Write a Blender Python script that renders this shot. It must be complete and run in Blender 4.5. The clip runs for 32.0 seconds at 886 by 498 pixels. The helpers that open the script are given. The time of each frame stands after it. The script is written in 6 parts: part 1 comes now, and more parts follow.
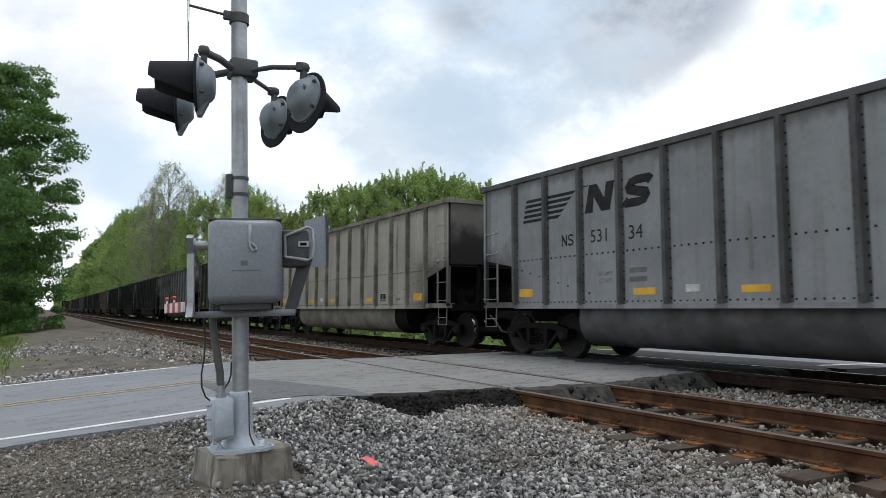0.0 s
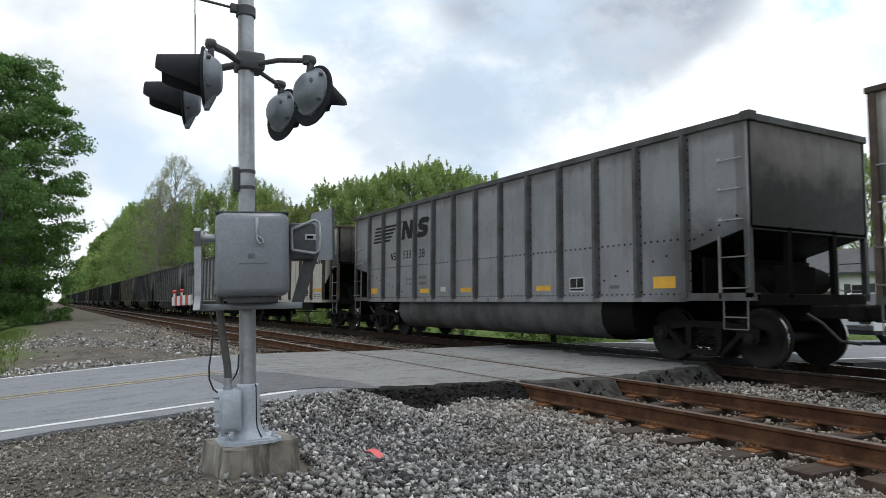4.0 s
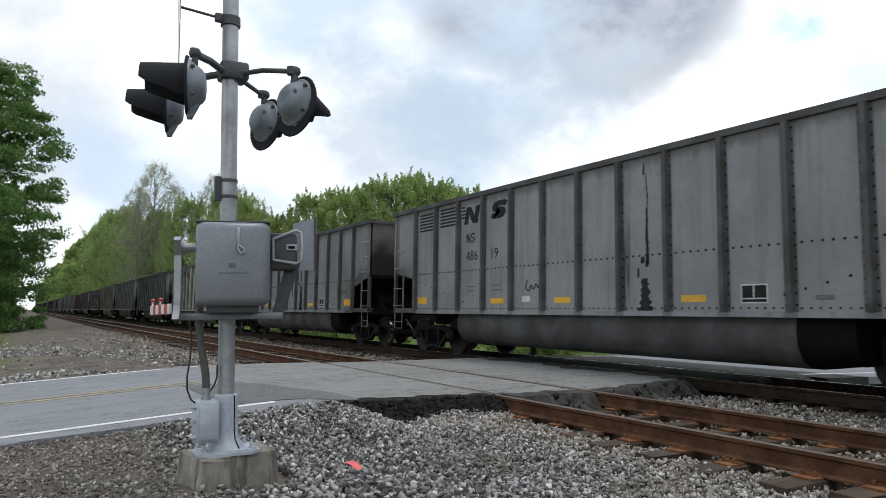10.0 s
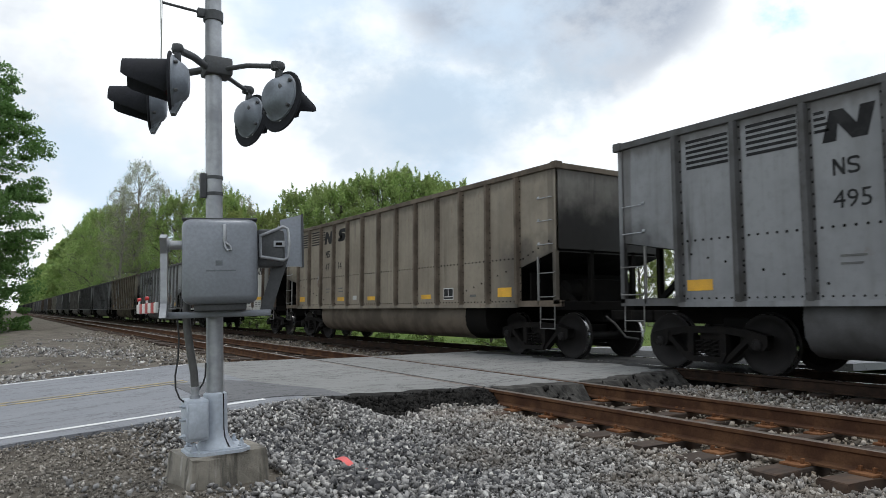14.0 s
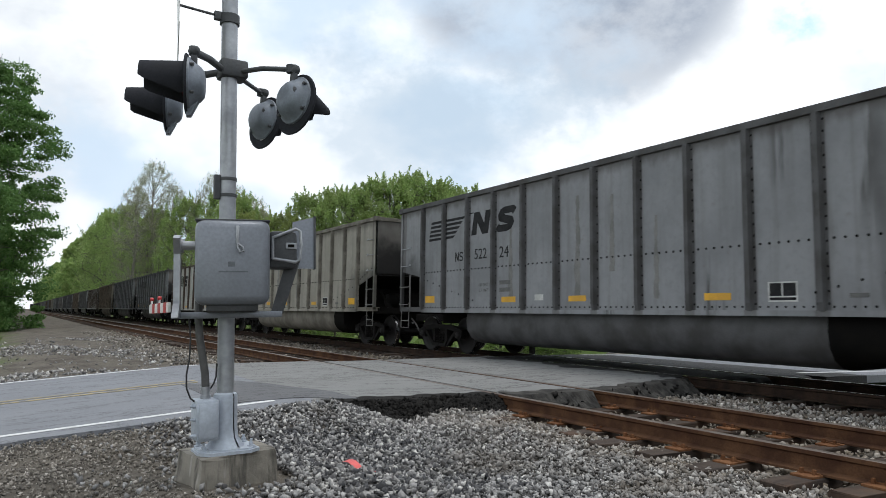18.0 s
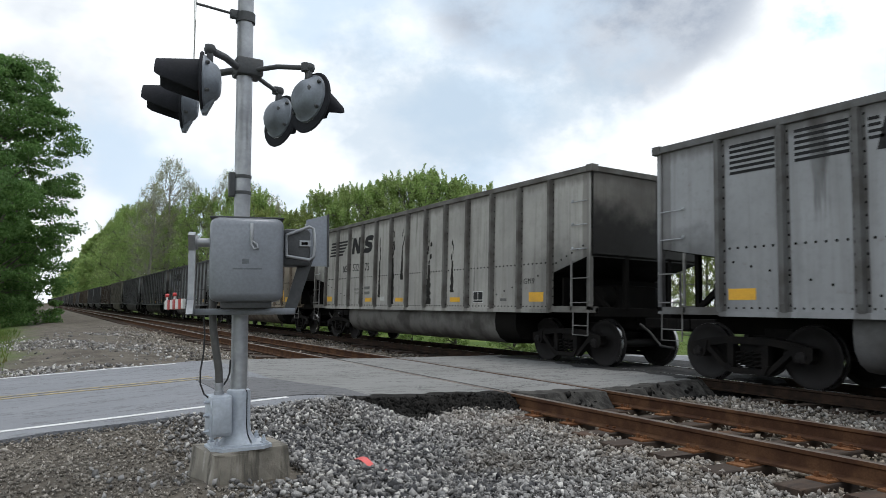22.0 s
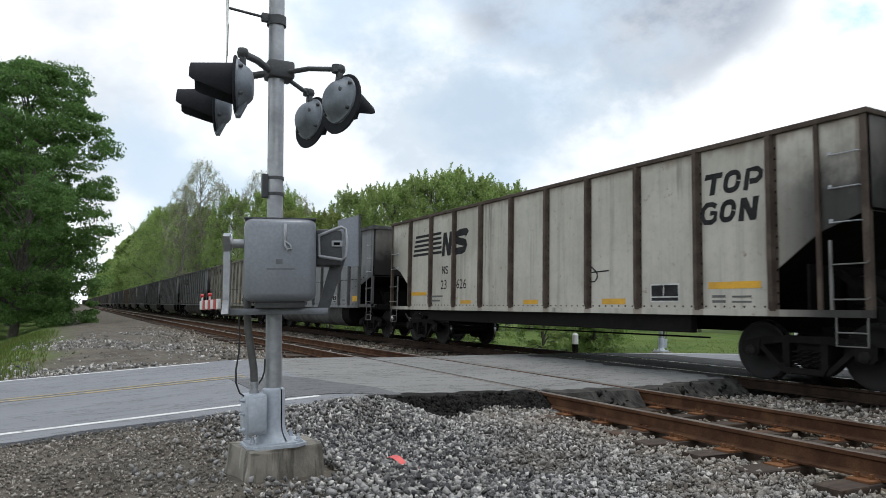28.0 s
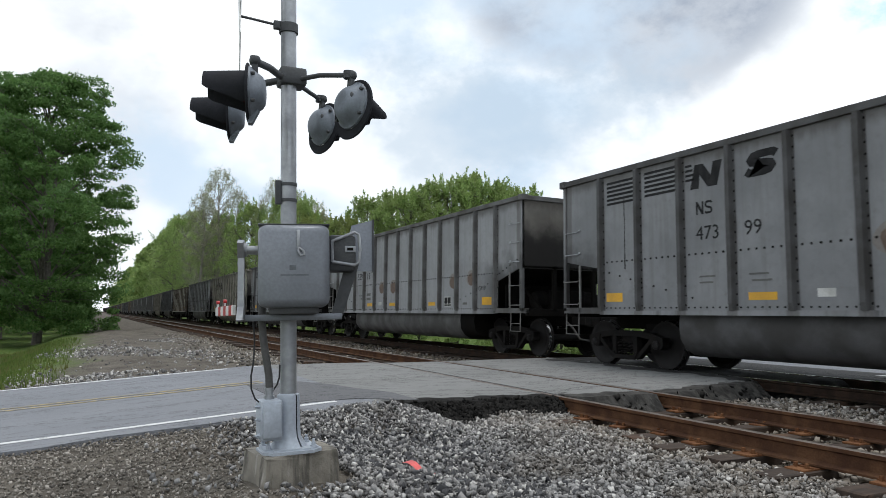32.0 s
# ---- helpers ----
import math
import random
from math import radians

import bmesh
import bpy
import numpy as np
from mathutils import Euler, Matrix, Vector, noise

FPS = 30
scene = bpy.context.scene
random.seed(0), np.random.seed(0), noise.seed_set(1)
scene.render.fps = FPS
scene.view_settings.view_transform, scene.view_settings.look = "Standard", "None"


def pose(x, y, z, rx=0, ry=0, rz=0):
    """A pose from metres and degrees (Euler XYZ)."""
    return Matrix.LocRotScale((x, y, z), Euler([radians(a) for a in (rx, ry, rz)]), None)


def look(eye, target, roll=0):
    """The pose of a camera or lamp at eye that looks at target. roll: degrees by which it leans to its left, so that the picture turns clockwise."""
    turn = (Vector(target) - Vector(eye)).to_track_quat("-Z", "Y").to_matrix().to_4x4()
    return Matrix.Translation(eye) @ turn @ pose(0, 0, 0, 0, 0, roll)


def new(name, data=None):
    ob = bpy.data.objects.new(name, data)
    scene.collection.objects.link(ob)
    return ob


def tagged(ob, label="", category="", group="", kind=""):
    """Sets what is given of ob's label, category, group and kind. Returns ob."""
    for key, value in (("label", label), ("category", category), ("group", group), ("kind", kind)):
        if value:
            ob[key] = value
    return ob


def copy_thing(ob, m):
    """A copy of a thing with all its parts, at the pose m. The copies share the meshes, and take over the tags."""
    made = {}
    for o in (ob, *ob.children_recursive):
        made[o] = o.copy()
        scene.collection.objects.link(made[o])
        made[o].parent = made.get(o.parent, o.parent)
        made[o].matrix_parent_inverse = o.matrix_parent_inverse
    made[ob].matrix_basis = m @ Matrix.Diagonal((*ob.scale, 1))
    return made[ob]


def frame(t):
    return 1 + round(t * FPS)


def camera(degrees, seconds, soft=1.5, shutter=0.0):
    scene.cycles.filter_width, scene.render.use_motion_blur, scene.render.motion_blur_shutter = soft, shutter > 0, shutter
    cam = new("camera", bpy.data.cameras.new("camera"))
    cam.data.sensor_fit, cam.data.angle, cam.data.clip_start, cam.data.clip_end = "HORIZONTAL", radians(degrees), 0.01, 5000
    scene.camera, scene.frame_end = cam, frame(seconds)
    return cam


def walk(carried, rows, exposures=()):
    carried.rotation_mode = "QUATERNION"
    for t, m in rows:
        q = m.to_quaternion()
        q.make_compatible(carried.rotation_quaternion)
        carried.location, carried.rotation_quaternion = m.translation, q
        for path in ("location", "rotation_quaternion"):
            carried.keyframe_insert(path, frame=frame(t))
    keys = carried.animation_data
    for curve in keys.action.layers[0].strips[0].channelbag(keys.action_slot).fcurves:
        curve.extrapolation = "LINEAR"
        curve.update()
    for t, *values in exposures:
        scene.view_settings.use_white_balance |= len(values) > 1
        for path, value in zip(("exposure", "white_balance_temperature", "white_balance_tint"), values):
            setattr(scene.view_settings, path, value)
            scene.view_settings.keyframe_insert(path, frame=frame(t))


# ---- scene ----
# Rail crossing: x runs across the tracks, y along them (train goes to +y), z = 0 on the near track's rail heads.
cam = camera(65.67, 32.0, soft=0.62, shutter=0.05)


def view(x, y, z, yaw, pitch, roll):
    a, b = radians(yaw), radians(pitch)
    way = Vector((math.sin(a) * math.cos(b), math.cos(a) * math.cos(b), math.sin(b)))
    eye = Vector((x, y, z))
    return look(eye, eye + 10 * way, roll)


PATH = [
(0,0.000,0.000,1.020,30.42,5.07,0.10), (0.5,-0.005,-0.009,1.022,30.18,4.88,0.27), (1,-0.009,-0.008,1.021,29.98,4.81,0.29),
    (1.5,-0.008,-0.001,1.020,29.76,4.72,-0.06), (2,-0.006,-0.002,1.019,29.87,4.67,-0.11), (2.5,-0.006,-0.006,1.020,29.98,4.67,-0.14),
    (3,-0.010,-0.009,1.021,30.05,4.68,-0.00), (3.5,-0.006,-0.000,1.023,29.97,4.58,0.07), (5.5,-0.006,-0.002,1.017,30.06,4.39,0.68),
    (6,-0.010,-0.004,1.022,30.10,4.37,0.58), (6.5,-0.009,-0.013,1.021,30.12,4.44,0.72), (7,-0.013,-0.010,1.019,30.46,4.54,0.55),
    (7.5,-0.008,-0.011,1.022,30.77,4.63,0.54), (8,-0.008,-0.015,1.023,31.16,4.73,0.48), (8.5,-0.012,-0.017,1.025,31.42,4.82,0.53),
    (9,-0.021,-0.023,1.023,31.47,4.99,0.34), (9.5,-0.020,-0.020,1.025,31.45,5.23,0.43), (10,-0.018,-0.015,1.022,31.50,5.48,0.80),
    (10.5,-0.017,-0.015,1.024,31.57,5.67,0.56), (11,-0.016,-0.017,1.023,31.77,5.75,0.37), (11.5,-0.017,-0.018,1.025,31.97,5.73,0.25),
    (12,-0.025,-0.025,1.021,32.18,5.84,0.00), (12.5,-0.020,-0.020,1.025,32.35,5.74,-0.31), (13,-0.017,-0.012,1.025,32.43,5.55,-0.33),
    (13.5,-0.015,-0.007,1.022,32.51,5.29,-0.35), (14,-0.018,-0.005,1.021,32.55,5.02,-0.12), (14.5,-0.010,0.007,1.023,32.45,4.86,0.05),
    (16.5,-0.032,-0.011,1.023,32.01,5.25,0.47), (17,-0.030,-0.011,1.019,31.88,5.39,0.55), (17.5,-0.026,-0.006,1.024,31.76,5.39,0.68),
    (18,-0.024,-0.007,1.018,31.64,5.40,0.78), (18.5,-0.020,-0.001,1.021,31.46,5.33,0.95), (19,-0.013,-0.003,1.026,31.18,5.24,0.99),
    (19.5,-0.013,-0.011,1.020,31.02,5.26,0.58), (20,-0.002,-0.013,1.023,30.86,5.29,0.58), (20.5,-0.004,-0.018,1.021,30.82,5.30,0.89),
    (21,-0.007,-0.018,1.021,30.67,5.24,1.15), (21.5,-0.009,-0.017,1.022,30.53,5.27,1.34), (22,-0.015,-0.011,1.022,30.44,5.23,1.32),
    (22.5,-0.015,-0.012,1.028,30.26,5.12,1.12), (23,-0.019,-0.007,1.026,30.18,5.00,1.08), (23.5,-0.017,-0.002,1.023,30.06,4.88,0.99),
    (24,-0.024,-0.002,1.021,30.00,4.83,1.05), (24.5,-0.022,-0.004,1.023,29.83,4.75,0.94), (25,-0.024,-0.006,1.025,29.74,4.69,0.76),
    (25.5,-0.018,-0.012,1.019,29.50,4.66,0.57), (27.5,-0.050,-0.015,1.021,28.61,5.06,0.95), (28,-0.044,-0.004,1.023,28.17,5.08,1.06),
    (28.5,-0.026,-0.004,1.028,27.87,5.19,1.17), (29,-0.013,0.002,1.026,27.32,5.39,1.49), (29.5,-0.013,-0.001,1.024,26.94,5.40,1.34),
    (30,-0.010,0.001,1.021,26.64,5.37,1.33), (30.5,-0.015,0.004,1.023,26.57,5.32,1.40), (31,-0.008,0.003,1.024,26.56,5.31,1.41),
    (31.5,-0.010,-0.006,1.023,26.59,5.30,1.14), (32,-0.015,-0.006,1.023,26.75,5.44,0.58)]
walk(cam, [(r[0], view(*r[1:])) for r in PATH])

# ---- light ----
world = bpy.data.worlds.new("sky")
scene.world = world
world.use_nodes = True
wn, wl = world.node_tree.nodes, world.node_tree.links
wn.clear()
w_out = wn.new("ShaderNodeOutputWorld")
w_bg = wn.new("ShaderNodeBackground")
w_bg.inputs[1].default_value = 1.0
w_sky = wn.new("ShaderNodeTexSky")
w_sky.sky_type, w_sky.sun_disc = "NISHITA", False
w_sky.sun_elevation, w_sky.sun_rotation = radians(80), radians(124)
w_tc = wn.new("ShaderNodeTexCoord")


def w_math(op, a, b=None, clamp=False):
    n = wn.new("ShaderNodeMath")
    n.operation, n.use_clamp = op, clamp
    for i, v in enumerate((a, b)):
        if v is None:
            continue
        if isinstance(v, (int, float)):
            n.inputs[i].default_value = v
        else:
            wl.new(v, n.inputs[i])
    return n.outputs[0]


def w_range(v, a, b, c=0.0, d=1.0):
    n = wn.new("ShaderNodeMapRange")
    n.interpolation_type = "SMOOTHSTEP"
    for i, x in enumerate((a, b, c, d)):
        n.inputs[i + 1].default_value = x
    wl.new(v, n.inputs[0])
    return n.outputs[0]


def w_noise(scale, detail, loc, stretch, rough=0.55):
    m = wn.new("ShaderNodeMapping")
    m.inputs[1].default_value, m.inputs[3].default_value = loc, stretch
    wl.new(w_tc.outputs["Generated"], m.inputs[0])
    n = wn.new("ShaderNodeTexNoise")
    n.inputs["Scale"].default_value, n.inputs["Detail"].default_value, n.inputs["Roughness"].default_value = scale, detail, rough
    wl.new(m.outputs[0], n.inputs["Vector"])
    return n.outputs["Fac"]


def w_near(direction, inner, outer):
    """1 inside a cone round a direction, 0 outside it."""
    n = wn.new("ShaderNodeVectorMath")
    n.operation = "DOT_PRODUCT"
    n.inputs[1].default_value = Vector(direction).normalized()
    wl.new(w_tc.outputs["Generated"], n.inputs[0])
    return w_range(n.outputs["Value"], math.cos(radians(outer)), math.cos(radians(inner)))


def w_mix(f, a, b):
    n = wn.new("ShaderNodeMix")
    n.data_type = "RGBA"
    wl.new(f, n.inputs["Factor"])
    for k, v in ((6, a), (7, b)):
        if isinstance(v, tuple):
            n.inputs[k].default_value = v
        else:
            wl.new(v, n.inputs[k])
    return n.outputs[2]


def sky_way(yaw, up):
    a, b = radians(yaw), radians(up)
    return (math.sin(a) * math.cos(b), math.cos(a) * math.cos(b), math.sin(b))


sky_blue = wn.new("ShaderNodeVectorMath")
sky_blue.operation = "SCALE"
sky_blue.inputs["Scale"].default_value = 0.4
wl.new(w_sky.outputs[0], sky_blue.inputs[0])
puffs = w_noise(2.6, 7, (0.35, 0.1, 0.0), (1, 1, 1.5))
broad = w_noise(1.3, 5, (1.7, 0.4, 0.2), (1, 1, 1.6))
wisps = w_noise(5.5, 8, (0.0, 2.0, 0.5), (1, 1, 1.5), 0.62)
rag = w_math("MULTIPLY", w_math("SUBTRACT", wisps, 0.5), 1.3)
# one heavy grey cloud high over the train, a thinner blue-grey one lower down, more of them all round
heavy = w_math("MAXIMUM", w_near(sky_way(37, 28), 2, 11.5), w_near(sky_way(46, 27.5), 2, 13))
heavy = w_math("MULTIPLY", w_range(w_math("ADD", heavy, rag), 0.10, 0.78), w_range(broad, 0.30, 0.62, 0.75, 1.0))
heavy = w_math("MULTIPLY", heavy, w_range(wisps, 0.34, 0.64, 1.0, 0.6))
low = w_math("MULTIPLY", w_math("MAXIMUM", w_math("MAXIMUM", w_near(sky_way(30, 14), 0, 11), w_near(sky_way(24, 17), 0, 8)), w_near(sky_way(38, 15.5), 0, 9)), 0.85)
low = w_range(w_math("ADD", low, w_math("MULTIPLY", rag, 2.4)), 0.25, 1.1, 0.0, 0.62)
left = w_math("MULTIPLY", w_near(sky_way(0, 12.5), 1, 9), 0.7)
left = w_range(w_math("ADD", left, rag), 0.2, 0.75, 0.0, 0.4)
west = w_math("MULTIPLY", w_near(sky_way(-2, 23), 1, 6), 0.5)
west = w_range(w_math("ADD", west, rag), 0.2, 0.75, 0.0, 0.35)
around = w_range(broad, 0.56, 0.8, 0.0, 0.5)
grey = w_math("MAXIMUM", heavy, w_math("MAXIMUM", w_math("MAXIMUM", left, west), around))
cloud = w_mix(grey, (1.39, 1.45, 1.50, 1), (0.35, 0.43, 0.57, 1))
cloud = w_mix(w_math("MULTIPLY", w_range(puffs, 0.46, 0.62), 0.85), cloud, (0.84, 1.04, 1.26, 1))
cloud = w_mix(low, cloud, (0.64, 0.81, 0.99, 1))
rift = w_math("MULTIPLY", w_near(sky_way(59.5, 21.5), 0.3, 2.6), w_range(wisps, 0.42, 0.6))
wl.new(w_mix(rift, cloud, sky_blue.outputs[0]), w_bg.inputs[0])
wl.new(w_bg.outputs[0], w_out.inputs[0])

sun_data = bpy.data.lights.new("sun", "SUN")
sun_data.energy, sun_data.angle, sun_data.color = 1.5, radians(16), (1.0, 0.98, 0.95)
sun = new("sun", sun_data)
sun.matrix_world = look((9, -6, 60), (0, 0, 0))
scene.view_settings.exposure = -0.35


# ---- materials ----
class Net:
    """A small helper to write a material's nodes in a few lines."""

    def __init__(self, name):
        self.mat = bpy.data.materials.new(name)
        self.mat.use_nodes = True
        self.n, self.l = self.mat.node_tree.nodes, self.mat.node_tree.links
        self.n.clear()
        self.out = self.n.new("ShaderNodeOutputMaterial")
        self.b = self.n.new("ShaderNodeBsdfPrincipled")
        self.l.new(self.b.outputs[0], self.out.inputs[0])
        self.tc = self.n.new("ShaderNodeTexCoord").outputs["Object"]

    def put(self, v, socket):
        if isinstance(v, (int, float, tuple)):
            socket.default_value = v
        else:
            self.l.new(v, socket)

    def math(self, op, a, b=0.0, clamp=False):
        m = self.n.new("ShaderNodeMath")
        m.operation, m.use_clamp = op, clamp
        self.put(a, m.inputs[0]), self.put(b, m.inputs[1])
        return m.outputs[0]

    def span(self, v, a, b, c=0.0, d=1.0):
        m = self.n.new("ShaderNodeMapRange")
        m.interpolation_type = "SMOOTHSTEP"
        self.put(v, m.inputs[0])
        for i, x in enumerate((a, b, c, d)):
            m.inputs[i + 1].default_value = x
        return m.outputs[0]

    def shifted(self, stretch=(1, 1, 1), by_object=True, vector=None):
        m = self.n.new("ShaderNodeMapping")
        self.put(vector or self.tc, m.inputs[0])
        m.inputs[3].default_value = stretch
        if by_object:
            info = self.n.new("ShaderNodeObjectInfo").outputs["Random"]
            c = self.n.new("ShaderNodeCombineXYZ")
            for i, f in enumerate((37.0, 61.0, 23.0)):
                self.l.new(self.math("MULTIPLY", info, f), c.inputs[i])
            self.l.new(c.outputs[0], m.inputs[1])
        return m.outputs[0]

    def noise(self, scale, detail=5, rough=0.55, stretch=(1, 1, 1), by_object=True):
        t = self.n.new("ShaderNodeTexNoise")
        self.l.new(self.shifted(stretch, by_object), t.inputs["Vector"])
        t.inputs["Scale"].default_value, t.inputs["Detail"].default_value, t.inputs["Roughness"].default_value = scale, detail, rough
        return t.outputs["Fac"]

    def voronoi(self, scale, feature="F1", out="Distance", stretch=(1, 1, 1)):
        t = self.n.new("ShaderNodeTexVoronoi")
        t.feature = feature
        self.l.new(self.shifted(stretch, False), t.inputs["Vector"])
        t.inputs["Scale"].default_value = scale
        return t.outputs[out]

    def mix(self, f, a, b, blend="MIX"):
        m = self.n.new("ShaderNodeMix")
        m.data_type, m.blend_type = "RGBA", blend
        self.put(f, m.inputs["Factor"])
        for k, v in ((6, a), (7, b)):
            self.put((*v, 1.0) if isinstance(v, tuple) and len(v) == 3 else v, m.inputs[k])
        return m.outputs[2]

    def axis(self, i):
        s = self.n.new("ShaderNodeSeparateXYZ")
        self.l.new(self.tc, s.inputs[0])
        return s.outputs[i]

    def island(self):
        return self.n.new("ShaderNodeNewGeometry").outputs["Random Per Island"]

    def chance(self):
        return self.n.new("ShaderNodeObjectInfo").outputs["Random"]

    def bump(self, height, strength, distance=0.02):
        m = self.n.new("ShaderNodeBump")
        m.inputs["Strength"].default_value, m.inputs["Distance"].default_value = strength, distance
        self.put(height, m.inputs["Height"])
        self.l.new(m.outputs[0], self.b.inputs["Normal"])

    def done(self, color, rough=0.7, metal=0.0, spec=0.5):
        self.put((*color, 1.0) if isinstance(color, tuple) and len(color) == 3 else color, self.b.inputs["Base Color"])
        self.put(rough, self.b.inputs["Roughness"])
        self.put(metal, self.b.inputs["Metallic"])
        self.put(spec, self.b.inputs["Specular IOR Level"])
        return self.mat


def plain(name, c1, c2, scale=8.0, rough=0.7, metal=0.0, bump=0.15, fine=60.0, spec=0.5):
    """Two tones in soft patches, a fine grain over them."""
    k = Net(name)
    f = k.span(k.noise(scale, 6), 0.35, 0.65)
    g = k.noise(fine, 4)
    c = k.mix(f, c1, c2)
    c = k.mix(k.span(g, 0.3, 0.7, 0.0, 0.35), c, tuple(0.55 * v for v in c1))
    k.bump(g, bump, 0.004)
    return k.done(c, k.math("ADD", k.math("MULTIPLY", f, 0.15), rough - 0.07), metal, spec)


def car_paint(name, c1, c2, rust, soot=0.7, streak=0.5, first=1.22, bay=1.056, seam=(0.045, 0.035, 0.028), whole=False, soot_z=(3.2, 2.5), soot_u=1.6):
    """Weathered wagon paint: faded patches, runs of coal dirt down the sides, dirt beside the ribs, rust freckles, soot low at both ends."""
    k = Net(name)
    c = k.mix(k.span(k.noise(0.7, 6, 0.6), 0.35, 0.68), c1, c2)
    c = k.mix(k.span(k.noise(9, 6, 0.65), 0.45, 0.8, 0.0, 0.4), c, tuple(0.6 * v for v in c1))
    runs = k.noise(2.6, 5, 0.6, (1, 1, 0.07))
    wide = k.noise(0.8, 3, 0.5, (1, 1, 0.25))
    runs = k.math("MULTIPLY", k.span(runs, 0.56, 0.64), k.span(wide, 0.58 - 0.1 * streak, 0.70))
    c = k.mix(k.math("MULTIPLY", runs, 0.9), c, (0.028, 0.026, 0.024))
    film = k.noise(6.0, 5, 0.6, (1, 1, 0.05))
    c = k.mix(k.span(film, 0.45, 0.8, 0.0, 0.4 * streak + 0.12), c, (0.07, 0.062, 0.052))
    freck = k.noise(4.5, 7, 0.7)
    c = k.mix(k.span(freck, 0.62, 0.72, 0.0, rust), c, (0.17, 0.075, 0.032))
    u = k.math("MULTIPLY", k.axis(1), -1.0)
    bayed = k.math("FRACT", k.math("DIVIDE", k.math("SUBTRACT", u, first - 20 * bay), bay))
    off = k.math("MULTIPLY", k.math("MINIMUM", bayed, k.math("SUBTRACT", 1.0, bayed)), bay)
    off = k.math("SUBTRACT", off, k.math("MULTIPLY", k.noise(3.0, 6, 0.65, (1, 1, 0.3)), 0.11))
    c = k.mix(k.span(off, 0.065, 0.03, 0.0, 0.45), c, seam)
    top = k.math("SUBTRACT", 3.75, k.axis(2))
    top = k.math("SUBTRACT", top, k.math("MULTIPLY", k.noise(5.0, 4, 0.6, (1, 1, 0.2)), 0.35))
    c = k.mix(k.span(top, 0.05, -0.15, 0.0, 0.55), c, seam)
    ends = k.math("MAXIMUM", k.span(u, soot_u + 0.4, soot_u - 1.2), k.span(u, 15.1 - soot_u - 0.9, 15.1 - soot_u + 0.5))
    ends = 1.0 if whole else ends
    rise = 0.75 if whole else 0.0
    lowz = k.span(k.math("ADD", k.axis(2), k.math("MULTIPLY", k.noise(2.2, 5), 1.1)), soot_z[0] + rise, soot_z[1] + rise)
    c = k.mix(k.math("MULTIPLY", k.math("MULTIPLY", ends, lowz), soot), c, (0.010, 0.009, 0.009))
    k.bump(k.noise(1.1, 3), 0.4, 0.035)
    return k.done(c, k.math("ADD", k.math("MULTIPLY", freck, 0.3), 0.42), 0.0, 0.35)


M = {}
M["grey"] = car_paint("wagon_paint_grey", (0.235, 0.24, 0.25), (0.178, 0.183, 0.192), 0.15)
M["slate"] = car_paint("wagon_paint_slate", (0.205, 0.207, 0.213), (0.155, 0.157, 0.163), 0.15)
M["light"] = car_paint("wagon_paint_light_grey", (0.30, 0.307, 0.318), (0.24, 0.245, 0.253), 0.15)
M["streaked"] = car_paint("wagon_paint_streaked", (0.36, 0.35, 0.325), (0.27, 0.262, 0.245), 0.25, 0.6, 1.1)
M["beige"] = car_paint("wagon_paint_beige", (0.32, 0.303, 0.262), (0.25, 0.235, 0.20), 0.3)
M["brown"] = car_paint("wagon_paint_brown", (0.25, 0.215, 0.168), (0.185, 0.155, 0.12), 0.3)
M["white"] = car_paint("wagon_paint_white", (0.50, 0.475, 0.42), (0.39, 0.37, 0.32), 0.7, 0.95, 0.5, 1.44, 1.376, (0.11, 0.05, 0.025), False, (4.2, 3.2), 0.9)
M["whitedirty"] = car_paint("wagon_paint_white_dirty", (0.44, 0.435, 0.41), (0.30, 0.295, 0.28), 0.5, 0.97, 1.2, 1.44, 1.376, (0.07, 0.045, 0.03), False, (4.15, 3.15), 0.9)
M["dark"] = car_paint("wagon_paint_dark", (0.04, 0.039, 0.039), (0.026, 0.025, 0.025), 0.2)
for key, c1, c2 in (("grey", (0.10, 0.10, 0.102), (0.065, 0.062, 0.06)), ("slate", (0.085, 0.084, 0.084), (0.055, 0.052, 0.05)), ("light", (0.14, 0.14, 0.14), (0.085, 0.08, 0.075)), ("streaked", (0.15, 0.145, 0.135), (0.08, 0.072, 0.065)),
                    ("beige", (0.21, 0.195, 0.165), (0.10, 0.09, 0.074)), ("brown", (0.15, 0.12, 0.092), (0.08, 0.064, 0.05)), ("dark", (0.03, 0.029, 0.029), (0.02, 0.019, 0.019))):
    M["rib_" + key] = plain("rib_paint_" + key, c1, c2, 2.2, 0.7, 0.0, 0.15, 60.0, 0.2)
# tub tones: each darker than the side paint of its wagon
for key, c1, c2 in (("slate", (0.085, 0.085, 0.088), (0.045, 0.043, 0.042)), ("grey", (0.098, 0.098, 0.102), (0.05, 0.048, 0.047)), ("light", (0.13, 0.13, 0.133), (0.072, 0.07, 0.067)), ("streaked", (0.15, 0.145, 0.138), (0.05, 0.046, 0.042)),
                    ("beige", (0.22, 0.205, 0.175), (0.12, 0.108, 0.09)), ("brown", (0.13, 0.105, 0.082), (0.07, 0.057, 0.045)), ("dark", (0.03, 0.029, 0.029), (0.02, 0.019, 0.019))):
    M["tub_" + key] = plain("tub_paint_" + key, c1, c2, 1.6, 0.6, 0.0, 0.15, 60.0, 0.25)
M["sooty_end"] = car_paint("sooty_end_sheet", (0.16, 0.15, 0.135), (0.10, 0.092, 0.082), 0.3, 0.95, 0.9, 1.22, 1.056, (0.045, 0.035, 0.028), True)
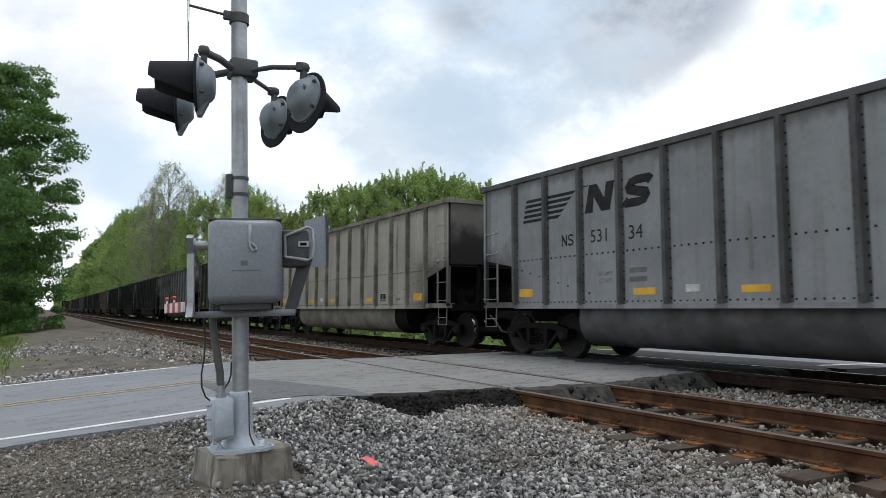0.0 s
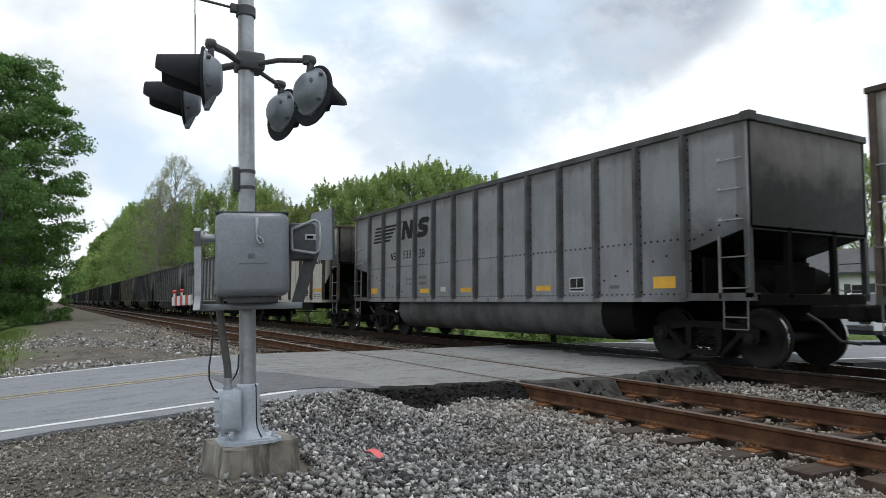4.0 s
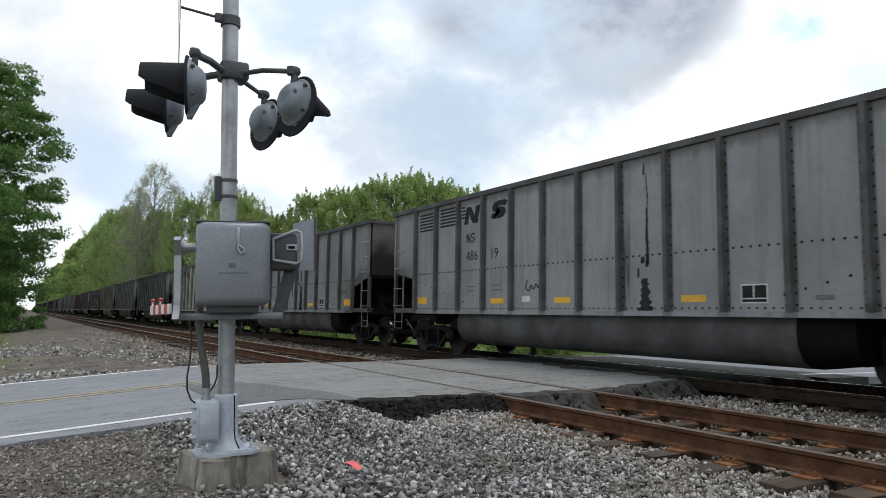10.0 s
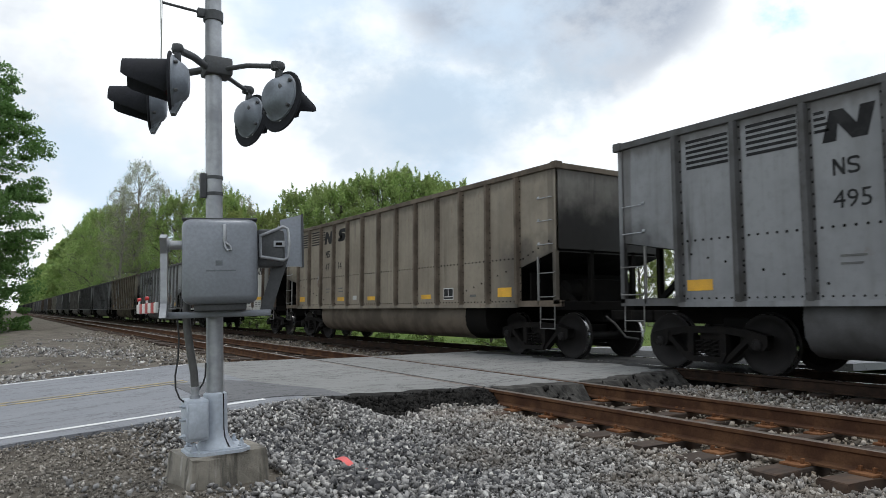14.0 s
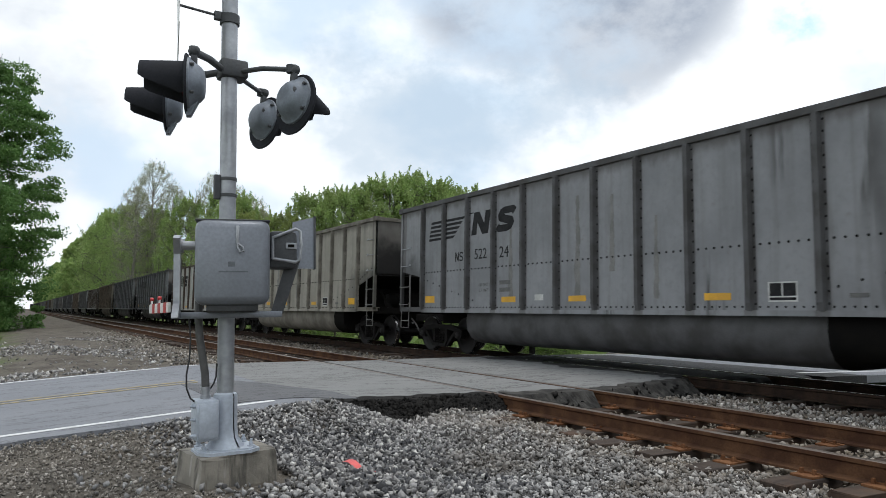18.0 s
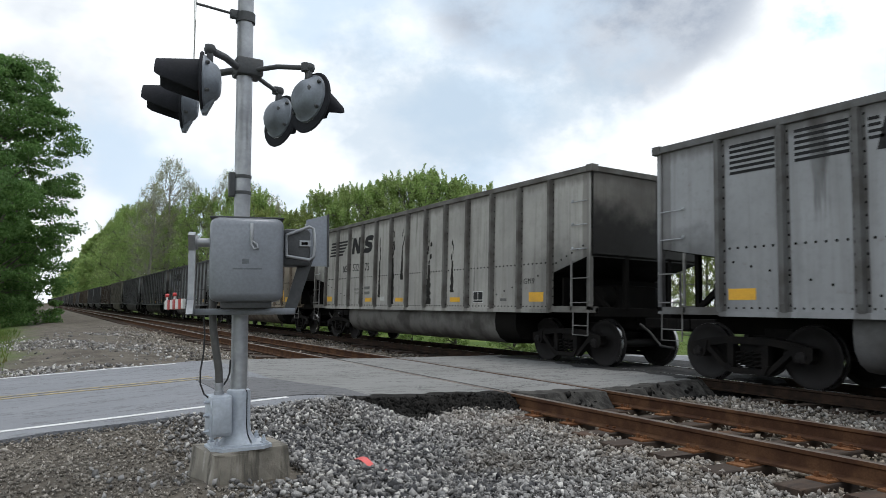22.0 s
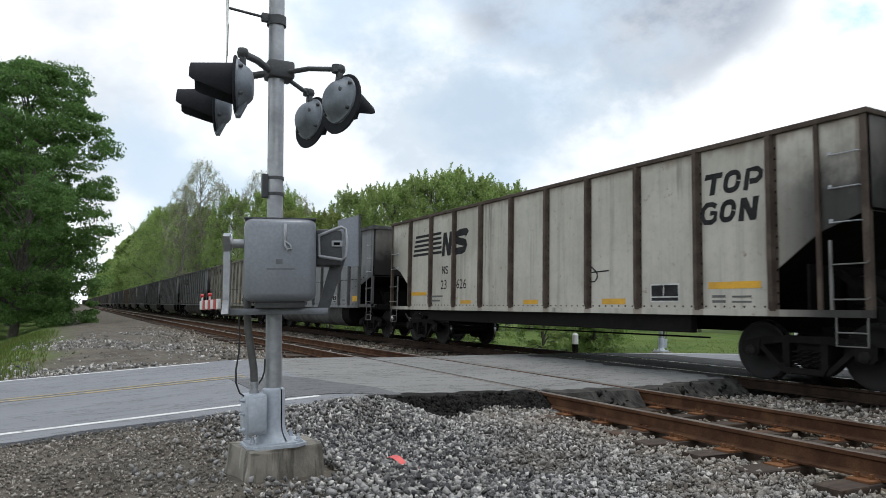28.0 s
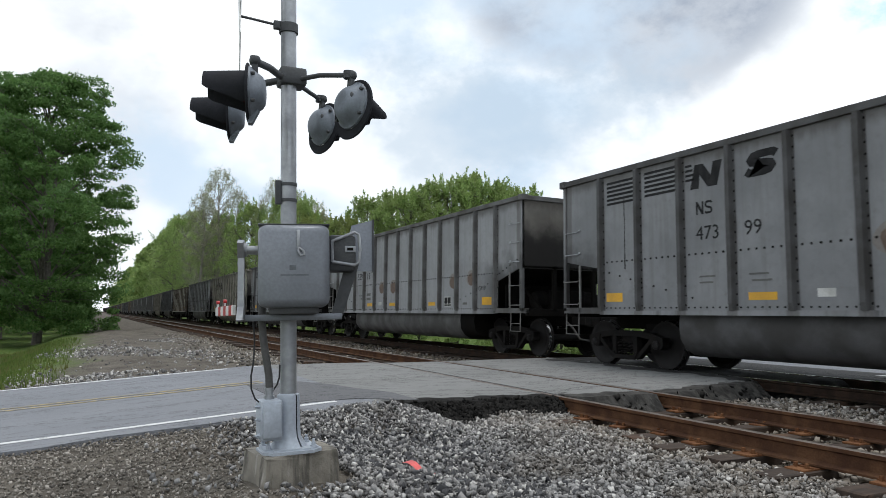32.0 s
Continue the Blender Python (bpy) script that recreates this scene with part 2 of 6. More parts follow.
M["ladder"] = plain("dusty_ladder_steel", (0.19, 0.185, 0.18), (0.12, 0.115, 0.108), 3.0, 0.6)
M["rustspot"] = plain("rust_burn", (0.115, 0.078, 0.058), (0.17, 0.125, 0.10), 5.0, 0.8)
M["drip"] = plain("coal_drip", (0.018, 0.017, 0.016), (0.035, 0.033, 0.03), 4.0, 0.85, 0.0, 0.15, 60.0, 0.12)
M["rustrib"] = plain("rust_stained_rib", (0.06, 0.044, 0.035), (0.11, 0.086, 0.07), 3.0, 0.8, 0.0, 0.2, 60.0, 0.2)
# sooty steels, darkened further: the shade under the wagons is in their colour
M["black"] = plain("sooty_shade_black_steel", (0.005, 0.0047, 0.0045), (0.010, 0.009, 0.008), 3.0, 0.8, 0.0, 0.15, 60.0, 0.08)
M["iron"] = plain("dusty_shaded_cast_iron", (0.008, 0.0075, 0.0075), (0.017, 0.015, 0.014), 5.0, 0.8, 0.0, 0.3, 60.0, 0.12)
M["wheel"] = plain("worn_shaded_wheel_steel", (0.009, 0.008, 0.008), (0.017, 0.015, 0.015), 6.0, 0.6, 0.0, 0.2, 60.0, 0.2)
M["tread"] = plain("polished_tread", (0.45, 0.45, 0.45), (0.35, 0.35, 0.35), 6.0, 0.25, 1.0)
M["mark"] = plain("black_stencil_paint", (0.016, 0.016, 0.017), (0.035, 0.035, 0.036), 5.0, 0.8, 0.0, 0.15, 60.0, 0.15)
M["fade"] = plain("faded_stencil_paint", (0.09, 0.09, 0.09), (0.14, 0.14, 0.13), 5.0, 0.7)
M["whitemark"] = plain("white_stencil_paint", (0.6, 0.6, 0.58), (0.42, 0.42, 0.4), 5.0, 0.7)
M["yellow"] = plain("yellow_reflector", (0.75, 0.40, 0.02), (0.55, 0.30, 0.03), 2.0, 0.45, 0.0, 0.05)
M["patchwhite"] = plain("pale_patch_paint", (0.42, 0.46, 0.5), (0.33, 0.35, 0.37), 4.0, 0.6)
M["rust"] = plain("rail_rust", (0.062, 0.029, 0.017), (0.125, 0.064, 0.034), 4.0, 0.9, 0.0, 0.4, 60.0, 0.15)
M["platerust"] = plain("orange_plate_rust", (0.11, 0.045, 0.02), (0.20, 0.095, 0.045), 6.0, 0.9, 0.0, 0.4, 60.0, 0.15)
# darker copy of the rail rust: coal dust plus painted shade under the train
M["darkrust"] = plain("coal_and_shade_dark_rail", (0.022, 0.015, 0.012), (0.05, 0.032, 0.023), 4.0, 0.9, 0.0, 0.4, 60.0, 0.12)
M["dustyedge"] = plain("dusty_asphalt_edge", (0.04, 0.038, 0.036), (0.09, 0.086, 0.08), 6.0, 0.95, 0.0, 0.9, 90, 0.1)
M["rustring"] = plain("scorched_paint_ring", (0.20, 0.182, 0.17), (0.25, 0.232, 0.22), 5.0, 0.8)
M["wash"] = plain("grey_dirt_wash", (0.14, 0.138, 0.132), (0.22, 0.215, 0.205), 3.0, 0.8)
M["redscrawl"] = plain("faded_red_spray", (0.25, 0.12, 0.10), (0.3, 0.18, 0.15), 6.0, 0.8)
M["railhead"] = plain("worn_rail_head", (0.24, 0.2, 0.17), (0.16, 0.12, 0.1), 3.0, 0.4, 0.7)
M["shinyhead"] = plain("polished_rail_head", (0.6, 0.6, 0.6), (0.5, 0.5, 0.5), 3.0, 0.22, 1.0)
M["galv"] = plain("galvanised_steel", (0.42, 0.43, 0.45), (0.30, 0.31, 0.33), 5.0, 0.42, 0.5, 0.08, 30)
M["castgrey"] = plain("silver_painted_casting", (0.50, 0.54, 0.60), (0.40, 0.435, 0.49), 4.0, 0.5, 0.2, 0.12, 40)
M["boxgrey"] = plain("grey_box_paint", (0.235, 0.25, 0.28), (0.19, 0.203, 0.228), 1.6, 0.36, 0.3, 0.05, 50)
M["darkgrey"] = plain("dark_grey_casting", (0.05, 0.052, 0.056), (0.085, 0.088, 0.092), 5.0, 0.6, 0.1)
M["lampback"] = plain("lamp_housing_grey", (0.20, 0.225, 0.262), (0.14, 0.158, 0.185), 7.0, 0.5, 0.1)
M["lampblack"] = plain("lamp_black_paint", (0.017, 0.018, 0.022), (0.028, 0.029, 0.035), 5.0, 0.8, 0.0, 0.1, 60.0, 0.15)
M["rubber"] = plain("black_cable", (0.012, 0.012, 0.012), (0.02, 0.02, 0.02), 9.0, 0.6)
M["hose"] = plain("grey_conduit", (0.07, 0.068, 0.065), (0.1, 0.098, 0.095), 9.0, 0.6)
M["red"] = plain("red_reflective", (0.5, 0.03, 0.03), (0.38, 0.03, 0.03), 5.0, 0.5)
M["whitepaint"] = plain("white_paint", (0.75, 0.75, 0.73), (0.62, 0.62, 0.6), 4.0, 0.55)
M["tape"] = plain("pink_ribbon", (0.75, 0.11, 0.10), (0.6, 0.08, 0.08), 9.0, 0.5)


def concrete_mat():
    k = Net("stained_concrete")
    c = k.mix(k.span(k.noise(3, 7, 0.65), 0.35, 0.7), (0.27, 0.245, 0.205), (0.16, 0.145, 0.12))
    runs = k.span(k.noise(9, 5, 0.6, (1, 1, 0.12)), 0.52, 0.66, 0.0, 0.75)
    c = k.mix(runs, c, (0.055, 0.05, 0.042))
    c = k.mix(k.span(k.noise(14, 4, 0.6, (1, 1, 0.1)), 0.6, 0.7, 0.0, 0.5), c, (0.42, 0.4, 0.37))
    k.bump(k.noise(45, 6, 0.7), 0.5, 0.01)
    return k.done(c, 0.9)


def asphalt_mat(name, a, b, crack=0.5):
    k = Net(name)
    c = k.mix(k.span(k.noise(0.5, 5, 0.6, (1, 1, 1), False), 0.35, 0.65), a, b)
    c = k.mix(k.span(k.noise(2.2, 6, 0.7, (0.35, 1, 1), False), 0.5, 0.75, 0.0, 0.45), c, tuple(0.6 * v for v in a))
    grain = k.voronoi(130)
    c = k.mix(k.span(grain, 0.1, 0.6, 0.0, 0.5), tuple(1.45 * v for v in a), c)
    wob = k.noise(1.4, 6, 0.7, (0.4, 1.6, 1), False)
    line = k.math("ABSOLUTE", k.math("SUBTRACT", wob, 0.5))
    c = k.mix(k.span(line, 0.012, 0.003, 0.0, crack), c, (0.02, 0.02, 0.02))
    k.bump(k.math("SUBTRACT", grain, k.span(line, 0.012, 0.003)), 0.5, 0.006)
    return k.done(c, 0.88)


def ground_mat():
    k = Net("verge_ground")
    x, y = k.axis(0), k.axis(1)
    clump = k.noise(0.6, 7, 0.65, (1, 1, 1), False)
    fine = k.noise(30, 6, 0.7, (1, 1, 1), False)
    grass = k.mix(k.span(clump, 0.35, 0.7), (0.065, 0.115, 0.022), (0.125, 0.165, 0.04))
    grass = k.mix(k.span(fine, 0.4, 0.75, 0.0, 0.6), grass, (0.03, 0.05, 0.012))
    dirt = k.mix(k.span(k.noise(1.3, 7, 0.7, (1, 1, 1), False), 0.35, 0.7), (0.138, 0.121, 0.10), (0.066, 0.056, 0.046))
    dirt = k.mix(k.span(k.voronoi(17), 0.05, 0.35, 0.35, 0.0), dirt, (0.3, 0.29, 0.27))
    wob = k.math("MULTIPLY", k.math("SUBTRACT", k.noise(0.35, 6, 0.7, (1, 1, 1), False), 0.5), 4.5)
    far_left = k.math("MULTIPLY", k.span(k.math("ADD", x, wob), 0.3, -1.8), k.span(k.math("ADD", y, wob), 14.6, 17.5))
    near_left = k.math("MULTIPLY", k.span(k.math("ADD", x, wob), -1.5, -3.5), k.span(y, 7.6, 6.8))
    right = k.span(k.math("ADD", x, k.math("MULTIPLY", wob, 0.4)), 13.6, 14.6)
    g = k.math("MAXIMUM", k.math("MAXIMUM", far_left, near_left), right)
    k.bump(fine, 0.6, 0.03)
    return k.done(k.mix(g, dirt, grass), 0.95, 0.0, 0.2)


def stone_mat(name, a, b, c3):
    k = Net(name)
    i = k.island()
    c = k.mix(k.span(i, 0.0, 0.75), a, b)
    c = k.mix(k.span(i, 0.83, 0.9), c, c3)
    c = k.mix(k.span(k.noise(40, 5, 0.7, (1, 1, 1), False), 0.4, 0.75, 0.0, 0.6), c, tuple(0.45 * v for v in a))
    c = k.mix(k.span(k.noise(0.9, 5, 0.6, (1, 1, 1), False), 0.52, 0.72, 0.0, 0.55), c, (0.11, 0.09, 0.068))
    dust = k.math("MULTIPLY", k.span(k.axis(0), 3.3, 5.2), k.span(k.noise(2.5, 5, 0.6, (1, 1, 1), False), 0.35, 0.65, 0.15, 0.5))
    c = k.mix(dust, c, (0.24, 0.185, 0.125))
    k.bump(k.noise(70, 4, 0.6, (1, 1, 1), False), 0.4, 0.006)
    return k.done(c, 0.85)


def wood_mat():
    k = Net("weathered_tie_wood")
    g = k.noise(14, 6, 0.6, (0.08, 1, 1))
    c = k.mix(k.span(g, 0.3, 0.7), (0.02, 0.013, 0.010), (0.06, 0.04, 0.028))
    c = k.mix(k.span(k.noise(2.0, 4), 0.5, 0.75, 0.0, 0.6), c, (0.12, 0.06, 0.03))
    k.bump(g, 0.6, 0.01)
    return k.done(c, 0.9)


def leaf_mat(name, a, b, c3):
    k = Net(name)
    i = k.island()
    c = k.mix(i, a, b)
    c = k.mix(k.span(k.noise(0.35, 4), 0.45, 0.65, 0.0, 0.7), c, c3)
    m = k.done(c, 0.6, 0.0, 0.3)
    tr = k.n.new("ShaderNodeBsdfTranslucent")
    k.put(c, tr.inputs[0])
    mx = k.n.new("ShaderNodeMixShader")
    mx.inputs[0].default_value = 0.5
    k.l.new(k.b.outputs[0], mx.inputs[1]), k.l.new(tr.outputs[0], mx.inputs[2])
    k.l.new(mx.outputs[0], k.out.inputs[0])
    return m


M["concrete"] = concrete_mat()
M["asphalt"] = asphalt_mat("worn_asphalt", (0.145, 0.15, 0.164), (0.19, 0.195, 0.21))
M["paleasphalt"] = asphalt_mat("bleached_asphalt", (0.145, 0.144, 0.14), (0.205, 0.204, 0.2), 0.8)
M["patch"] = asphalt_mat("dark_patch_asphalt", (0.085, 0.085, 0.09), (0.115, 0.115, 0.12), 0.7)
M["crumble"] = plain("crumbled_black_asphalt", (0.013, 0.0125, 0.012), (0.032, 0.03, 0.028), 12.0, 0.95, 0.0, 0.9, 90, 0.1)
# coal dust, blackened further by the train's shade put into the colour
M["coalshade"] = asphalt_mat("coal_and_shade_asphalt", (0.012, 0.012, 0.0125), (0.042, 0.042, 0.043), 0.3)
M["ground"] = ground_mat()
M["stone"] = stone_mat("ballast_stone", (0.08, 0.077, 0.077), (0.345, 0.335, 0.325), (0.60, 0.58, 0.55))
M["dirtystone"] = stone_mat("dirty_ballast_stone", (0.09, 0.079, 0.067), (0.275, 0.248, 0.212), (0.46, 0.42, 0.375))
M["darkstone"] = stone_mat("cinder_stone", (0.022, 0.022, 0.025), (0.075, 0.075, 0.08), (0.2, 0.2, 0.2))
M["wood"] = wood_mat()
M["bark"] = plain("tree_bark", (0.09, 0.08, 0.068), (0.16, 0.145, 0.125), 3.0, 0.9, 0.0, 0.6, 20)
M["palebark"] = plain("pale_twig_bark", (0.24, 0.225, 0.195), (0.32, 0.30, 0.26), 3.0, 0.9, 0.0, 0.4, 20)
M["leaf_maple"] = leaf_mat("deep_green_leaf", (0.07, 0.16, 0.04), (0.18, 0.30, 0.095), (0.09, 0.17, 0.055))
M["leaf_spring"] = leaf_mat("spring_green_leaf", (0.18, 0.29, 0.08), (0.42, 0.53, 0.20), (0.27, 0.33, 0.12))
M["leaf_bud"] = leaf_mat("budding_leaf", (0.26, 0.30, 0.16), (0.40, 0.42, 0.25), (0.30, 0.27, 0.18))
M["leaf_yellow"] = leaf_mat("yellow_green_leaf", (0.20, 0.26, 0.075), (0.37, 0.41, 0.14), (0.19, 0.24, 0.085))
M["grass"] = leaf_mat("grass_blade", (0.07, 0.12, 0.022), (0.14, 0.19, 0.045), (0.16, 0.14, 0.06))
M["siding"] = plain("white_siding", (0.82, 0.83, 0.84), (0.75, 0.76, 0.77), 1.0, 0.7)
M["shingle"] = plain("dark_shingle", (0.06, 0.06, 0.065), (0.1, 0.1, 0.105), 2.0, 0.9)
M["glass"] = plain("dark_window_glass", (0.02, 0.024, 0.028), (0.03, 0.034, 0.04), 1.0, 0.08, 0.0, 0.0)
M["carwhite"] = plain("white_car_paint", (0.7, 0.71, 0.72), (0.64, 0.65, 0.66), 0.5, 0.25, 0.0, 0.02)
M["chrome"] = plain("chrome", (0.7, 0.7, 0.7), (0.6, 0.6, 0.6), 2.0, 0.15, 1.0, 0.0)


# ---- shapes ----
def box(bm, x0, x1, y0, y1, z0, z1, bevel=0.0):
    v = [bm.verts.new(p) for p in ((x0, y0, z0), (x1, y0, z0), (x1, y1, z0), (x0, y1, z0), (x0, y0, z1), (x1, y0, z1), (x1, y1, z1), (x0, y1, z1))]
    fs = [bm.faces.new([v[i] for i in q]) for q in ((3, 2, 1, 0), (4, 5, 6, 7), (0, 1, 5, 4), (1, 2, 6, 5), (2, 3, 7, 6), (3, 0, 4, 7))]
    if bevel:
        es = {e for f in fs for e in f.edges}
        bmesh.ops.bevel(bm, geom=list(es), offset=bevel, segments=2, affect="EDGES", profile=0.5)
    return bm


def prism(bm, pts, axis, a, b):
    """A flat outline (two other axes in order) pushed from a to b along an axis."""
    def at(p, c):
        return {"x": (c, p[0], p[1]), "y": (p[0], c, p[1]), "z": (p[0], p[1], c)}[axis]
    va, vb = [bm.verts.new(at(p, a)) for p in pts], [bm.verts.new(at(p, b)) for p in pts]
    bm.faces.new(va), bm.faces.new(vb[::-1])
    n = len(pts)
    for i in range(n):
        bm.faces.new((va[i], vb[i], vb[(i + 1) % n], va[(i + 1) % n]))
    return bm


def tube(bm, pts, r, n=8, r2=None):
    """A round bar along points; r2: the radius at its end."""
    pts = [Vector(p) for p in pts]
    rings = []
    side = None
    for i, p in enumerate(pts):
        d = (pts[min(i + 1, len(pts) - 1)] - pts[max(i - 1, 0)]).normalized()
        if side is None:
            side = d.orthogonal().normalized()
        side = (side - d * side.dot(d)).normalized()
        up = d.cross(side)
        rad = r if r2 is None else r + (r2 - r) * i / (len(pts) - 1)
        rings.append([bm.verts.new(p + rad * (math.cos(2 * math.pi * k / n) * side + math.sin(2 * math.pi * k / n) * up)) for k in range(n)])
    for a, b in zip(rings, rings[1:]):
        for k in range(n):
            bm.faces.new((a[k], a[(k + 1) % n], b[(k + 1) % n], b[k]))
    bm.faces.new(rings[0][::-1]), bm.faces.new(rings[-1])
    return bm


def lathe(bm, rows, axis="z", n=20, at=(0, 0, 0), caps=True):
    """rows of (radius, height) turned round an axis."""
    rings = []
    for r, h in rows:
        ring = []
        for k in range(n):
            a = 2 * math.pi * k / n
            c, s = r * math.cos(a), r * math.sin(a)
            p = {"z": (c, s, h), "x": (h, c, s), "y": (s, h, c)}[axis]
            ring.append(bm.verts.new(Vector(p) + Vector(at)))
        rings.append(ring)
    for a, b in zip(rings, rings[1:]):
        for k in range(n):
            bm.faces.new((a[k], a[(k + 1) % n], b[(k + 1) % n], b[k]))
    if caps:
        bm.faces.new(rings[0][::-1]), bm.faces.new(rings[-1])
    return bm


def to_mesh(name, bm, material, smooth=False):
    bmesh.ops.recalc_face_normals(bm, faces=bm.faces)
    me = bpy.data.meshes.new(name)
    bm.to_mesh(me)
    bm.free()
    me.materials.append(material)
    if smooth:
        me.shade_smooth()
        me.set_sharp_from_angle(angle=radians(38))
    return me


def part(name, bm, material, parent, label="", smooth=False, m=None):
    """Links a bmesh, or a mesh made before, as one object under a thing or a part."""
    me = bm if isinstance(bm, bpy.types.Mesh) else to_mesh(name, bm, material, smooth)
    ob = new(name, me)
    ob.parent = parent
    if m is not None:
        ob.matrix_basis = m
    return tagged(ob, label) if label else ob


def thing(name, m, label, category, group="", kind=""):
    ob = new(name)
    ob.empty_display_size = 0.2
    ob.matrix_basis = m
    return tagged(ob, label, category, group, kind)


def soup(name, verts, faces, material):
    """A mesh from numpy arrays; every face has the same number of corners."""
    me = bpy.data.meshes.new(name)
    n, k = len(faces), faces.shape[1]
    me.vertices.add(len(verts)), me.loops.add(n * k), me.polygons.add(n)
    me.vertices.foreach_set("co", np.ascontiguousarray(verts, dtype=np.float32).ravel())
    me.loops.foreach_set("vertex_index", np.ascontiguousarray(faces, dtype=np.int32).ravel())
    me.polygons.foreach_set("loop_start", np.arange(0, n * k, k, dtype=np.int32))
    me.update(calc_edges=True)
    me.validate()
    me.materials.append(material)
    return me


B = bmesh.new
rng = np.random.default_rng(5)

# ---- ground, road, tracks ----
NEAR_EDGE, FAR_EDGE = 7.9, 13.44          # the road's white edge lines
RAIL_1, RAIL_2, RAIL_3, RAIL_4 = 5.348, 6.853, 9.80, 11.305
FAR_Z = 0.02                               # the far track lies a little higher


def smooth_step(v, a, b):
    t = np.clip((v - a) / (b - a), 0, 1)
    return t * t * (3 - 2 * t)


def road_z(x):
    x = np.asarray(x, float)
    z = np.where(x < 2.7, -0.075 * (2.7 - x), 0.0)
    z = np.where(x < -9, -0.8775 + 0.0 * x, z)
    return np.where(x > 12.5, -0.02 * np.clip(x - 12.5, 0, 18), z)


def ground_z(x, y):
    x, y = np.asarray(x, float), np.asarray(y, float)
    bed = -0.27
    near = bed - 0.03 * smooth_step(x, 4.6, 3.4) + 0.10 * smooth_step(x, 3.2, 1.6) - 0.28 * smooth_step(x, 0.6, -3.5)
    far = bed - 0.10 * smooth_step(x, 4.4, 2.0) - 0.25 * smooth_step(x, 1.5, -1.0) - 0.95 * smooth_step(x, -1.0, -4.5) + 0.25 * smooth_step(x, -7, -12)
    z = near + (far - near) * smooth_step(y, 12.5, 20.0)
    z = z + 0.12 * np.exp(-(((x - 0.6) / 1.2) ** 2 + ((y - 33) / 9) ** 2))
    right = bed - 0.35 * smooth_step(x, 12.6, 14.5) + 0.1 * smooth_step(x, 16, 30)
    z = np.where(x > 11.5, right, z)
    lumps = 0.03 * np.sin(1.7 * x + 0.6 * y) * np.sin(1.1 * y - 0.4 * x) + 0.02 * np.sin(4.1 * x + 1.3) * np.sin(3.7 * y)
    z = z + lumps * np.where((x > 4.6) & (x < 12.2), 0.3, 1.0)
    lane = smooth_step(y, 6.7, 7.5) * smooth_step(y, 14.5, 13.9)
    z = z + (np.minimum(z, road_z(x) - 0.16) - z) * lane
    # the verge rises to the road's edge where there is no open slab
    verge = smooth_step(y, 6.2, 7.3) * smooth_step(y, 7.75, 7.5) * smooth_step(x, 3.9, 2.8)
    return z + (road_z(x) - 0.03 - z) * verge


def axis_steps(*spans):
    return np.unique(np.concatenate([np.arange(a, b, s) for a, b, s in spans]))


gx = axis_steps((-600, -60, 60), (-60, -14, 4), (-14, 16, 0.3), (16, 60, 3), (60, 700, 60))
gy = axis_steps((-80, -8, 6), (-8, 24, 0.3), (24, 80, 1.5), (80, 260, 12), (260, 2600, 120))
GX, GY = np.meshgrid(gx, gy)
GZ = ground_z(GX, GY)
nx = len(gx)
i0 = (np.arange(len(gy) - 1)[:, None] * nx + np.arange(nx - 1)[None, :]).ravel()
ground = new("ground", soup("ground", np.stack([GX, GY, GZ], -1).reshape(-1, 3), np.stack([i0, i0 + 1, i0 + nx + 1, i0 + nx], -1), M["ground"]))
ground.data.shade_smooth()
tagged(ground, "gravelly dirt and green grass verge beside the tracks", "ground", kind="structure")


def strip(name, xs, y0s, y1s, material, thick, lift=0.0, parent=None, label=""):
    """A slab that follows the road's profile from one x to the next, between two edges."""
    bm = B()
    rows = []
    for x, a, b in zip(xs, y0s, y1s):
        z = float(road_z(x)) + lift
        rows.append([bm.verts.new(p) for p in ((x, a, z - thick), (x, a, z), (x, b, z), (x, b, z - thick))])
    for r, s in zip(rows, rows[1:]):
        for k in range(4):
            bm.faces.new((r[k], r[(k + 1) % 4], s[(k + 1) % 4], s[k]))
    bm.faces.new(rows[0]), bm.faces.new(rows[-1][::-1])
    return part(name, bm, material, parent, label)


road = tagged(new("road"), "two-lane worn asphalt road over a level crossing", "road", kind="structure")
xs = np.concatenate([np.arange(-160, -10, 10), np.arange(-10, 2.9, 0.6), [3.0]])
wob = [0.06 * math.sin(2.1 * x) + 0.04 * math.sin(5.3 * x + 1) for x in xs]
strip("road_surface", xs, [NEAR_EDGE - 0.42 + w for w in wob], [FAR_EDGE + 0.18 + 0.5 * w for w in wob], M["asphalt"], 0.14, 0.0, road, "grey asphalt with fine cracks")
xs = np.array([12.25, 12.9, 13.6])
strip("road_surface", xs, [6.9] * 3, [FAR_EDGE + 0.35] * 3, M["coalshade"], 0.14, 0.0, road, "asphalt blackened by coal dust")
xs = np.concatenate([np.arange(13.6, 20, 1.5), np.arange(20, 200, 12)])
strip("road_surface", xs, [6.9] * len(xs), [FAR_EDGE + 0.35] * len(xs), M["asphalt"], 0.14, 0.0, road, "grey asphalt with fine cracks")


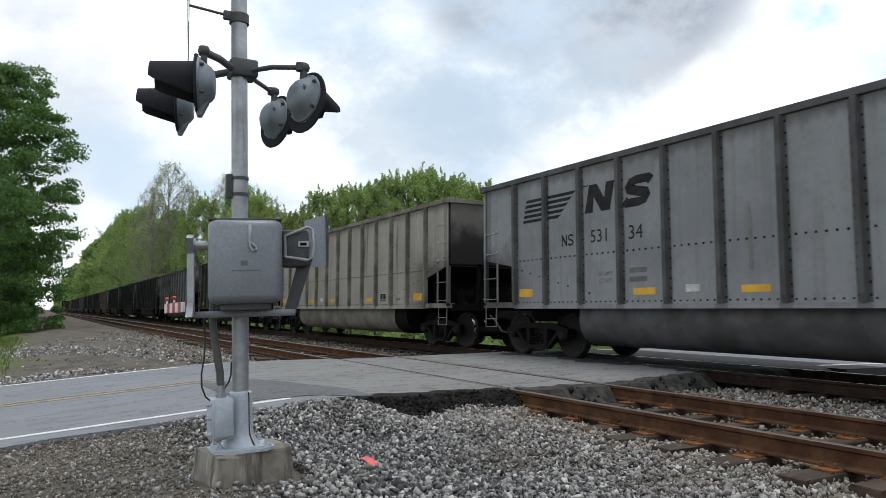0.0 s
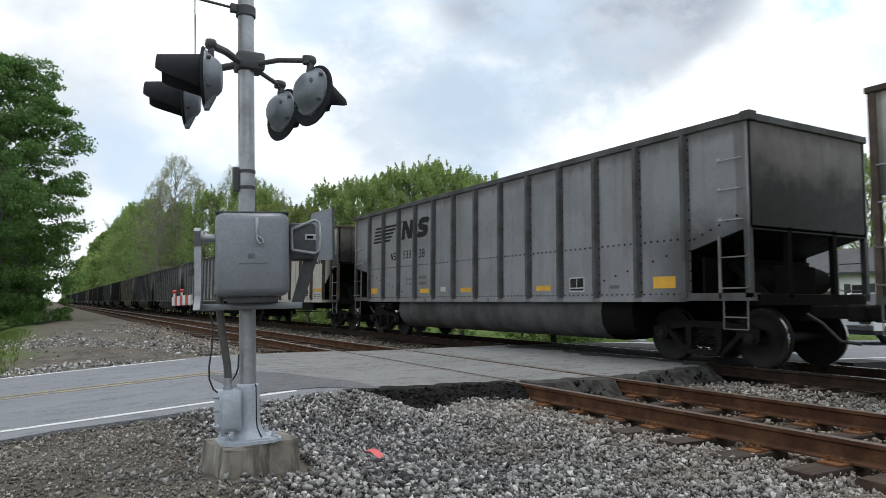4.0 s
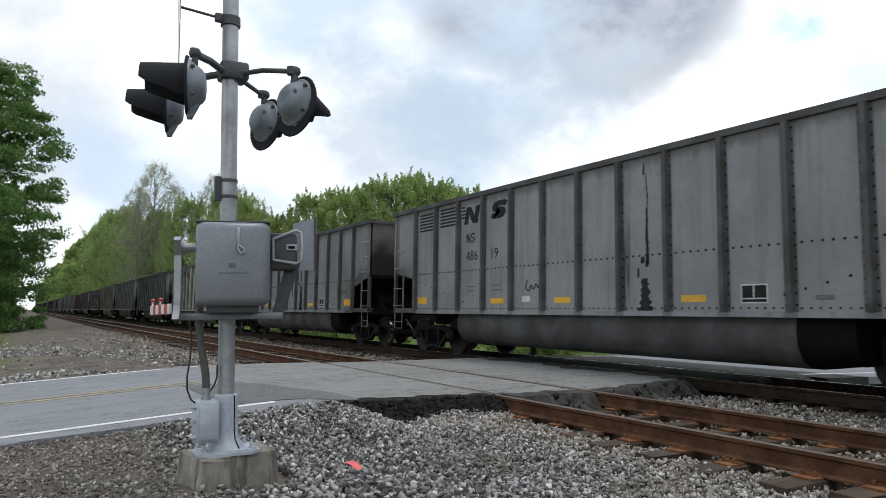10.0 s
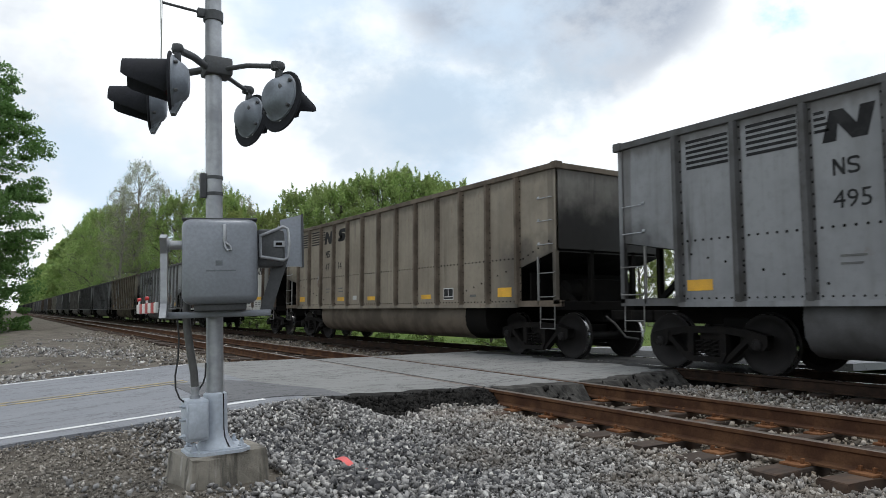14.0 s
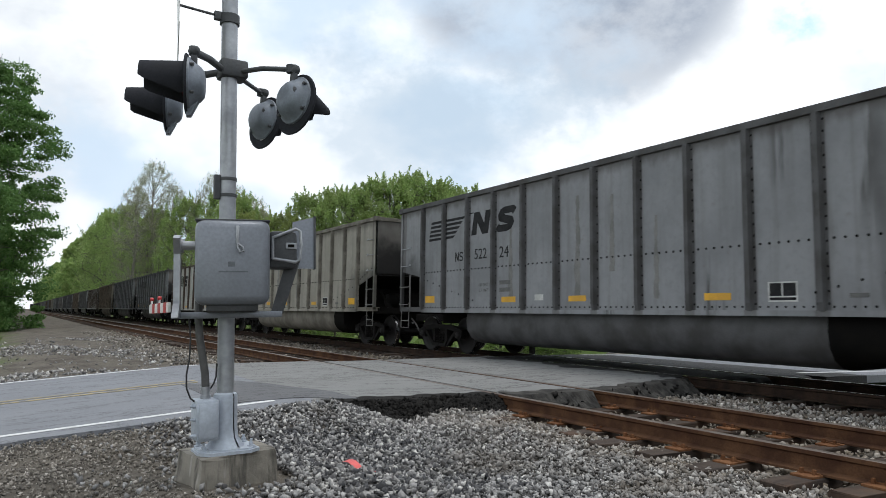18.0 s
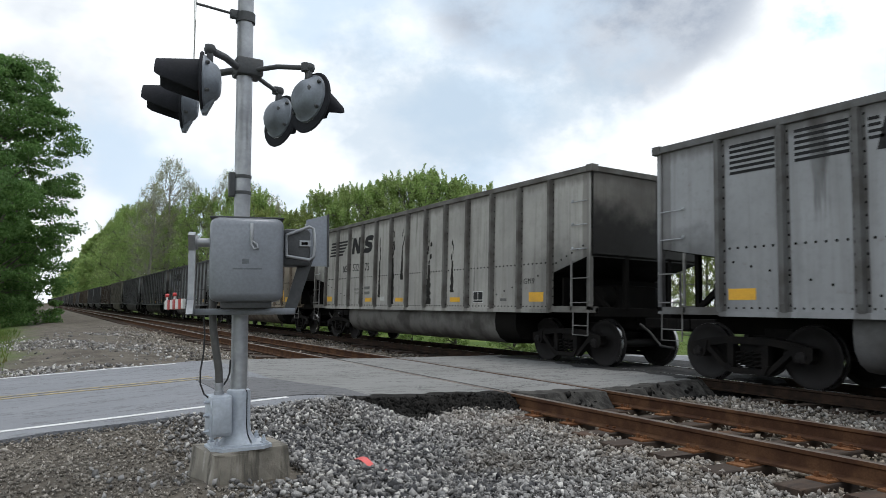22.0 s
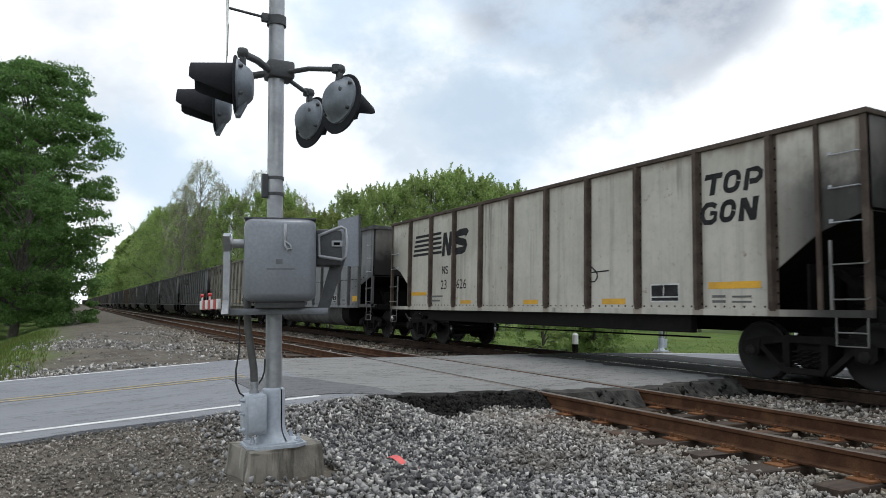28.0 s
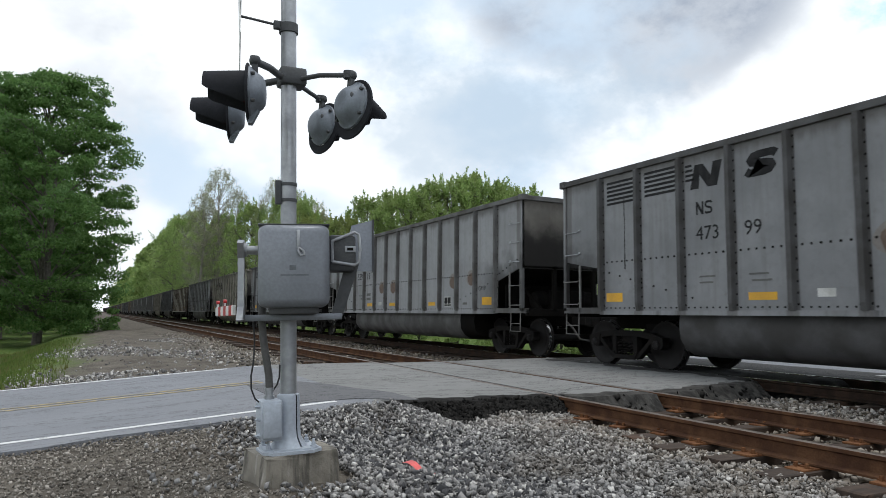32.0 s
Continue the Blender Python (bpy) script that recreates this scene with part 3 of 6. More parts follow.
def crossing_panel(x0, x1, edge0, edge1, far, material, z0=0.0, z1=0.0, name="crossing_panel"):
    """One slab of the crossing's asphalt with a ragged near edge."""
    bm = B()
    n = 60
    rows = []
    for i in range(n + 1):
        x = x0 + (x1 - x0) * i / n
        e = edge0 + (edge1 - edge0) * i / n + 0.05 * math.sin(7.3 * x) + 0.035 * math.sin(17.1 * x + 2)
        z = z0 + (z1 - z0) * i / n
        rows.append([bm.verts.new(p) for p in ((x, e + 0.05, z - 0.3), (x, e + 0.09, z - 0.08), (x, e + 0.17, z - 0.025), (x, e + 0.3, z - 0.002), (x, far, z), (x, far + 0.1, z - 0.3))])
    for r, s in zip(rows, rows[1:]):
        for k in range(6):
            bm.faces.new((r[k], r[(k + 1) % 6], s[(k + 1) % 6], s[k]))
    bm.faces.new(rows[0]), bm.faces.new(rows[-1][::-1])
    return part(name, bm, material, road, "bleached asphalt slab between the rails")


HEAD = 0.037
crossing_panel(3.0, RAIL_1 - HEAD - 0.012, 7.42, 7.22, 13.75, M["paleasphalt"])
crossing_panel(RAIL_1 + HEAD + 0.065, RAIL_2 - HEAD - 0.065, 7.12, 7.02, 13.6, M["paleasphalt"], -0.004, -0.004)
crossing_panel(RAIL_2 + HEAD + 0.012, RAIL_3 - HEAD - 0.012, 6.95, 7.75, 13.6, M["paleasphalt"], 0.0, FAR_Z)
# far-track slabs: coal dust and the shade under the train in one colour
crossing_panel(RAIL_3 + HEAD + 0.065, RAIL_4 - HEAD - 0.065, 7.3, 7.2, 13.6, M["coalshade"], FAR_Z - 0.004, FAR_Z - 0.004)
crossing_panel(RAIL_4 + HEAD + 0.012, 12.25, 7.1, 7.0, 13.7, M["coalshade"], FAR_Z, 0.0)
# the black crumbled slope of the slab's near edge
def crumbled_slope(x0, x1, e0, e1, drop, reach, n=150, rows=14, paint="crumble"):
    bm = B()
    grid = []
    for i in range(n + 1):
        x = x0 + (x1 - x0) * i / n
        e = e0 + (e1 - e0) * i / n + 0.05 * math.sin(7.3 * x) + 0.035 * math.sin(17.1 * x + 2)
        row = []
        for j in range(rows + 1):
            t = j / rows
            y = e + 0.30 - (reach + 0.30) * t
            d = max(0.0, e + 0.05 - y)
            z = 0.004 - 0.012 * min(1.0, max(0.0, (e + 0.3 - y) / 0.23)) - drop * min(1.0, d / (reach + 0.02)) ** 0.8
            row.append(bm.verts.new((x, y + (rng.normal(0, 0.007) if d else 0.0), z + (rng.normal(0, 0.008) if d else 0.0))))
        grid.append(row)
    for p, q in zip(grid, grid[1:]):
        for k in range(rows):
            bm.faces.new((p[k], p[k + 1], q[k + 1], q[k]))
    return part("crumbled_edge", bm, M[paint], road, "crumbled asphalt edge")


crumbled_slope(3.05, RAIL_1 - 0.07, 7.42, 7.24, 0.27, 0.30)
crumbled_slope(RAIL_1 + 0.12, RAIL_2 - 0.12, 7.12, 7.02, 0.2, 0.13, 50, 14, "dustyedge")
crumbled_slope(RAIL_2 + 0.08, RAIL_3 - 0.1, 6.95, 7.75, 0.24, 0.26, 70, 14, "dustyedge")
# loose lumps that have broken out of the edge
def lumps(n):
    x = rng.choice([0, 1, 2], n, p=[0.96, 0.02, 0.02])
    x = np.where(x == 0, 3.0 + 2.3 * rng.random(n) ** 0.8, np.where(x == 1, 5.5 + 1.2 * rng.random(n), 7.0 + 2.6 * rng.random(n)))
    e = np.where(x < 5.4, 7.44 - 0.08 * (x - 2.75), np.where(x < 6.9, 7.1, 6.95 + 0.29 * (x - 6.9)))
    d = 0.45 * rng.random(n)
    return np.stack([x, e + 0.06 - d, -0.015 - 0.25 * (d / 0.42) ** 0.85 + 0.02 * rng.random(n)], -1)


# dark repair where the road meets the slab
xs = np.linspace(2.05, 3.5, 40)
strip("repair_patch", xs, [8.02 + 0.05 * math.sin(9 * x) - 0.45 * max(0, (x - 2.7) / 0.8) for x in xs], [10.35 - 1.9 * max(0, (x - 2.5) / 1.0) ** 1.6 + 0.10 * math.sin(7 * x) + 0.05 * math.sin(19 * x) for x in xs], M["patch"], 0.02, 0.006, road, "dark asphalt repair patch")
# coal dust trodden along the busy track, the train's shade painted in with it
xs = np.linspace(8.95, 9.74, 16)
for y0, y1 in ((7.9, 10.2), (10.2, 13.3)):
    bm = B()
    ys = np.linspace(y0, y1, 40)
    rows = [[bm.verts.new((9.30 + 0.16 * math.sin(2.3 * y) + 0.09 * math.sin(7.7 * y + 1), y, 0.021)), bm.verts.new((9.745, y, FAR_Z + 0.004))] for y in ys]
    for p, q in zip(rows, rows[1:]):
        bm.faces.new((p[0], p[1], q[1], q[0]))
    part("coal_dust", bm, M["coalshade"], road, "black coal dust and painted train shade on the slab")


def paint_line(x0, x1, y, width, material, n=24, label=""):
    xs = np.linspace(x0, x1, n)
    jit = [0.012 * math.sin(9 * x) + 0.008 * math.sin(31 * x) for x in xs]
    strip("road_marking", xs, [y - width / 2 + j for j in jit], [y + width / 2 + 0.6 * j for j in jit], material, 0.004, 0.006, road, label)


def line_mat(name, a, wear):
    k = Net(name)
    c = k.mix(k.span(k.noise(9, 7, 0.7, (1, 1, 1), False), wear, wear + 0.2), a, (0.15, 0.15, 0.15))
    k.bump(k.voronoi(130), 0.4, 0.004)
    return k.done(c, 0.75)


M["linewhite"] = line_mat("worn_white_line", (0.62, 0.62, 0.62), 0.52)
M["lineyellow"] = line_mat("worn_yellow_line", (0.34, 0.27, 0.13), 0.42)
paint_line(-60, 2.57, NEAR_EDGE, 0.10, M["linewhite"], 60, "white edge line")
paint_line(-60, 2.9, FAR_EDGE, 0.10, M["linewhite"], 60, "white edge line")
paint_line(-60, 2.3, 10.58, 0.10, M["lineyellow"], 60, "worn yellow centre line")
paint_line(-60, 2.3, 10.82, 0.10, M["lineyellow"], 60, "worn yellow centre line")
paint_line(12.6, 60, FAR_EDGE + 0.05, 0.12, M["linewhite"], 30, "white edge line")
paint_line(12.6, 60, 7.6, 0.12, M["linewhite"], 30, "white edge line")


def rail_piece(x, y0, y1, z, head, name="rail"):
    prof = [(-0.037, 0), (0.037, 0), (0.037, -0.03), (0.012, -0.045), (0.009, -0.135), (0.07, -0.155), (0.07, -0.172), (-0.07, -0.172), (-0.07, -0.155), (-0.009, -0.135), (-0.012, -0.045), (-0.037, -0.03)]
    return prism(B(), [(x + a, z + b) for a, b in prof], "y", y0, y1), prism(B(), [(x - 0.034, z + 0.001), (x + 0.034, z + 0.001), (x + 0.028, z + 0.006), (x - 0.028, z + 0.006)], "y", y0, y1)


def track(name, xa, xb, z, head, label):
    t = thing(name, Matrix.Identity(4), label, "railway track", kind="structure")
    for x in (xa, xb):
        web, top = rail_piece(x, -90, 900, z - 0.006, head)
        r = part("rail", web, M["rust" if head == "railhead" else "darkrust"], t, "rust-brown steel rail")
        part("running_surface", top, M[head], r)
    return t


track_1 = track("track_1", RAIL_1, RAIL_2, 0.0, "railhead", "rusty rails on weathered wooden ties in ballast")
track_2 = track("track_2", RAIL_3, RAIL_4, FAR_Z, "shinyhead", "busy track with polished rail heads in ballast")

# wooden ties with their steel plates and spikes
tie_meshes = []
for i in range(3):
    bm = box(B(), -1.3, 1.3, -0.115, 0.115, -0.18, 0.0, 0.012)
    for v in bm.verts:
        v.co += Vector(rng.normal(0, 0.006, 3))
    tie_meshes.append(to_mesh("tie", bm, M["wood"]))
bm = box(B(), -0.19, 0.19, -0.09, 0.09, -0.002, 0.018, 0.004)
box(bm, -0.085, -0.072, -0.09, 0.09, 0.018, 0.03)
box(bm, 0.072, 0.085, -0.09, 0.09, 0.018, 0.03)
plate_mesh = to_mesh("tie_plate", bm, M["platerust"])
bm = B()
for sx in (-1, 1):
    for sy in (-0.05, 0.05):
        box(bm, sx * 0.098 - 0.016, sx * 0.098 + 0.016, sy - 0.012, sy + 0.012, 0.0, 0.055, 0.004)
spike_mesh = to_mesh("spikes", bm, M["platerust"])


def lay_ties(parent, xc, z, ys, plates):
    for j, y in enumerate(ys):
        t = part("tie", tie_meshes[j % 3], None, parent, m=pose(xc + rng.normal(0, 0.035), y + rng.normal(0, 0.015), z - 0.198, 0, rng.normal(0, 0.5), rng.normal(0, 1.2)))
        if plates:
            for s in (-1, 1):
                part("tie_plate", plate_mesh, None, t, m=pose(s * 0.7525, 0, 0.002))
                part("spikes", spike_mesh, None, t, m=pose(s * 0.7525, 0, 0.004))


TIE_YS = [6.62 - 0.575 * i for i in range(16)]
lay_ties(track_1, (RAIL_1 + RAIL_2) / 2, 0.0, TIE_YS, True)
lay_ties(track_1, (RAIL_1 + RAIL_2) / 2, 0.0, [14.2 + 0.575 * i for i in range(36)], False)
lay_ties(track_2, (RAIL_3 + RAIL_4) / 2, FAR_Z, [6.55 - 0.575 * i for i in range(14)] + [14.3 + 0.575 * i for i in range(14)], False)
TOP = np.array([(-1, -1, -1), (1, -1, -1), (1, 1, -1), (-1, 1, -1), (-1, -1, 1), (1, -1, 1), (1, 1, 1), (-1, 1, 1)], float)
QUADS = np.array([(3, 2, 1, 0), (4, 5, 6, 7), (0, 1, 5, 4), (1, 2, 6, 5), (2, 3, 7, 6), (3, 0, 4, 7)])


def far_ties(xc, z, y0, y1):
    ys = np.arange(y0, y1, 0.575)
    v = TOP[None] * np.array([1.3, 0.115, 0.09]) + np.stack([np.full_like(ys, xc), ys, np.full_like(ys, z - 0.285)], -1)[:, None]
    return soup("far_ties", v.reshape(-1, 3), (np.arange(len(ys))[:, None, None] * 8 + QUADS[None]).reshape(-1, 4), M["wood"])


for t, xc, z in ((track_1, 6.1, 0.0), (track_2, 10.55, FAR_Z)):
    tagged(part("tie_row", far_ties(xc, z, 36.0, 300), None, t), kind="stuff")


def stones(name, n, place, size, material, label, flat=0.62):
    """Loose crushed stones as broken little blocks, each with its own size and turn."""
    p = place(n)
    n = len(p)
    s = size[0] + (size[1] - size[0]) * rng.random(n) ** 1.6
    v = TOP[None] * (0.5 + 0.5 * rng.random((n, 8, 3))) + rng.normal(0, 0.26, (n, 8, 3))
    v = v * (s[:, None, None] * np.array([1.25, 0.85, flat]) * (0.75 + 0.5 * rng.random((n, 1, 3)))) * 0.5
    q = rng.normal(size=(n, 4))
    q /= np.linalg.norm(q, axis=1, keepdims=True)
    w, x, y, z = q.T
    R = np.stack([1 - 2 * (y * y + z * z), 2 * (x * y - z * w), 2 * (x * z + y * w), 2 * (x * y + z * w), 1 - 2 * (x * x + z * z), 2 * (y * z - x * w), 2 * (x * z - y * w), 2 * (y * z + x * w), 1 - 2 * (x * x + y * y)], -1).reshape(n, 3, 3)
    v = np.einsum("nij,nkj->nki", R, v) + p[:, None]
    ob = new(name, soup(name, v.reshape(-1, 3), (np.arange(n)[:, None, None] * 8 + QUADS[None]).reshape(-1, 4), material))
    return tagged(ob, label, "gravel", kind="stuff")


def scatter(x0, x1, y0, y1, up, keep=None):
    def place(n):
        x, y = x0 + (x1 - x0) * rng.random(n), y0 + (y1 - y0) * rng.random(n)
        if keep is not None:
            m = keep(x, y)
            x, y = x[m], y[m]
        return np.stack([x, y, ground_z(x, y) + up * rng.random(len(x))], -1)
    return place


def off_road(x, y):
    return y < 7.38 - 0.06 * (x - 3) + 0.06 * np.sin(5 * x)


def clear_of_base(x, y):
    return ~((x > 0.98) & (x < 1.75) & (y > 4.7) & (y < 5.5))


stones("ballast", 46000, scatter(0.4, 5.15, 2.2, 7.42, 0.06, lambda x, y: off_road(x, y) & clear_of_base(x, y) & (rng.random(len(x)) < np.clip((x - 0.9) / 1.3, 0.02, 1))), (0.014, 0.050), M["stone"], "sharp grey crushed stone ballast")


def bank(n):
    x, d = 3.0 + 2.3 * rng.random(n), rng.random(n)
    y = 7.42 - 0.08 * (x - 2.75) - 0.12 - 0.55 * d
    return np.stack([x, y, ground_z(x, y) + 0.09 * (1 - d) + 0.03 * rng.random(n)], -1)


stones("ballast", 2800, bank, (0.014, 0.055), M["stone"], "loose ballast banked against the slab edge")
stones("asphalt_lumps", 2600, lumps, (0.012, 0.07), M["crumble"], "black crumbled asphalt lumps along the slab edge")
stones("ballast", 2200, scatter(1.9, 3.4, 4.0, 6.6, 0.05, clear_of_base), (0.02, 0.07), M["darkstone"], "black cinders and dark stone beside the signal foot")
stones("ballast", 12000, scatter(4.7, 9.3, -3, 7.0, 0.05, lambda x, y: (abs(x - RAIL_1) > 0.09) & (abs(x - RAIL_2) > 0.09)), (0.02, 0.06), M["dirtystone"], "dirty rust-dusted ballast between the rails")
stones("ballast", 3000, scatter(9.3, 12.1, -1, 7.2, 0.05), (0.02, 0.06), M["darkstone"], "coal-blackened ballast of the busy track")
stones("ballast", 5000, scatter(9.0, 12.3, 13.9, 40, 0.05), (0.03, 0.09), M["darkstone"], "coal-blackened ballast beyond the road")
stones("ballast", 6500, scatter(7.4, 9.4, -1, 7.3, 0.09), (0.025, 0.065), M["stone"], "pale crushed stone ballast between the tracks")
stones("ballast", 6000, scatter(3.2, 9.4, 13.9, 45, 0.05, lambda x, y: (abs(x - RAIL_1) > 0.1) & (abs(x - RAIL_2) > 0.1)), (0.03, 0.09), M["dirtystone"], "dusty ballast and gravel beyond the road")
stones("gravel", 6500, scatter(-2.0, 4.4, 13.9, 36, 0.02, lambda x, y: rng.random(len(x)) < 0.1 + 0.9 * (np.sin(0.9 * x + 0.5 * y) > 0.2)), (0.025, 0.09), M["stone"], "loose grey gravel beyond the road")
stones("gravel", 30000, scatter(-3.5, 2.9, 3.5, 7.5, 0.012, lambda x, y: off_road(x, y) & clear_of_base(x, y)), (0.007, 0.028), M["dirtystone"], "fine brown gravel and dirt round the signal foot")


# ---- the crossing signal ----
M["boxmark"] = plain("embossed_mark", (0.12, 0.13, 0.145), (0.09, 0.1, 0.11), 9.0, 0.5)


def soft_box(x0, x1, y0, y1, z0, z1, r):
    """A pressed cover with broadly rounded edges."""
    bm = box(B(), x0, x1, y0, y1, z0, z1)
    bmesh.ops.bevel(bm, geom=bm.edges[:], offset=r, segments=6, profile=0.5, affect="EDGES")
    return bm


def lamp(parent, x, y, z, turn, tag, dip=0.0):
    """A hooded warning lamp that faces -x before it is turned."""
    m = pose(x, y, z, 0, dip, turn)
    wide = 0.198 if dip == 0 else 0.222
    bm = lathe(B(), [(0.05, 0.118), (0.085, 0.112), (0.112, 0.092), (0.136, 0.058), (0.158, 0.03), (0.170, 0.026), (0.174, 0.012)], "x", 28)
    h = part("lamp_housing", bm, M["lampback"], parent, "grey domed back of a " + tag, True, m)
    part("background", lathe(B(), [(0.148, -0.006), (wide - 0.006, -0.006), (wide, 0.003), (wide - 0.006, 0.011), (0.148, 0.011)], "x", 32, (0, 0, 0.196 - wide), caps=False), M["lampblack"], h, "black round background disc", True)
    part("lens", lathe(B(), [(0.02, -0.03), (0.08, -0.024), (0.135, -0.006), (0.135, 0.0)], "x", 28), M["lens"], h, "dark red lens, unlit", True)
    bm = B()
    n, deep = 30, 0.275 if dip == 0 else 0.225
    rings = []
    for r in (0.145, 0.138):
        ring = []
        for k in range(n + 1):
            a = radians(-38 + 256 * k / n)
            d = deep * (1.0 if math.sin(a) > -0.05 else max(0.1, 1.0 + 1.5 * math.sin(a)))
            c, s = r * math.cos(a), r * math.sin(a)
            ring.append((bm.verts.new((-0.004, c, s)), bm.verts.new((-d, c * (0.97 if dip == 0 else 0.72), s * 0.97 - 0.012 if dip == 0 else s * 0.62 - 0.05))))
        rings.append(ring)
    for ring in rings:
        for p, q in zip(ring, ring[1:]):
            bm.faces.new((p[0], q[0], q[1], p[1]))
    for p, q, r, s in zip(rings[0], rings[0][1:], rings[1], rings[1][1:]):
        bm.faces.new((p[1], q[1], s[1], r[1]))
    part("hood", bm, M["lampblack"], h, "long black sun hood", True)
    bm = box(B(), 0.025, 0.065, -0.022, 0.022, 0.13, 0.2, 0.008)
    lathe(bm, [(0.018, 0.185), (0.033, 0.20), (0.040, 0.222), (0.033, 0.245), (0.012, 0.258)], "z", 14, (0.045, 0, 0))
    part("swivel", bm, M["darkgrey"], h, "", True)
    for a in (35, 145, 215, 325):
        part("clasp", lathe(B(), [(0.012, 0.0), (0.012, 0.02), (0.006, 0.024)], "x", 8, (0.032, 0.158 * math.cos(radians(a)), 0.158 * math.sin(radians(a)))), M["darkgrey"], h)
    part("latch_knob", lathe(B(), [(0.026, 0.076), (0.026, 0.098), (0.012, 0.104)], "x", 10, (0, 0.085, 0.03)), M["darkgrey"], h)
    if dip:
        return h
    bm = prism(B(), [(0.002, -0.215), (0.030, -0.215), (0.075, -0.125), (0.075, -0.09), (0.002, -0.09)], "y", -0.035, 0.035)
    part("hinge_lug", bm, M["lampback"], h)
    return h


M["lens"] = plain("dark_red_lens", (0.10, 0.008, 0.008), (0.07, 0.006, 0.006), 9.0, 0.15, 0.0, 0.02)
BASE = (1.29, 5.04, 0.03)


def crossing_signal(m, label):
    s = thing("crossing_signal", m, label, "crossing signal")
    bm = tube(B(), [(0, 0, 0.03), (0, 0, 1.2), (0, 0, 2.6), (0, 0, 4.4)], 0.0585, 28)
    part("mast", bm, M["galv"], s, "galvanised steel pole", True)
    # foot: flange, split sleeve, junction box, conduit
    bm = prism(B(), [(-0.21, -0.10), (-0.15, -0.17), (0.13, -0.19), (0.21, -0.13), (0.21, 0.13), (0.13, 0.19), (-0.15, 0.18), (-0.21, 0.11)], "z", 0.0, 0.022)
    prism(bm, [(-0.19, -0.09), (-0.14, -0.15), (0.12, -0.17), (0.19, -0.12), (0.19, 0.12), (0.12, 0.17), (-0.14, 0.16), (-0.19, 0.1)], "z", 0.022, 0.034)
    part("flange", bm, M["castgrey"], s, "silver-painted base flange")
    for a, b in ((-0.5, 0.5), (0.5, 1.5)):
        bm = B()
        rows = []
        for z, r in ((0.034, 0.135), (0.06, 0.115), (0.10, 0.092), (0.16, 0.084), (0.385, 0.083), (0.40, 0.079), (0.41, 0.062)):
            rows.append([bm.verts.new((r * math.sin(math.pi * (a + (b - a) * (0.02 + 0.96 * k / 12)) - 1.05), -r * math.cos(math.pi * (a + (b - a) * (0.02 + 0.96 * k / 12)) - 1.05), z)) for k in range(13)])
        for p, q in zip(rows, rows[1:]):
            for k in range(12):
                bm.faces.new((p[k], p[k + 1], q[k + 1], q[k]))
        part("sleeve_half", bm, M["castgrey"], s, "silver-painted split sleeve half", True)
    part("sleeve_core", lathe(B(), [(0.062, 0.03), (0.062, 0.4)], "z", 20), M["black"], s, "dark seam inside the sleeve")
    for x, y in ((-0.165, -0.09), (0.155, -0.11), (0.16, 0.1), (-0.16, 0.11)):
        bm = lathe(B(), [(0.028, 0.034), (0.028, 0.042), (0.017, 0.042), (0.017, 0.062), (0.010, 0.062), (0.010, 0.085)], "z", 6, (x, y, 0))
        part("anchor_bolt", bm, M["castgrey"], s)
    jb = part("junction_box", box(B(), -0.225, -0.075, -0.14, 0.05, 0.10, 0.38, 0.014), M["castgrey"], s, "silver-painted junction box", True)
    part("box_lid", box(B(), -0.215, -0.085, -0.162, -0.14, 0.12, 0.36, 0.012), M["castgrey"], jb, "", True)
    for z in (0.14, 0.25, 0.34):
        bm = lathe(B(), [(0.016, -0.245), (0.016, -0.225)], "x", 6, (0, -0.10, z))
        lathe(bm, [(0.009, -0.262), (0.009, -0.245)], "x", 6, (0, -0.10, z))
        part("lid_bolt", bm, M["castgrey"], jb)
    bm = lathe(B(), [(0.036, 0.38), (0.036, 0.405), (0.028, 0.405), (0.028, 0.44), (0.034, 0.44), (0.034, 0.462)], "z", 10, (-0.145, -0.03, 0))
    part("gland", bm, M["galv"], jb, "", True)
    pts = [(-0.145, -0.03, 0.45), (-0.15, -0.03, 0.55), (-0.168, -0.02, 0.68), (-0.185, 0.0, 0.82), (-0.19, 0.02, 0.95), (-0.185, 0.03, 1.08)]
    part("conduit", tube(B(), pts, 0.027, 14), M["hose"], s, "grey flexible conduit", True)
    pts = [(-0.215, -0.06, 0.36), (-0.25, -0.05, 0.39), (-0.275, -0.04, 0.46), (-0.275, -0.03, 0.55), (-0.255, -0.02, 0.66), (-0.245, 0.0, 0.8), (-0.25, 0.04, 0.97)]
    part("cable", tube(B(), pts, 0.006, 8), M["rubber"], s, "thin black cable loop", True)
    pts = [(-0.12, -0.04, 0.44), (-0.095, -0.05, 0.48), (-0.08, -0.055, 0.53), (-0.075, -0.05, 0.62)]
    part("cable", tube(B(), pts, 0.006, 8), M["rubber"], s, "thin black cable", True)
    # gate machine
    turn = pose(0.038, -0.022, -0.018, 0, 0, -15)
    gm = part("gate_machine", box(B(), -0.222, 0.222, -0.30, -0.085, 1.075, 1.61, 0.03), M["boxgrey"], s, "grey gate machine housing", True, turn)
    part("door", soft_box(-0.245, 0.245, -0.375, -0.11, 1.045, 1.622, 0.058), M["boxgrey"], gm, "rounded pressed-steel door", True)
    part("rain_lip", box(B(), -0.246, 0.246, -0.335, -0.08, 1.618, 1.630, 0.005), M["darkgrey"], gm, "", True)
    latch = part("latch", box(B(), 0.018, 0.042, -0.392, -0.372, 1.45, 1.58, 0.006), M["galv"], gm, "", True)
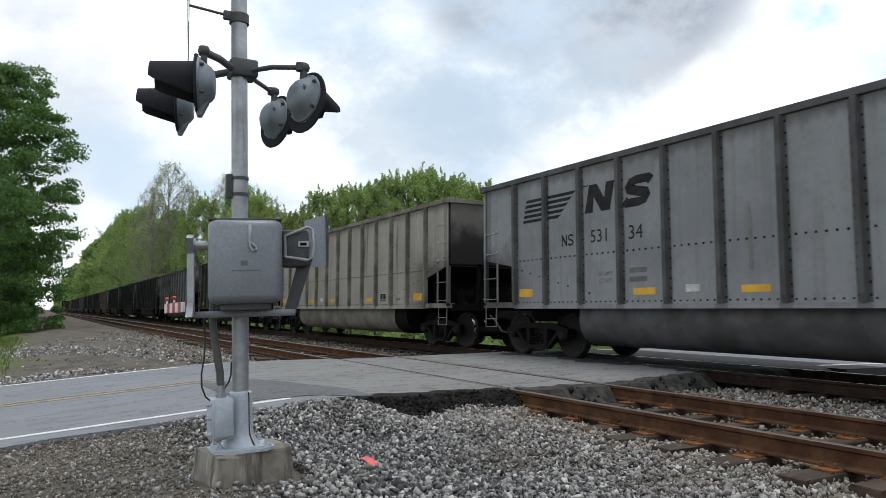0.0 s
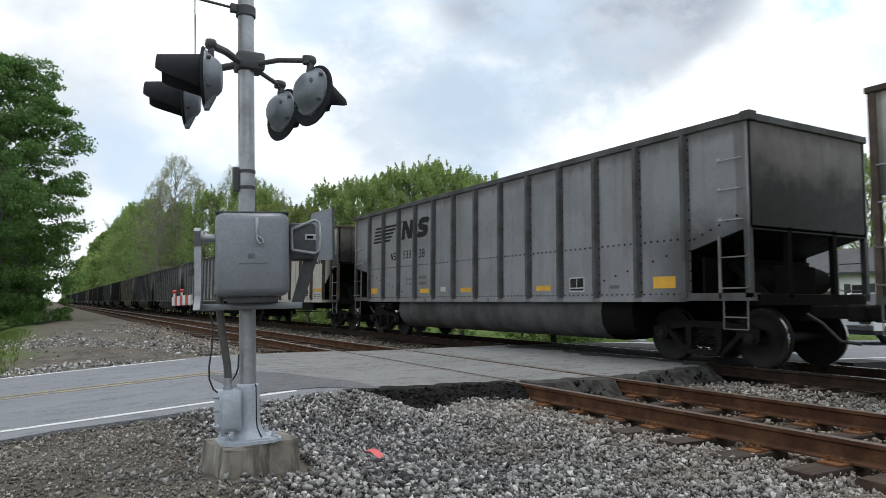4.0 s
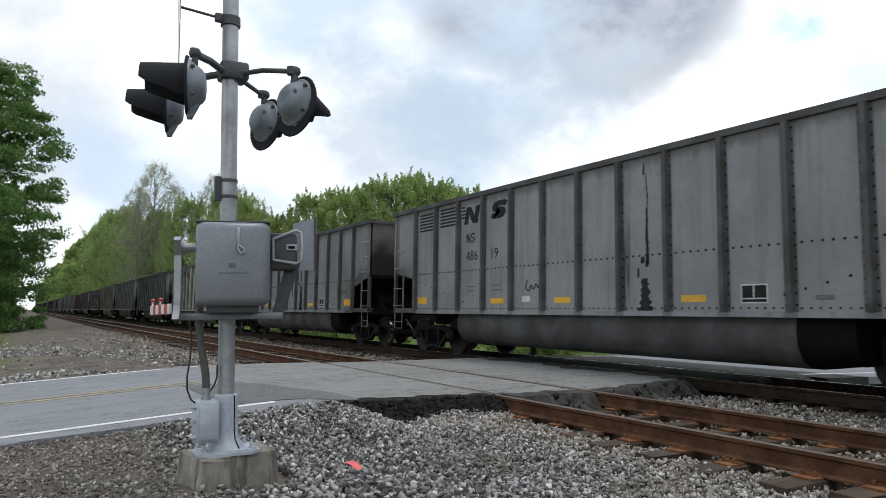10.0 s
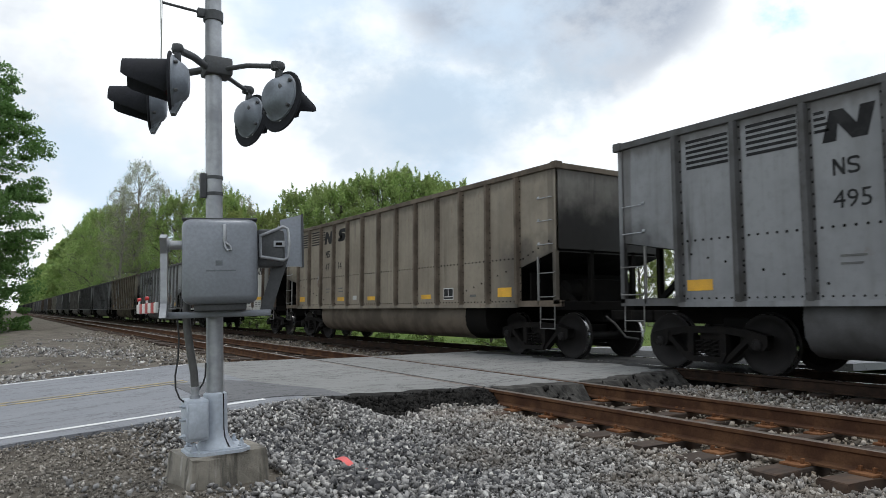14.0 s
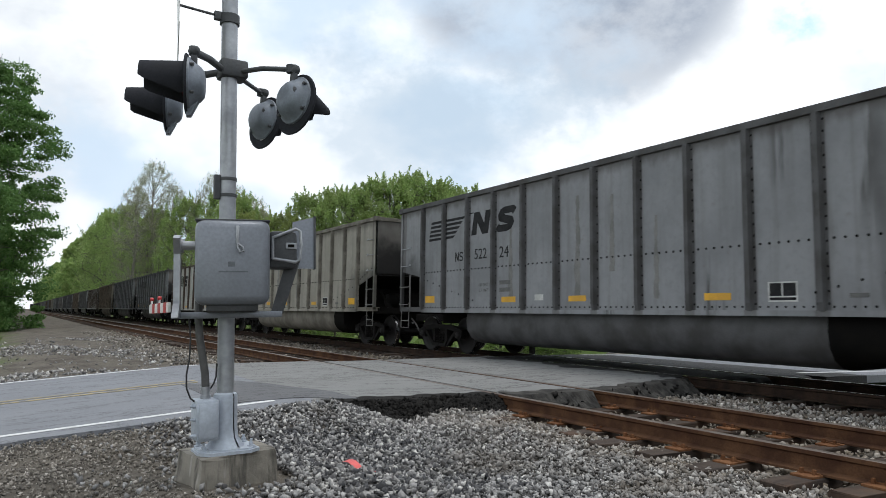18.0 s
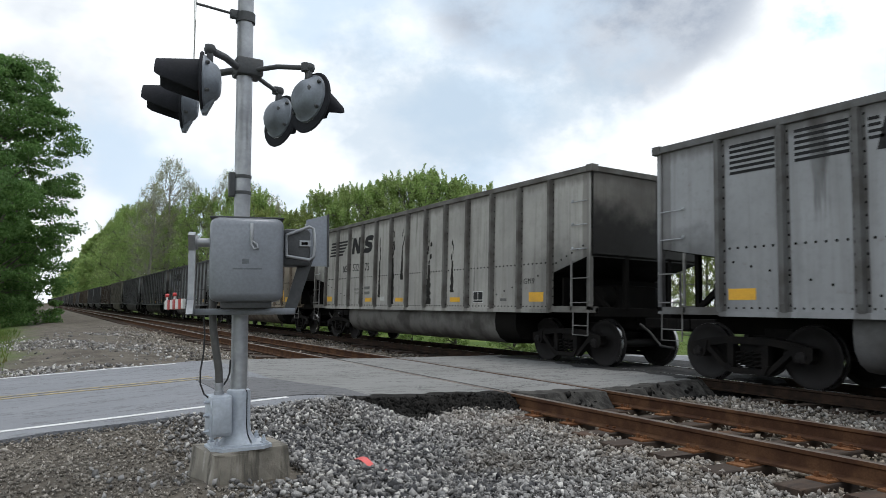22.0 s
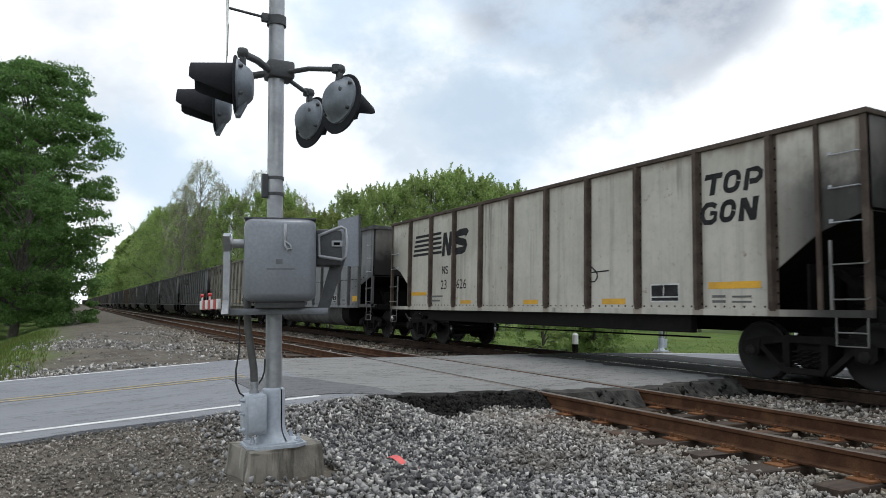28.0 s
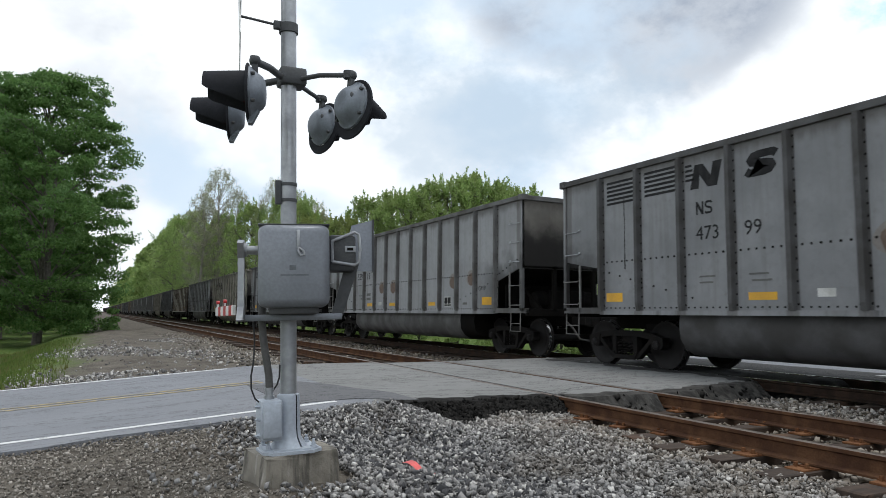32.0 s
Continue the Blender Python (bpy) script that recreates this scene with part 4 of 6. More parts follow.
    bm = tube(B(), [(0.03, -0.395, 1.46), (0.03, -0.402, 1.43), (0.045, -0.402, 1.40), (0.07, -0.402, 1.405), (0.065, -0.402, 1.43), (0.035, -0.40, 1.452)], 0.008, 8)
    part("padlock", bm, M["galv"], gm, "small steel padlock", True)
    part("maker_mark", box(B(), -0.03, 0.015, -0.377, -0.3735, 1.30, 1.335), M["boxmark"], gm)
    part("maker_mark", box(B(), -0.09, 0.10, -0.377, -0.3735, 1.262, 1.272), M["boxmark"], gm)
    part("under_bracket", box(B(), -0.17, 0.17, -0.30, -0.06, 1.0, 1.06, 0.01), M["darkgrey"], gm, "", True)
    part("side_shaft", lathe(B(), [(0.05, -0.36), (0.05, -0.33), (0.032, -0.33), (0.032, -0.23)], "x", 14, (0, -0.16, 1.46)), M["galv"], gm, "", True)
    bm = prism(B(), [(-0.28, 1.50), (-0.20, 1.53), (-0.15, 1.53), (-0.11, 1.49), (-0.11, 1.08), (-0.06, 0.965), (-0.32, 0.965), (-0.20, 1.06), (-0.20, 1.40)], "x", -0.388, -0.345)
    part("gate_side_arm", bm, M["galv"], gm, "galvanised gate side arm")
    for z in (1.36, 1.42, 1.48):
        part("arm_bolt", lathe(B(), [(0.018, -0.392), (0.018, -0.375)], "x", 6, (0, -0.17, z)), M["galv"], gm)
    # slanting arm in dark grey: the shade it stands in is painted on
    bm = prism(B(), [(0.37, 1.36), (0.47, 1.36), (0.345, 0.975), (0.26, 0.975)], "y", -0.11, -0.085)
    part("gate_side_arm", bm, M["darkgrey"], gm, "slanting gate side arm, its shade put into the grey")
    part("cross_bar", box(B(), -0.40, 0.34, -0.16, -0.11, 0.955, 1.0, 0.005), M["boxgrey"], gm, "grey cross bar", True)
    bm = box(B(), 0.24, 0.44, -0.20, -0.02, 1.30, 1.57, 0.03)
    part("switch_casting", bm, M["darkgrey"], gm, "", True)
    bm = B()
    ring = [(0.27, 1.37), (0.43, 1.345), (0.46, 1.365), (0.47, 1.46), (0.46, 1.57), (0.43, 1.585), (0.27, 1.52)]
    tube(bm, [(x, -0.212, z) for x, z in ring + ring[:1]], 0.012, 8)
    part("casting_rim", bm, M["galv"], gm, "", True)
    part("slot", box(B(), 0.36, 0.44, -0.212, -0.196, 1.44, 1.485, 0.004), M["galv"], gm)
    part("slot_hole", box(B(), 0.375, 0.42, -0.216, -0.211, 1.452, 1.472), M["black"], gm)
    bm = prism(B(), [(0.42, 1.655), (0.575, 1.696), (0.575, 1.31), (0.46, 1.31), (0.42, 1.35)], "y", -0.05, -0.028)
    part("counterweight_plate", bm, M["boxgrey"], gm, "flat galvanised counterweight plate")
    part("plate_edge", box(B(), 0.575, 0.588, -0.07, 0.02, 1.305, 1.70), M["darkgrey"], gm)
    # the lowered gate arm that reaches out over the road's edge
    ga = part("gate_arm", box(B(), -0.346, -0.326, 0.30, 1.15, 0.985, 1.06, 0.004), M["whitepaint"], s, "white gate arm with red stripes, lowered")
    for i in range(3):
        y = 0.38 + 0.25 * i
        part("red_stripe", box(B(), -0.348, -0.324, y, y + 0.11, 0.983, 1.062), M["red"], ga, "red stripe")
    for y in (0.72, 1.08):
        bm = lathe(B(), [(0.014, -0.014), (0.017, 0.0), (0.014, 0.014)], "x", 16, (-0.336, y, 1.10))
        part("arm_lamp", bm, M["red"], ga, "small red arm lamp", True)
        part("arm_lamp_cap", box(B(), -0.342, -0.33, y - 0.012, y + 0.012, 1.055, 1.088), M["whitepaint"], ga)
    # four lamps on two cross arms
    bm = box(B(), -0.078, 0.122, -0.09, 0.085, 2.71, 2.845, 0.02)
    clamp = part("arm_clamp", bm, M["darkgrey"], s, "dark cast clamp round the pole", True)
    for x, y, z, t, tag in ((-0.40, -0.5, 2.46, -16, "near-side lamp"), (-0.366, 0.42, 2.56, -16, "far-side lamp"), (0.345, -0.5, 2.455, 197, "near-side lamp"), (0.41, 0.42, 2.56, 197, "far-side lamp")):
        bm = B()
        dx = 0.045 * math.cos(radians(t))
        tube(bm, [(0.03 * (1 if x > 0 else -1), 0, 2.765), (x * 0.5, y * 0.5, 2.765 + 0.25 * (z + 0.225 - 2.765)), (x + dx, y, z + 0.225)], 0.026 if x < 0 else 0.018, 10)
        tube(bm, [(x + dx, y, z + 0.20), (x + dx, y, z + 0.255)], 0.032, 12)
        part("lamp_arm", bm, M["darkgrey"], clamp, "", True)
        lamp(s, x, y, z, t, tag, 0.0 if x < 0 else -7.0)
    bm = box(B(), -0.10, -0.055, -0.02, 0.02, 1.80, 1.98, 0.006)
    part("pole_bracket", bm, M["darkgrey"], s)
    for z in (1.83, 1.95, 3.17):
        part("pole_band", lathe(B(), [(0.061, z - 0.012), (0.064, z - 0.012), (0.064, z + 0.012), (0.061, z + 0.012)], "z", 24), M["darkgrey"], s)
    # crossbuck seen edge-on, on its bracket
    bm = tube(B(), [(-0.05, 0, 3.18), (-0.12, 0, 3.187), (-0.36, 0, 3.205)], 0.010, 8)
    box(bm, -0.115, -0.05, -0.022, 0.022, 3.15, 3.215, 0.008)
    lathe(bm, [(0.059, 3.13), (0.072, 3.13), (0.072, 3.20), (0.059, 3.20)], "z", 20)
    part("sign_bracket", bm, M["darkgrey"], s, "", True)
    for a in (45, -45):
        bm = box(B(), -0.003, 0.003, -0.115, 0.115, -0.61, 0.61, 0.001)
        part("crossbuck_blade", bm, M["whitepaint"], s, "white crossbuck blade", False, pose(-0.365 + (0.004 if a > 0 else -0.004), 0, 3.22, 0, 0, -9.4) @ pose(0, 0, 0, a, 0, 0))
    return s


near_signal = crossing_signal(pose(*BASE, -0.9, -1.55, 0), "silver crossing signal with hooded lamps and gate machine, gate lowered")
far_signal = copy_thing(near_signal, pose(16.0, 15.6, -0.12, 0, 0, 180))
tagged(far_signal, "silver crossing signal beyond the train, partly hidden")


def foundation(m):
    bm = B()
    top = [(-0.21, -0.25), (0.34, -0.08), (0.30, 0.36), (-0.27, 0.20)]
    rows = []
    for z, g in ((0.0, 1.0), (-0.02, 1.02), (-0.12, 1.06), (-0.24, 1.10), (-0.42, 1.14)):
        ring = []
        for i in range(4):
            a, b = top[i], top[(i + 1) % 4]
            for j in range(5):
                t = j / 5
                r = rng.normal(0, 0.006)
                ring.append(bm.verts.new(((a[0] + (b[0] - a[0]) * t) * g + r, (a[1] + (b[1] - a[1]) * t) * g + r, z)))
        rows.append(ring)
    for p, q in zip(rows, rows[1:]):
        for k in range(20):
            bm.faces.new((p[k], p[(k + 1) % 20], q[(k + 1) % 20], q[k]))
    bm.faces.new(rows[0][::-1])
    f = new("concrete_foundation", to_mesh("concrete_foundation", bm, M["concrete"]))
    f.matrix_basis = m
    return tagged(f, "weathered stained concrete foundation under the signal", "foundation")


foundation(pose(*BASE))
foundation(pose(16.0, 15.6, -0.12, 0, 0, 180))
bm = B()
for i, (dx, dz) in enumerate(((0.02, 0.0),)):
    pts = [(0.55 * t + dx * math.sin(3 * t), -0.03 * t + dx, dz + 0.022 * math.sin(7 * t + i)) for t in np.linspace(0, 1, 9)]
    for p, q in zip(pts, pts[1:]):
        w = Vector((0.004, 0.028, 0.008))
        a, b = Vector(p), Vector(q)
        bm.faces.new([bm.verts.new(v) for v in (a - w, a + w, b + w, b - w)])
bmesh.ops.remove_doubles(bm, verts=bm.verts[:], dist=0.001)
bmesh.ops.solidify(bm, geom=bm.faces[:], thickness=0.002)
ribbon = new("ribbon", to_mesh("ribbon", bm, M["tape"]))
ribbon.matrix_basis = pose(2.36, 5.40, float(ground_z(2.36, 5.40)) + 0.075, 0, 0, -89)
tagged(ribbon, "crumpled pink survey ribbon lying on the ballast", "ribbon")

# ---- the coal train ----
PITCH, SPEED, START, CENTRE = 16.736, 18.776, -3.21, 10.56


def side_sheet(bm, pts, x, t=0.02):
    prism(bm, [(-u, z) for u, z in pts], "x", x, x + t)


WHEEL_R = 0.457
bm = lathe(B(), [(0.09, -0.815), (0.16, -0.80), (0.30, -0.775), (0.385, -0.80), (0.42, -0.815), (0.457, -0.81), (0.457, -0.72), (0.485, -0.712), (0.485, -0.685), (0.40, -0.685), (0.36, -0.73), (0.2, -0.745), (0.085, -0.70)], "x", 32)
lathe(bm, [(0.085, 0.70), (0.2, 0.745), (0.36, 0.73), (0.40, 0.685), (0.485, 0.685), (0.485, 0.712), (0.457, 0.72), (0.457, 0.81), (0.42, 0.815), (0.385, 0.80), (0.30, 0.775), (0.16, 0.80), (0.09, 0.815)], "x", 32)
lathe(bm, [(0.075, -1.08), (0.085, -0.7), (0.085, 0.7), (0.075, 1.08)], "x", 12)
plain_faces = set(bm.faces)
for s in (-1, 1):
    lathe(bm, [(0.4575, s * 0.735), (0.459, s * 0.745), (0.459, s * 0.80), (0.4575, s * 0.808)], "x", 40, caps=False)
for f in bm.faces:
    f.material_index = 0 if f in plain_faces else 1
for s in (-1, 1):
    lathe(bm, [(0.085, s * 1.08), (0.085, s * 1.10), (0.06, s * 1.115)], "x", 12)
    for a in (0, 120, 240):
        lathe(bm, [(0.02, s * 1.10), (0.02, s * 1.125)], "x", 6, (0, 0.055 * math.cos(radians(a)), 0.055 * math.sin(radians(a))))
wheelset_mesh = to_mesh("wheelset", bm, M["wheel"], True)
wheelset_mesh.materials.append(M["tread"])


def side_frame_mesh():
    """A cast three-piece truck side frame: arched top, two windows, spring seat, pedestal ends."""
    bm = B()
    x0, x1 = -1.06, -0.93
    prism(bm, [(-1.06, 0.60), (-0.72, 0.68), (-0.35, 0.72), (0.35, 0.72), (0.72, 0.68), (1.06, 0.60), (1.06, 0.50), (0.70, 0.56), (0.35, 0.61), (-0.35, 0.61), (-0.70, 0.56), (-1.06, 0.50)], "x", x0, x1)
    prism(bm, [(-0.38, 0.30), (-0.30, 0.16), (0.30, 0.16), (0.38, 0.30), (0.30, 0.30), (0.26, 0.24), (-0.26, 0.24), (-0.30, 0.30)], "x", x0 - 0.03, x1)
    for s in (-1, 1):
        prism(bm, [(s * 0.82, 0.56), (s * 0.70, 0.57), (s * 0.28, 0.18), (s * 0.36, 0.16)], "x", x0, x1)
        prism(bm, [(s * 0.36, 0.66), (s * 0.24, 0.66), (s * 0.25, 0.22), (s * 0.35, 0.26)], "x", x0, x1)
        prism(bm, [(s * 1.06, 0.60), (s * 0.72, 0.64), (s * 0.76, 0.42), (s * 0.80, 0.38), (s * 1.0, 0.38), (s * 1.06, 0.44)], "x", x0 - 0.02, x1 + 0.02)
    return to_mesh("side_frame", bm, M["iron"])


frame_mesh = side_frame_mesh()
bm = B()
for y in (-0.16, 0.0, 0.16):
    pts = [(-1.0 + 0.055 * math.cos(a), y + 0.055 * math.sin(a), 0.25 + 0.0105 * a) for a in np.linspace(0, 24, 60)]
    tube(bm, pts, 0.014, 5)
spring_mesh = to_mesh("spring_nest", bm, M["iron"])
bm = box(B(), -0.96, 0.96, -0.2, 0.2, 0.28, 0.66, 0.02)
for s in (-1, 1):
    box(bm, -0.7, 0.7, s * 0.48 - 0.05, s * 0.48 + 0.05, 0.28, 0.52, 0.02)
box(bm, -0.25, 0.25, -0.25, 0.25, 0.6, 0.85, 0.02)
bolster_mesh = to_mesh("truck", bm, M["iron"])
mirror = pose(0, 0, 0, 0, 0, 180)


def truck(parent, u):
    t = part("truck", bolster_mesh, None, parent, "sooty cast-iron truck", m=pose(0, -u, 0))
    for mm in (Matrix.Identity(4), mirror):
        part("side_frame", frame_mesh, None, t, m=mm)
        part("spring_nest", spring_mesh, None, t, m=mm)
    for y in (0.89, -0.89):
        w = part("wheelset", wheelset_mesh, None, t, "worn steel wheelset", m=pose(0, y, WHEEL_R + 0.003))
    return t


def ladder_mesh(width, mat, z_top, rungs):
    """Stile, rungs and a stirrup step below; the corner post stands at u = 0."""
    bm = box(B(), -0.03, 0.0, -0.04, 0.0, 1.08, z_top)
    for z in rungs:
        tube(bm, [(-0.035, 0.0, z), (-0.06, 0.01, z - 0.03), (-0.06, width - 0.02, z - 0.03), (-0.035, width, z)], 0.011, 6)
    tube(bm, [(-0.01, width - 0.05, 1.05), (-0.02, width - 0.05, 0.62), (-0.02, 0.03, 0.62), (-0.01, 0.03, 1.05)], 0.013, 6)
    tube(bm, [(-0.02, width - 0.05, 0.80), (-0.02, 0.03, 0.80)], 0.011, 6)
    return to_mesh("ladder", bm, mat)


bm = tube(B(), [(0, 0, 0.03), (-0.05, 0.0, 0.0), (-0.05, 0.42, 0.0), (0, 0.44, 0.0)], 0.010, 6)
box(bm, -0.012, 0.0, -0.025, 0.025, 0.005, 0.055)
grab_mesh = to_mesh("grab_iron", bm, M["galv"])
bm = box(B(), -0.11, 0.11, 0.0, 0.55, 0.78, 0.98, 0.02)
box(bm, -0.15, 0.15, 0.55, 0.84, 0.74, 1.0, 0.05)
coupler_mesh = to_mesh("coupler", bm, M["iron"])
bm = tube(B(), [(0.3, 0.05, 0.85), (0.3, 0.3, 0.7), (0.28, 0.55, 0.45), (0.2, 0.8, 0.42)], 0.025, 8)
hose_mesh = to_mesh("air_hose", bm, M["rubber"])


def rivet_mesh(spots, mat):
    bm = B()
    for u, z, s in spots:
        lathe(bm, [(0.021 * s, 0.0), (0.015 * s, -0.012)], "x", 6, (-1.552, -u, z))
    return to_mesh("rivets", bm, mat)


def rib_mesh(z0, z1, mat, w=0.052, deep=0.085):
    bm2 = B()
    v = lambda y, x, z: bm2.verts.new((x, y, z))
    rows = [[v(-w, 0, z), v(-w * 0.7, -d, z), v(w * 0.7, -d, z), v(w, 0, z)] for z, d in ((z0, deep * 0.6), (z0 + 0.12, deep), (z1 - 0.12, deep), (z1, deep))]
    for p, q in zip(rows, rows[1:]):
        for k in range(3):
            bm2.faces.new((p[k], p[k + 1], q[k + 1], q[k]))
    bm2.faces.new(rows[0]), bm2.faces.new(rows[-1])
    wide = w + 0.045
    bm2.faces.new([v(-wide, -0.004, z0), v(-w, -0.004, z0), v(-w, -0.004, z1), v(-wide, -0.004, z1)])
    bm2.faces.new([v(wide, -0.004, z0), v(w, -0.004, z0), v(w, -0.004, z1), v(wide, -0.004, z1)])
    n_plain = len(bm2.faces)
    z = z0 + 0.1
    while z < z1 - 0.05:
        for s in (-1, 1):
            y, r = s * (w + 0.024), 0.015
            top = v(y, -0.022, z)
            ring = [v(y - r, -0.004, z - r), v(y + r, -0.004, z - r), v(y + r, -0.004, z + r), v(y - r, -0.004, z + r)]
            for k in range(4):
                bm2.faces.new((ring[k], ring[(k + 1) % 4], top))
        z += 0.165
    for k, f in enumerate(bm2.faces):
        f.material_index = 0 if k < n_plain else 1
    me = to_mesh("rib", bm2, mat)
    me.materials.append(M["black"])
    return me


def decal(parent, name, quads, mat, label=""):
    """Painted marks on the side that faces -x: outlines in (u, z)."""
    bm = B()
    for q in quads:
        prism(bm, [(-u, z) for u, z in q], "x", -1.5555, -1.5515)
    return part(name, bm, mat, parent, label)


def rect(u0, u1, z0, z1):
    return [(u0, z0), (u1, z0), (u1, z1), (u0, z1)]


def slant(u0, u1, z0, z1, k=0.25):
    d = k * (z1 - z0)
    return [(u0, z0), (u1, z0), (u1 + d, z1), (u0 + d, z1)]


def stroke(pts, w, tilt=0.0):
    """One outline round a broad painted line through points."""
    left, right = [], []
    for i, (u, z) in enumerate(pts):
        a, b = pts[max(i - 1, 0)], pts[min(i + 1, len(pts) - 1)]
        d = math.hypot(b[0] - a[0], b[1] - a[1])
        nu, nz = -(b[1] - a[1]) / d * w / 2, (b[0] - a[0]) / d * w / 2
        left.append((u + nu + tilt * (z + nz), z + nz))
        right.append((u - nu + tilt * (z - nz), z - nz))
    return left + right[::-1]


def emblem_n(u0, u1, z0, z1, k):
    """A leaning zigzag shape with two upright bars."""
    w, h = u1 - u0, z1 - z0
    pts = ((0, 0), (0.27, 0), (0.31, 0.56), (0.56, 0), (0.84, 0), (1.0, 1), (0.73, 1), (0.66, 0.46), (0.42, 1), (0.16, 1))
    return [[(u0 + w * a, z0 + h * b) for a, b in pts]]


def emblem_s(u0, u1, z0, z1, k, t):
    """A leaning double curve of one broad line."""
    w, h = u1 - u0 - k * (z1 - z0), z1 - z0 - t
    way = ((1.0, 0.86), (0.86, 1.0), (0.3, 1.0), (0.1, 0.93), (0.04, 0.76), (0.12, 0.60), (0.35, 0.53), (0.65, 0.47), (0.88, 0.40), (0.96, 0.24), (0.9, 0.07), (0.7, 0.0), (0.14, 0.0), (0.0, 0.14))
    q = stroke([(w * a, t / 2 + h * b) for a, b in way], t, k)
    return [[(u0 + u, z0 + z) for u, z in q]]


def oval(u0, u1, z0, z1, t, k):
    """A leaning ring of one broad line."""
    cu, cz, a, b = (u0 + u1) / 2, (z0 + z1) / 2, (u1 - u0 - t) / 2, (z1 - z0 - t) / 2
    way = []
    for f in np.linspace(0.02, 2 * math.pi - 0.02, 26):
        c, v = math.cos(f), math.sin(f)
        z = b * math.copysign(abs(v) ** 0.75, v)
        way.append((cu + a * math.copysign(abs(c) ** 0.75, c) + k * z, cz + z))
    return [stroke(way, t)]


LONG, TOPLEN = 15.08, 15.25


def bath_gondola(paint, ribpaint, style):
    """A tub-bottomed coal gondola; its front end at u = 0, its rear at u = LONG (u runs to -y)."""
    L = LONG
    c = thing("coal_gondola", Matrix.Identity(4), "weathered steel coal gondola with rounded tub bottom", "railway wagon", "wagons of the coal train")
    P = M[paint]
    R = M[ribpaint]
    for x in (-1.55, 1.53):
        bm = B()
        side_sheet(bm, [(0, 3.80), (L, 3.80), (L, 2.16), (L - 1.25, 1.82), (L - 1.25, 1.10), (1.3, 1.10), (1.3, 1.92), (0, 2.15)], x)
        part("side_sheet", bm, P, c, "dented weathered side sheet")
    for u0, u1, s in ((0.0, 0.02, 1), (L - 0.02, L, -1)):
        part("end_sheet", box(B(), -1.53, 1.53, -u1, -u0, 2.12, 3.80), M["sooty_end"], c, "sooty end sheet")
        a, b = (0.0, 1.75) if s > 0 else (L, L - 1.75)
        k1, z1 = (1.3, 1.94) if s > 0 else (L - 1.25, 1.84)
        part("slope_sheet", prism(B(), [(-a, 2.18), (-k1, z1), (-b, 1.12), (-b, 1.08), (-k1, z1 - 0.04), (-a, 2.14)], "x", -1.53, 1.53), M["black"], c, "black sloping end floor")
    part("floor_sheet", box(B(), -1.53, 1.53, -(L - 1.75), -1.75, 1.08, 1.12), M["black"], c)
    bm = B()
    for x in (-1.60, 1.46):
        box(bm, x, x + 0.14, -L - 0.04, 0.04, 3.77, 3.885, 0.012)
    for u in (-0.04, L - 0.10):
        box(bm, -1.46, 1.46, -u - 0.14, -u, 3.77, 3.885, 0.012)
    part("top_chord", bm, R, c, "heavy top chord")
    for u in (0.0, L):
        part("corner_cap", box(B(), -1.615, -1.44, -u - 0.09, -u + 0.09, 3.755, 3.903, 0.015), R, c)
    for sx in (-1, 1):
        bm = B()
        box(bm, min(sx * 1.50, sx * 1.585), max(sx * 1.50, sx * 1.585), -L + 1.2, -1.2, 1.03, 1.11)
        part("side_sill", bm, P, c)
        for u in (0.0, L - 1.3):
            part("end_platform", box(B(), min(sx * 1.36, sx * 1.575), max(sx * 1.36, sx * 1.575), -u - 1.3, -u, 1.05, 1.17), R, c)
    bm = box(B(), -1.45, 1.45, -0.18, 0.0, 0.98, 1.16, 0.01)
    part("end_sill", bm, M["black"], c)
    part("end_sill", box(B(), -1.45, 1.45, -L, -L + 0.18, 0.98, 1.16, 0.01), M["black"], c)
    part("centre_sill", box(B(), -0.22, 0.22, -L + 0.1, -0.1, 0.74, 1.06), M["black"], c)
    rib = rib_cache.setdefault(ribpaint, rib_mesh(1.10, 3.77, R))
    for i in range(13):
        u = 1.22 + 1.056 * i
        part("rib", rib, None, c, m=pose(-1.55, -u, 0))
        part("rib", rib, None, c, m=pose(1.55, -u, 0, 0, 0, 180))
    prof = [(-1.40, 1.05), (-1.43, 0.85), (-1.40, 0.62), (-1.28, 0.44), (-1.08, 0.335), (-0.8, 0.30), (-0.35, 0.30), (-0.3, 1.05)]
    for s in (1, -1):
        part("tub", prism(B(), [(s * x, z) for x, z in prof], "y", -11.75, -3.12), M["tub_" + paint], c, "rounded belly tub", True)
        bm = B()
        lo = [bm.verts.new((s * x, -11.75, z)) for x, z in prof]
        hi = [bm.verts.new((s * x, -12.55, max(z, 0.42 + 0.3 * (z - 0.3)))) for x, z in prof]
        bm.faces.new(lo), bm.faces.new(hi)
        for k in range(len(prof)):
            bm.faces.new((lo[k], lo[(k + 1) % len(prof)], hi[(k + 1) % len(prof)], hi[k]))
        part("tub_end", bm, M["black"], c, "black end of the tub", True)
    finish_car(c, L, P, paint, 2.15)
    spots = []
    for i in range(-1, 13):
        a = 1.22 + 1.056 * i if i >= 0 else 0.05
        b = 1.22 + 1.056 * (i + 1) if i < 12 else L - 0.05
        if i >= 0:
            spots += [(a + 0.17 + (b - a - 0.34) * j / 5, 2.06 if i < 12 else 2.04 + 0.06 * j, 1) for j in range(6)]
        spots += [(a + 0.14 + (b - a - 0.28) * j / 6, 1.16, 0.8) for j in range(7)]
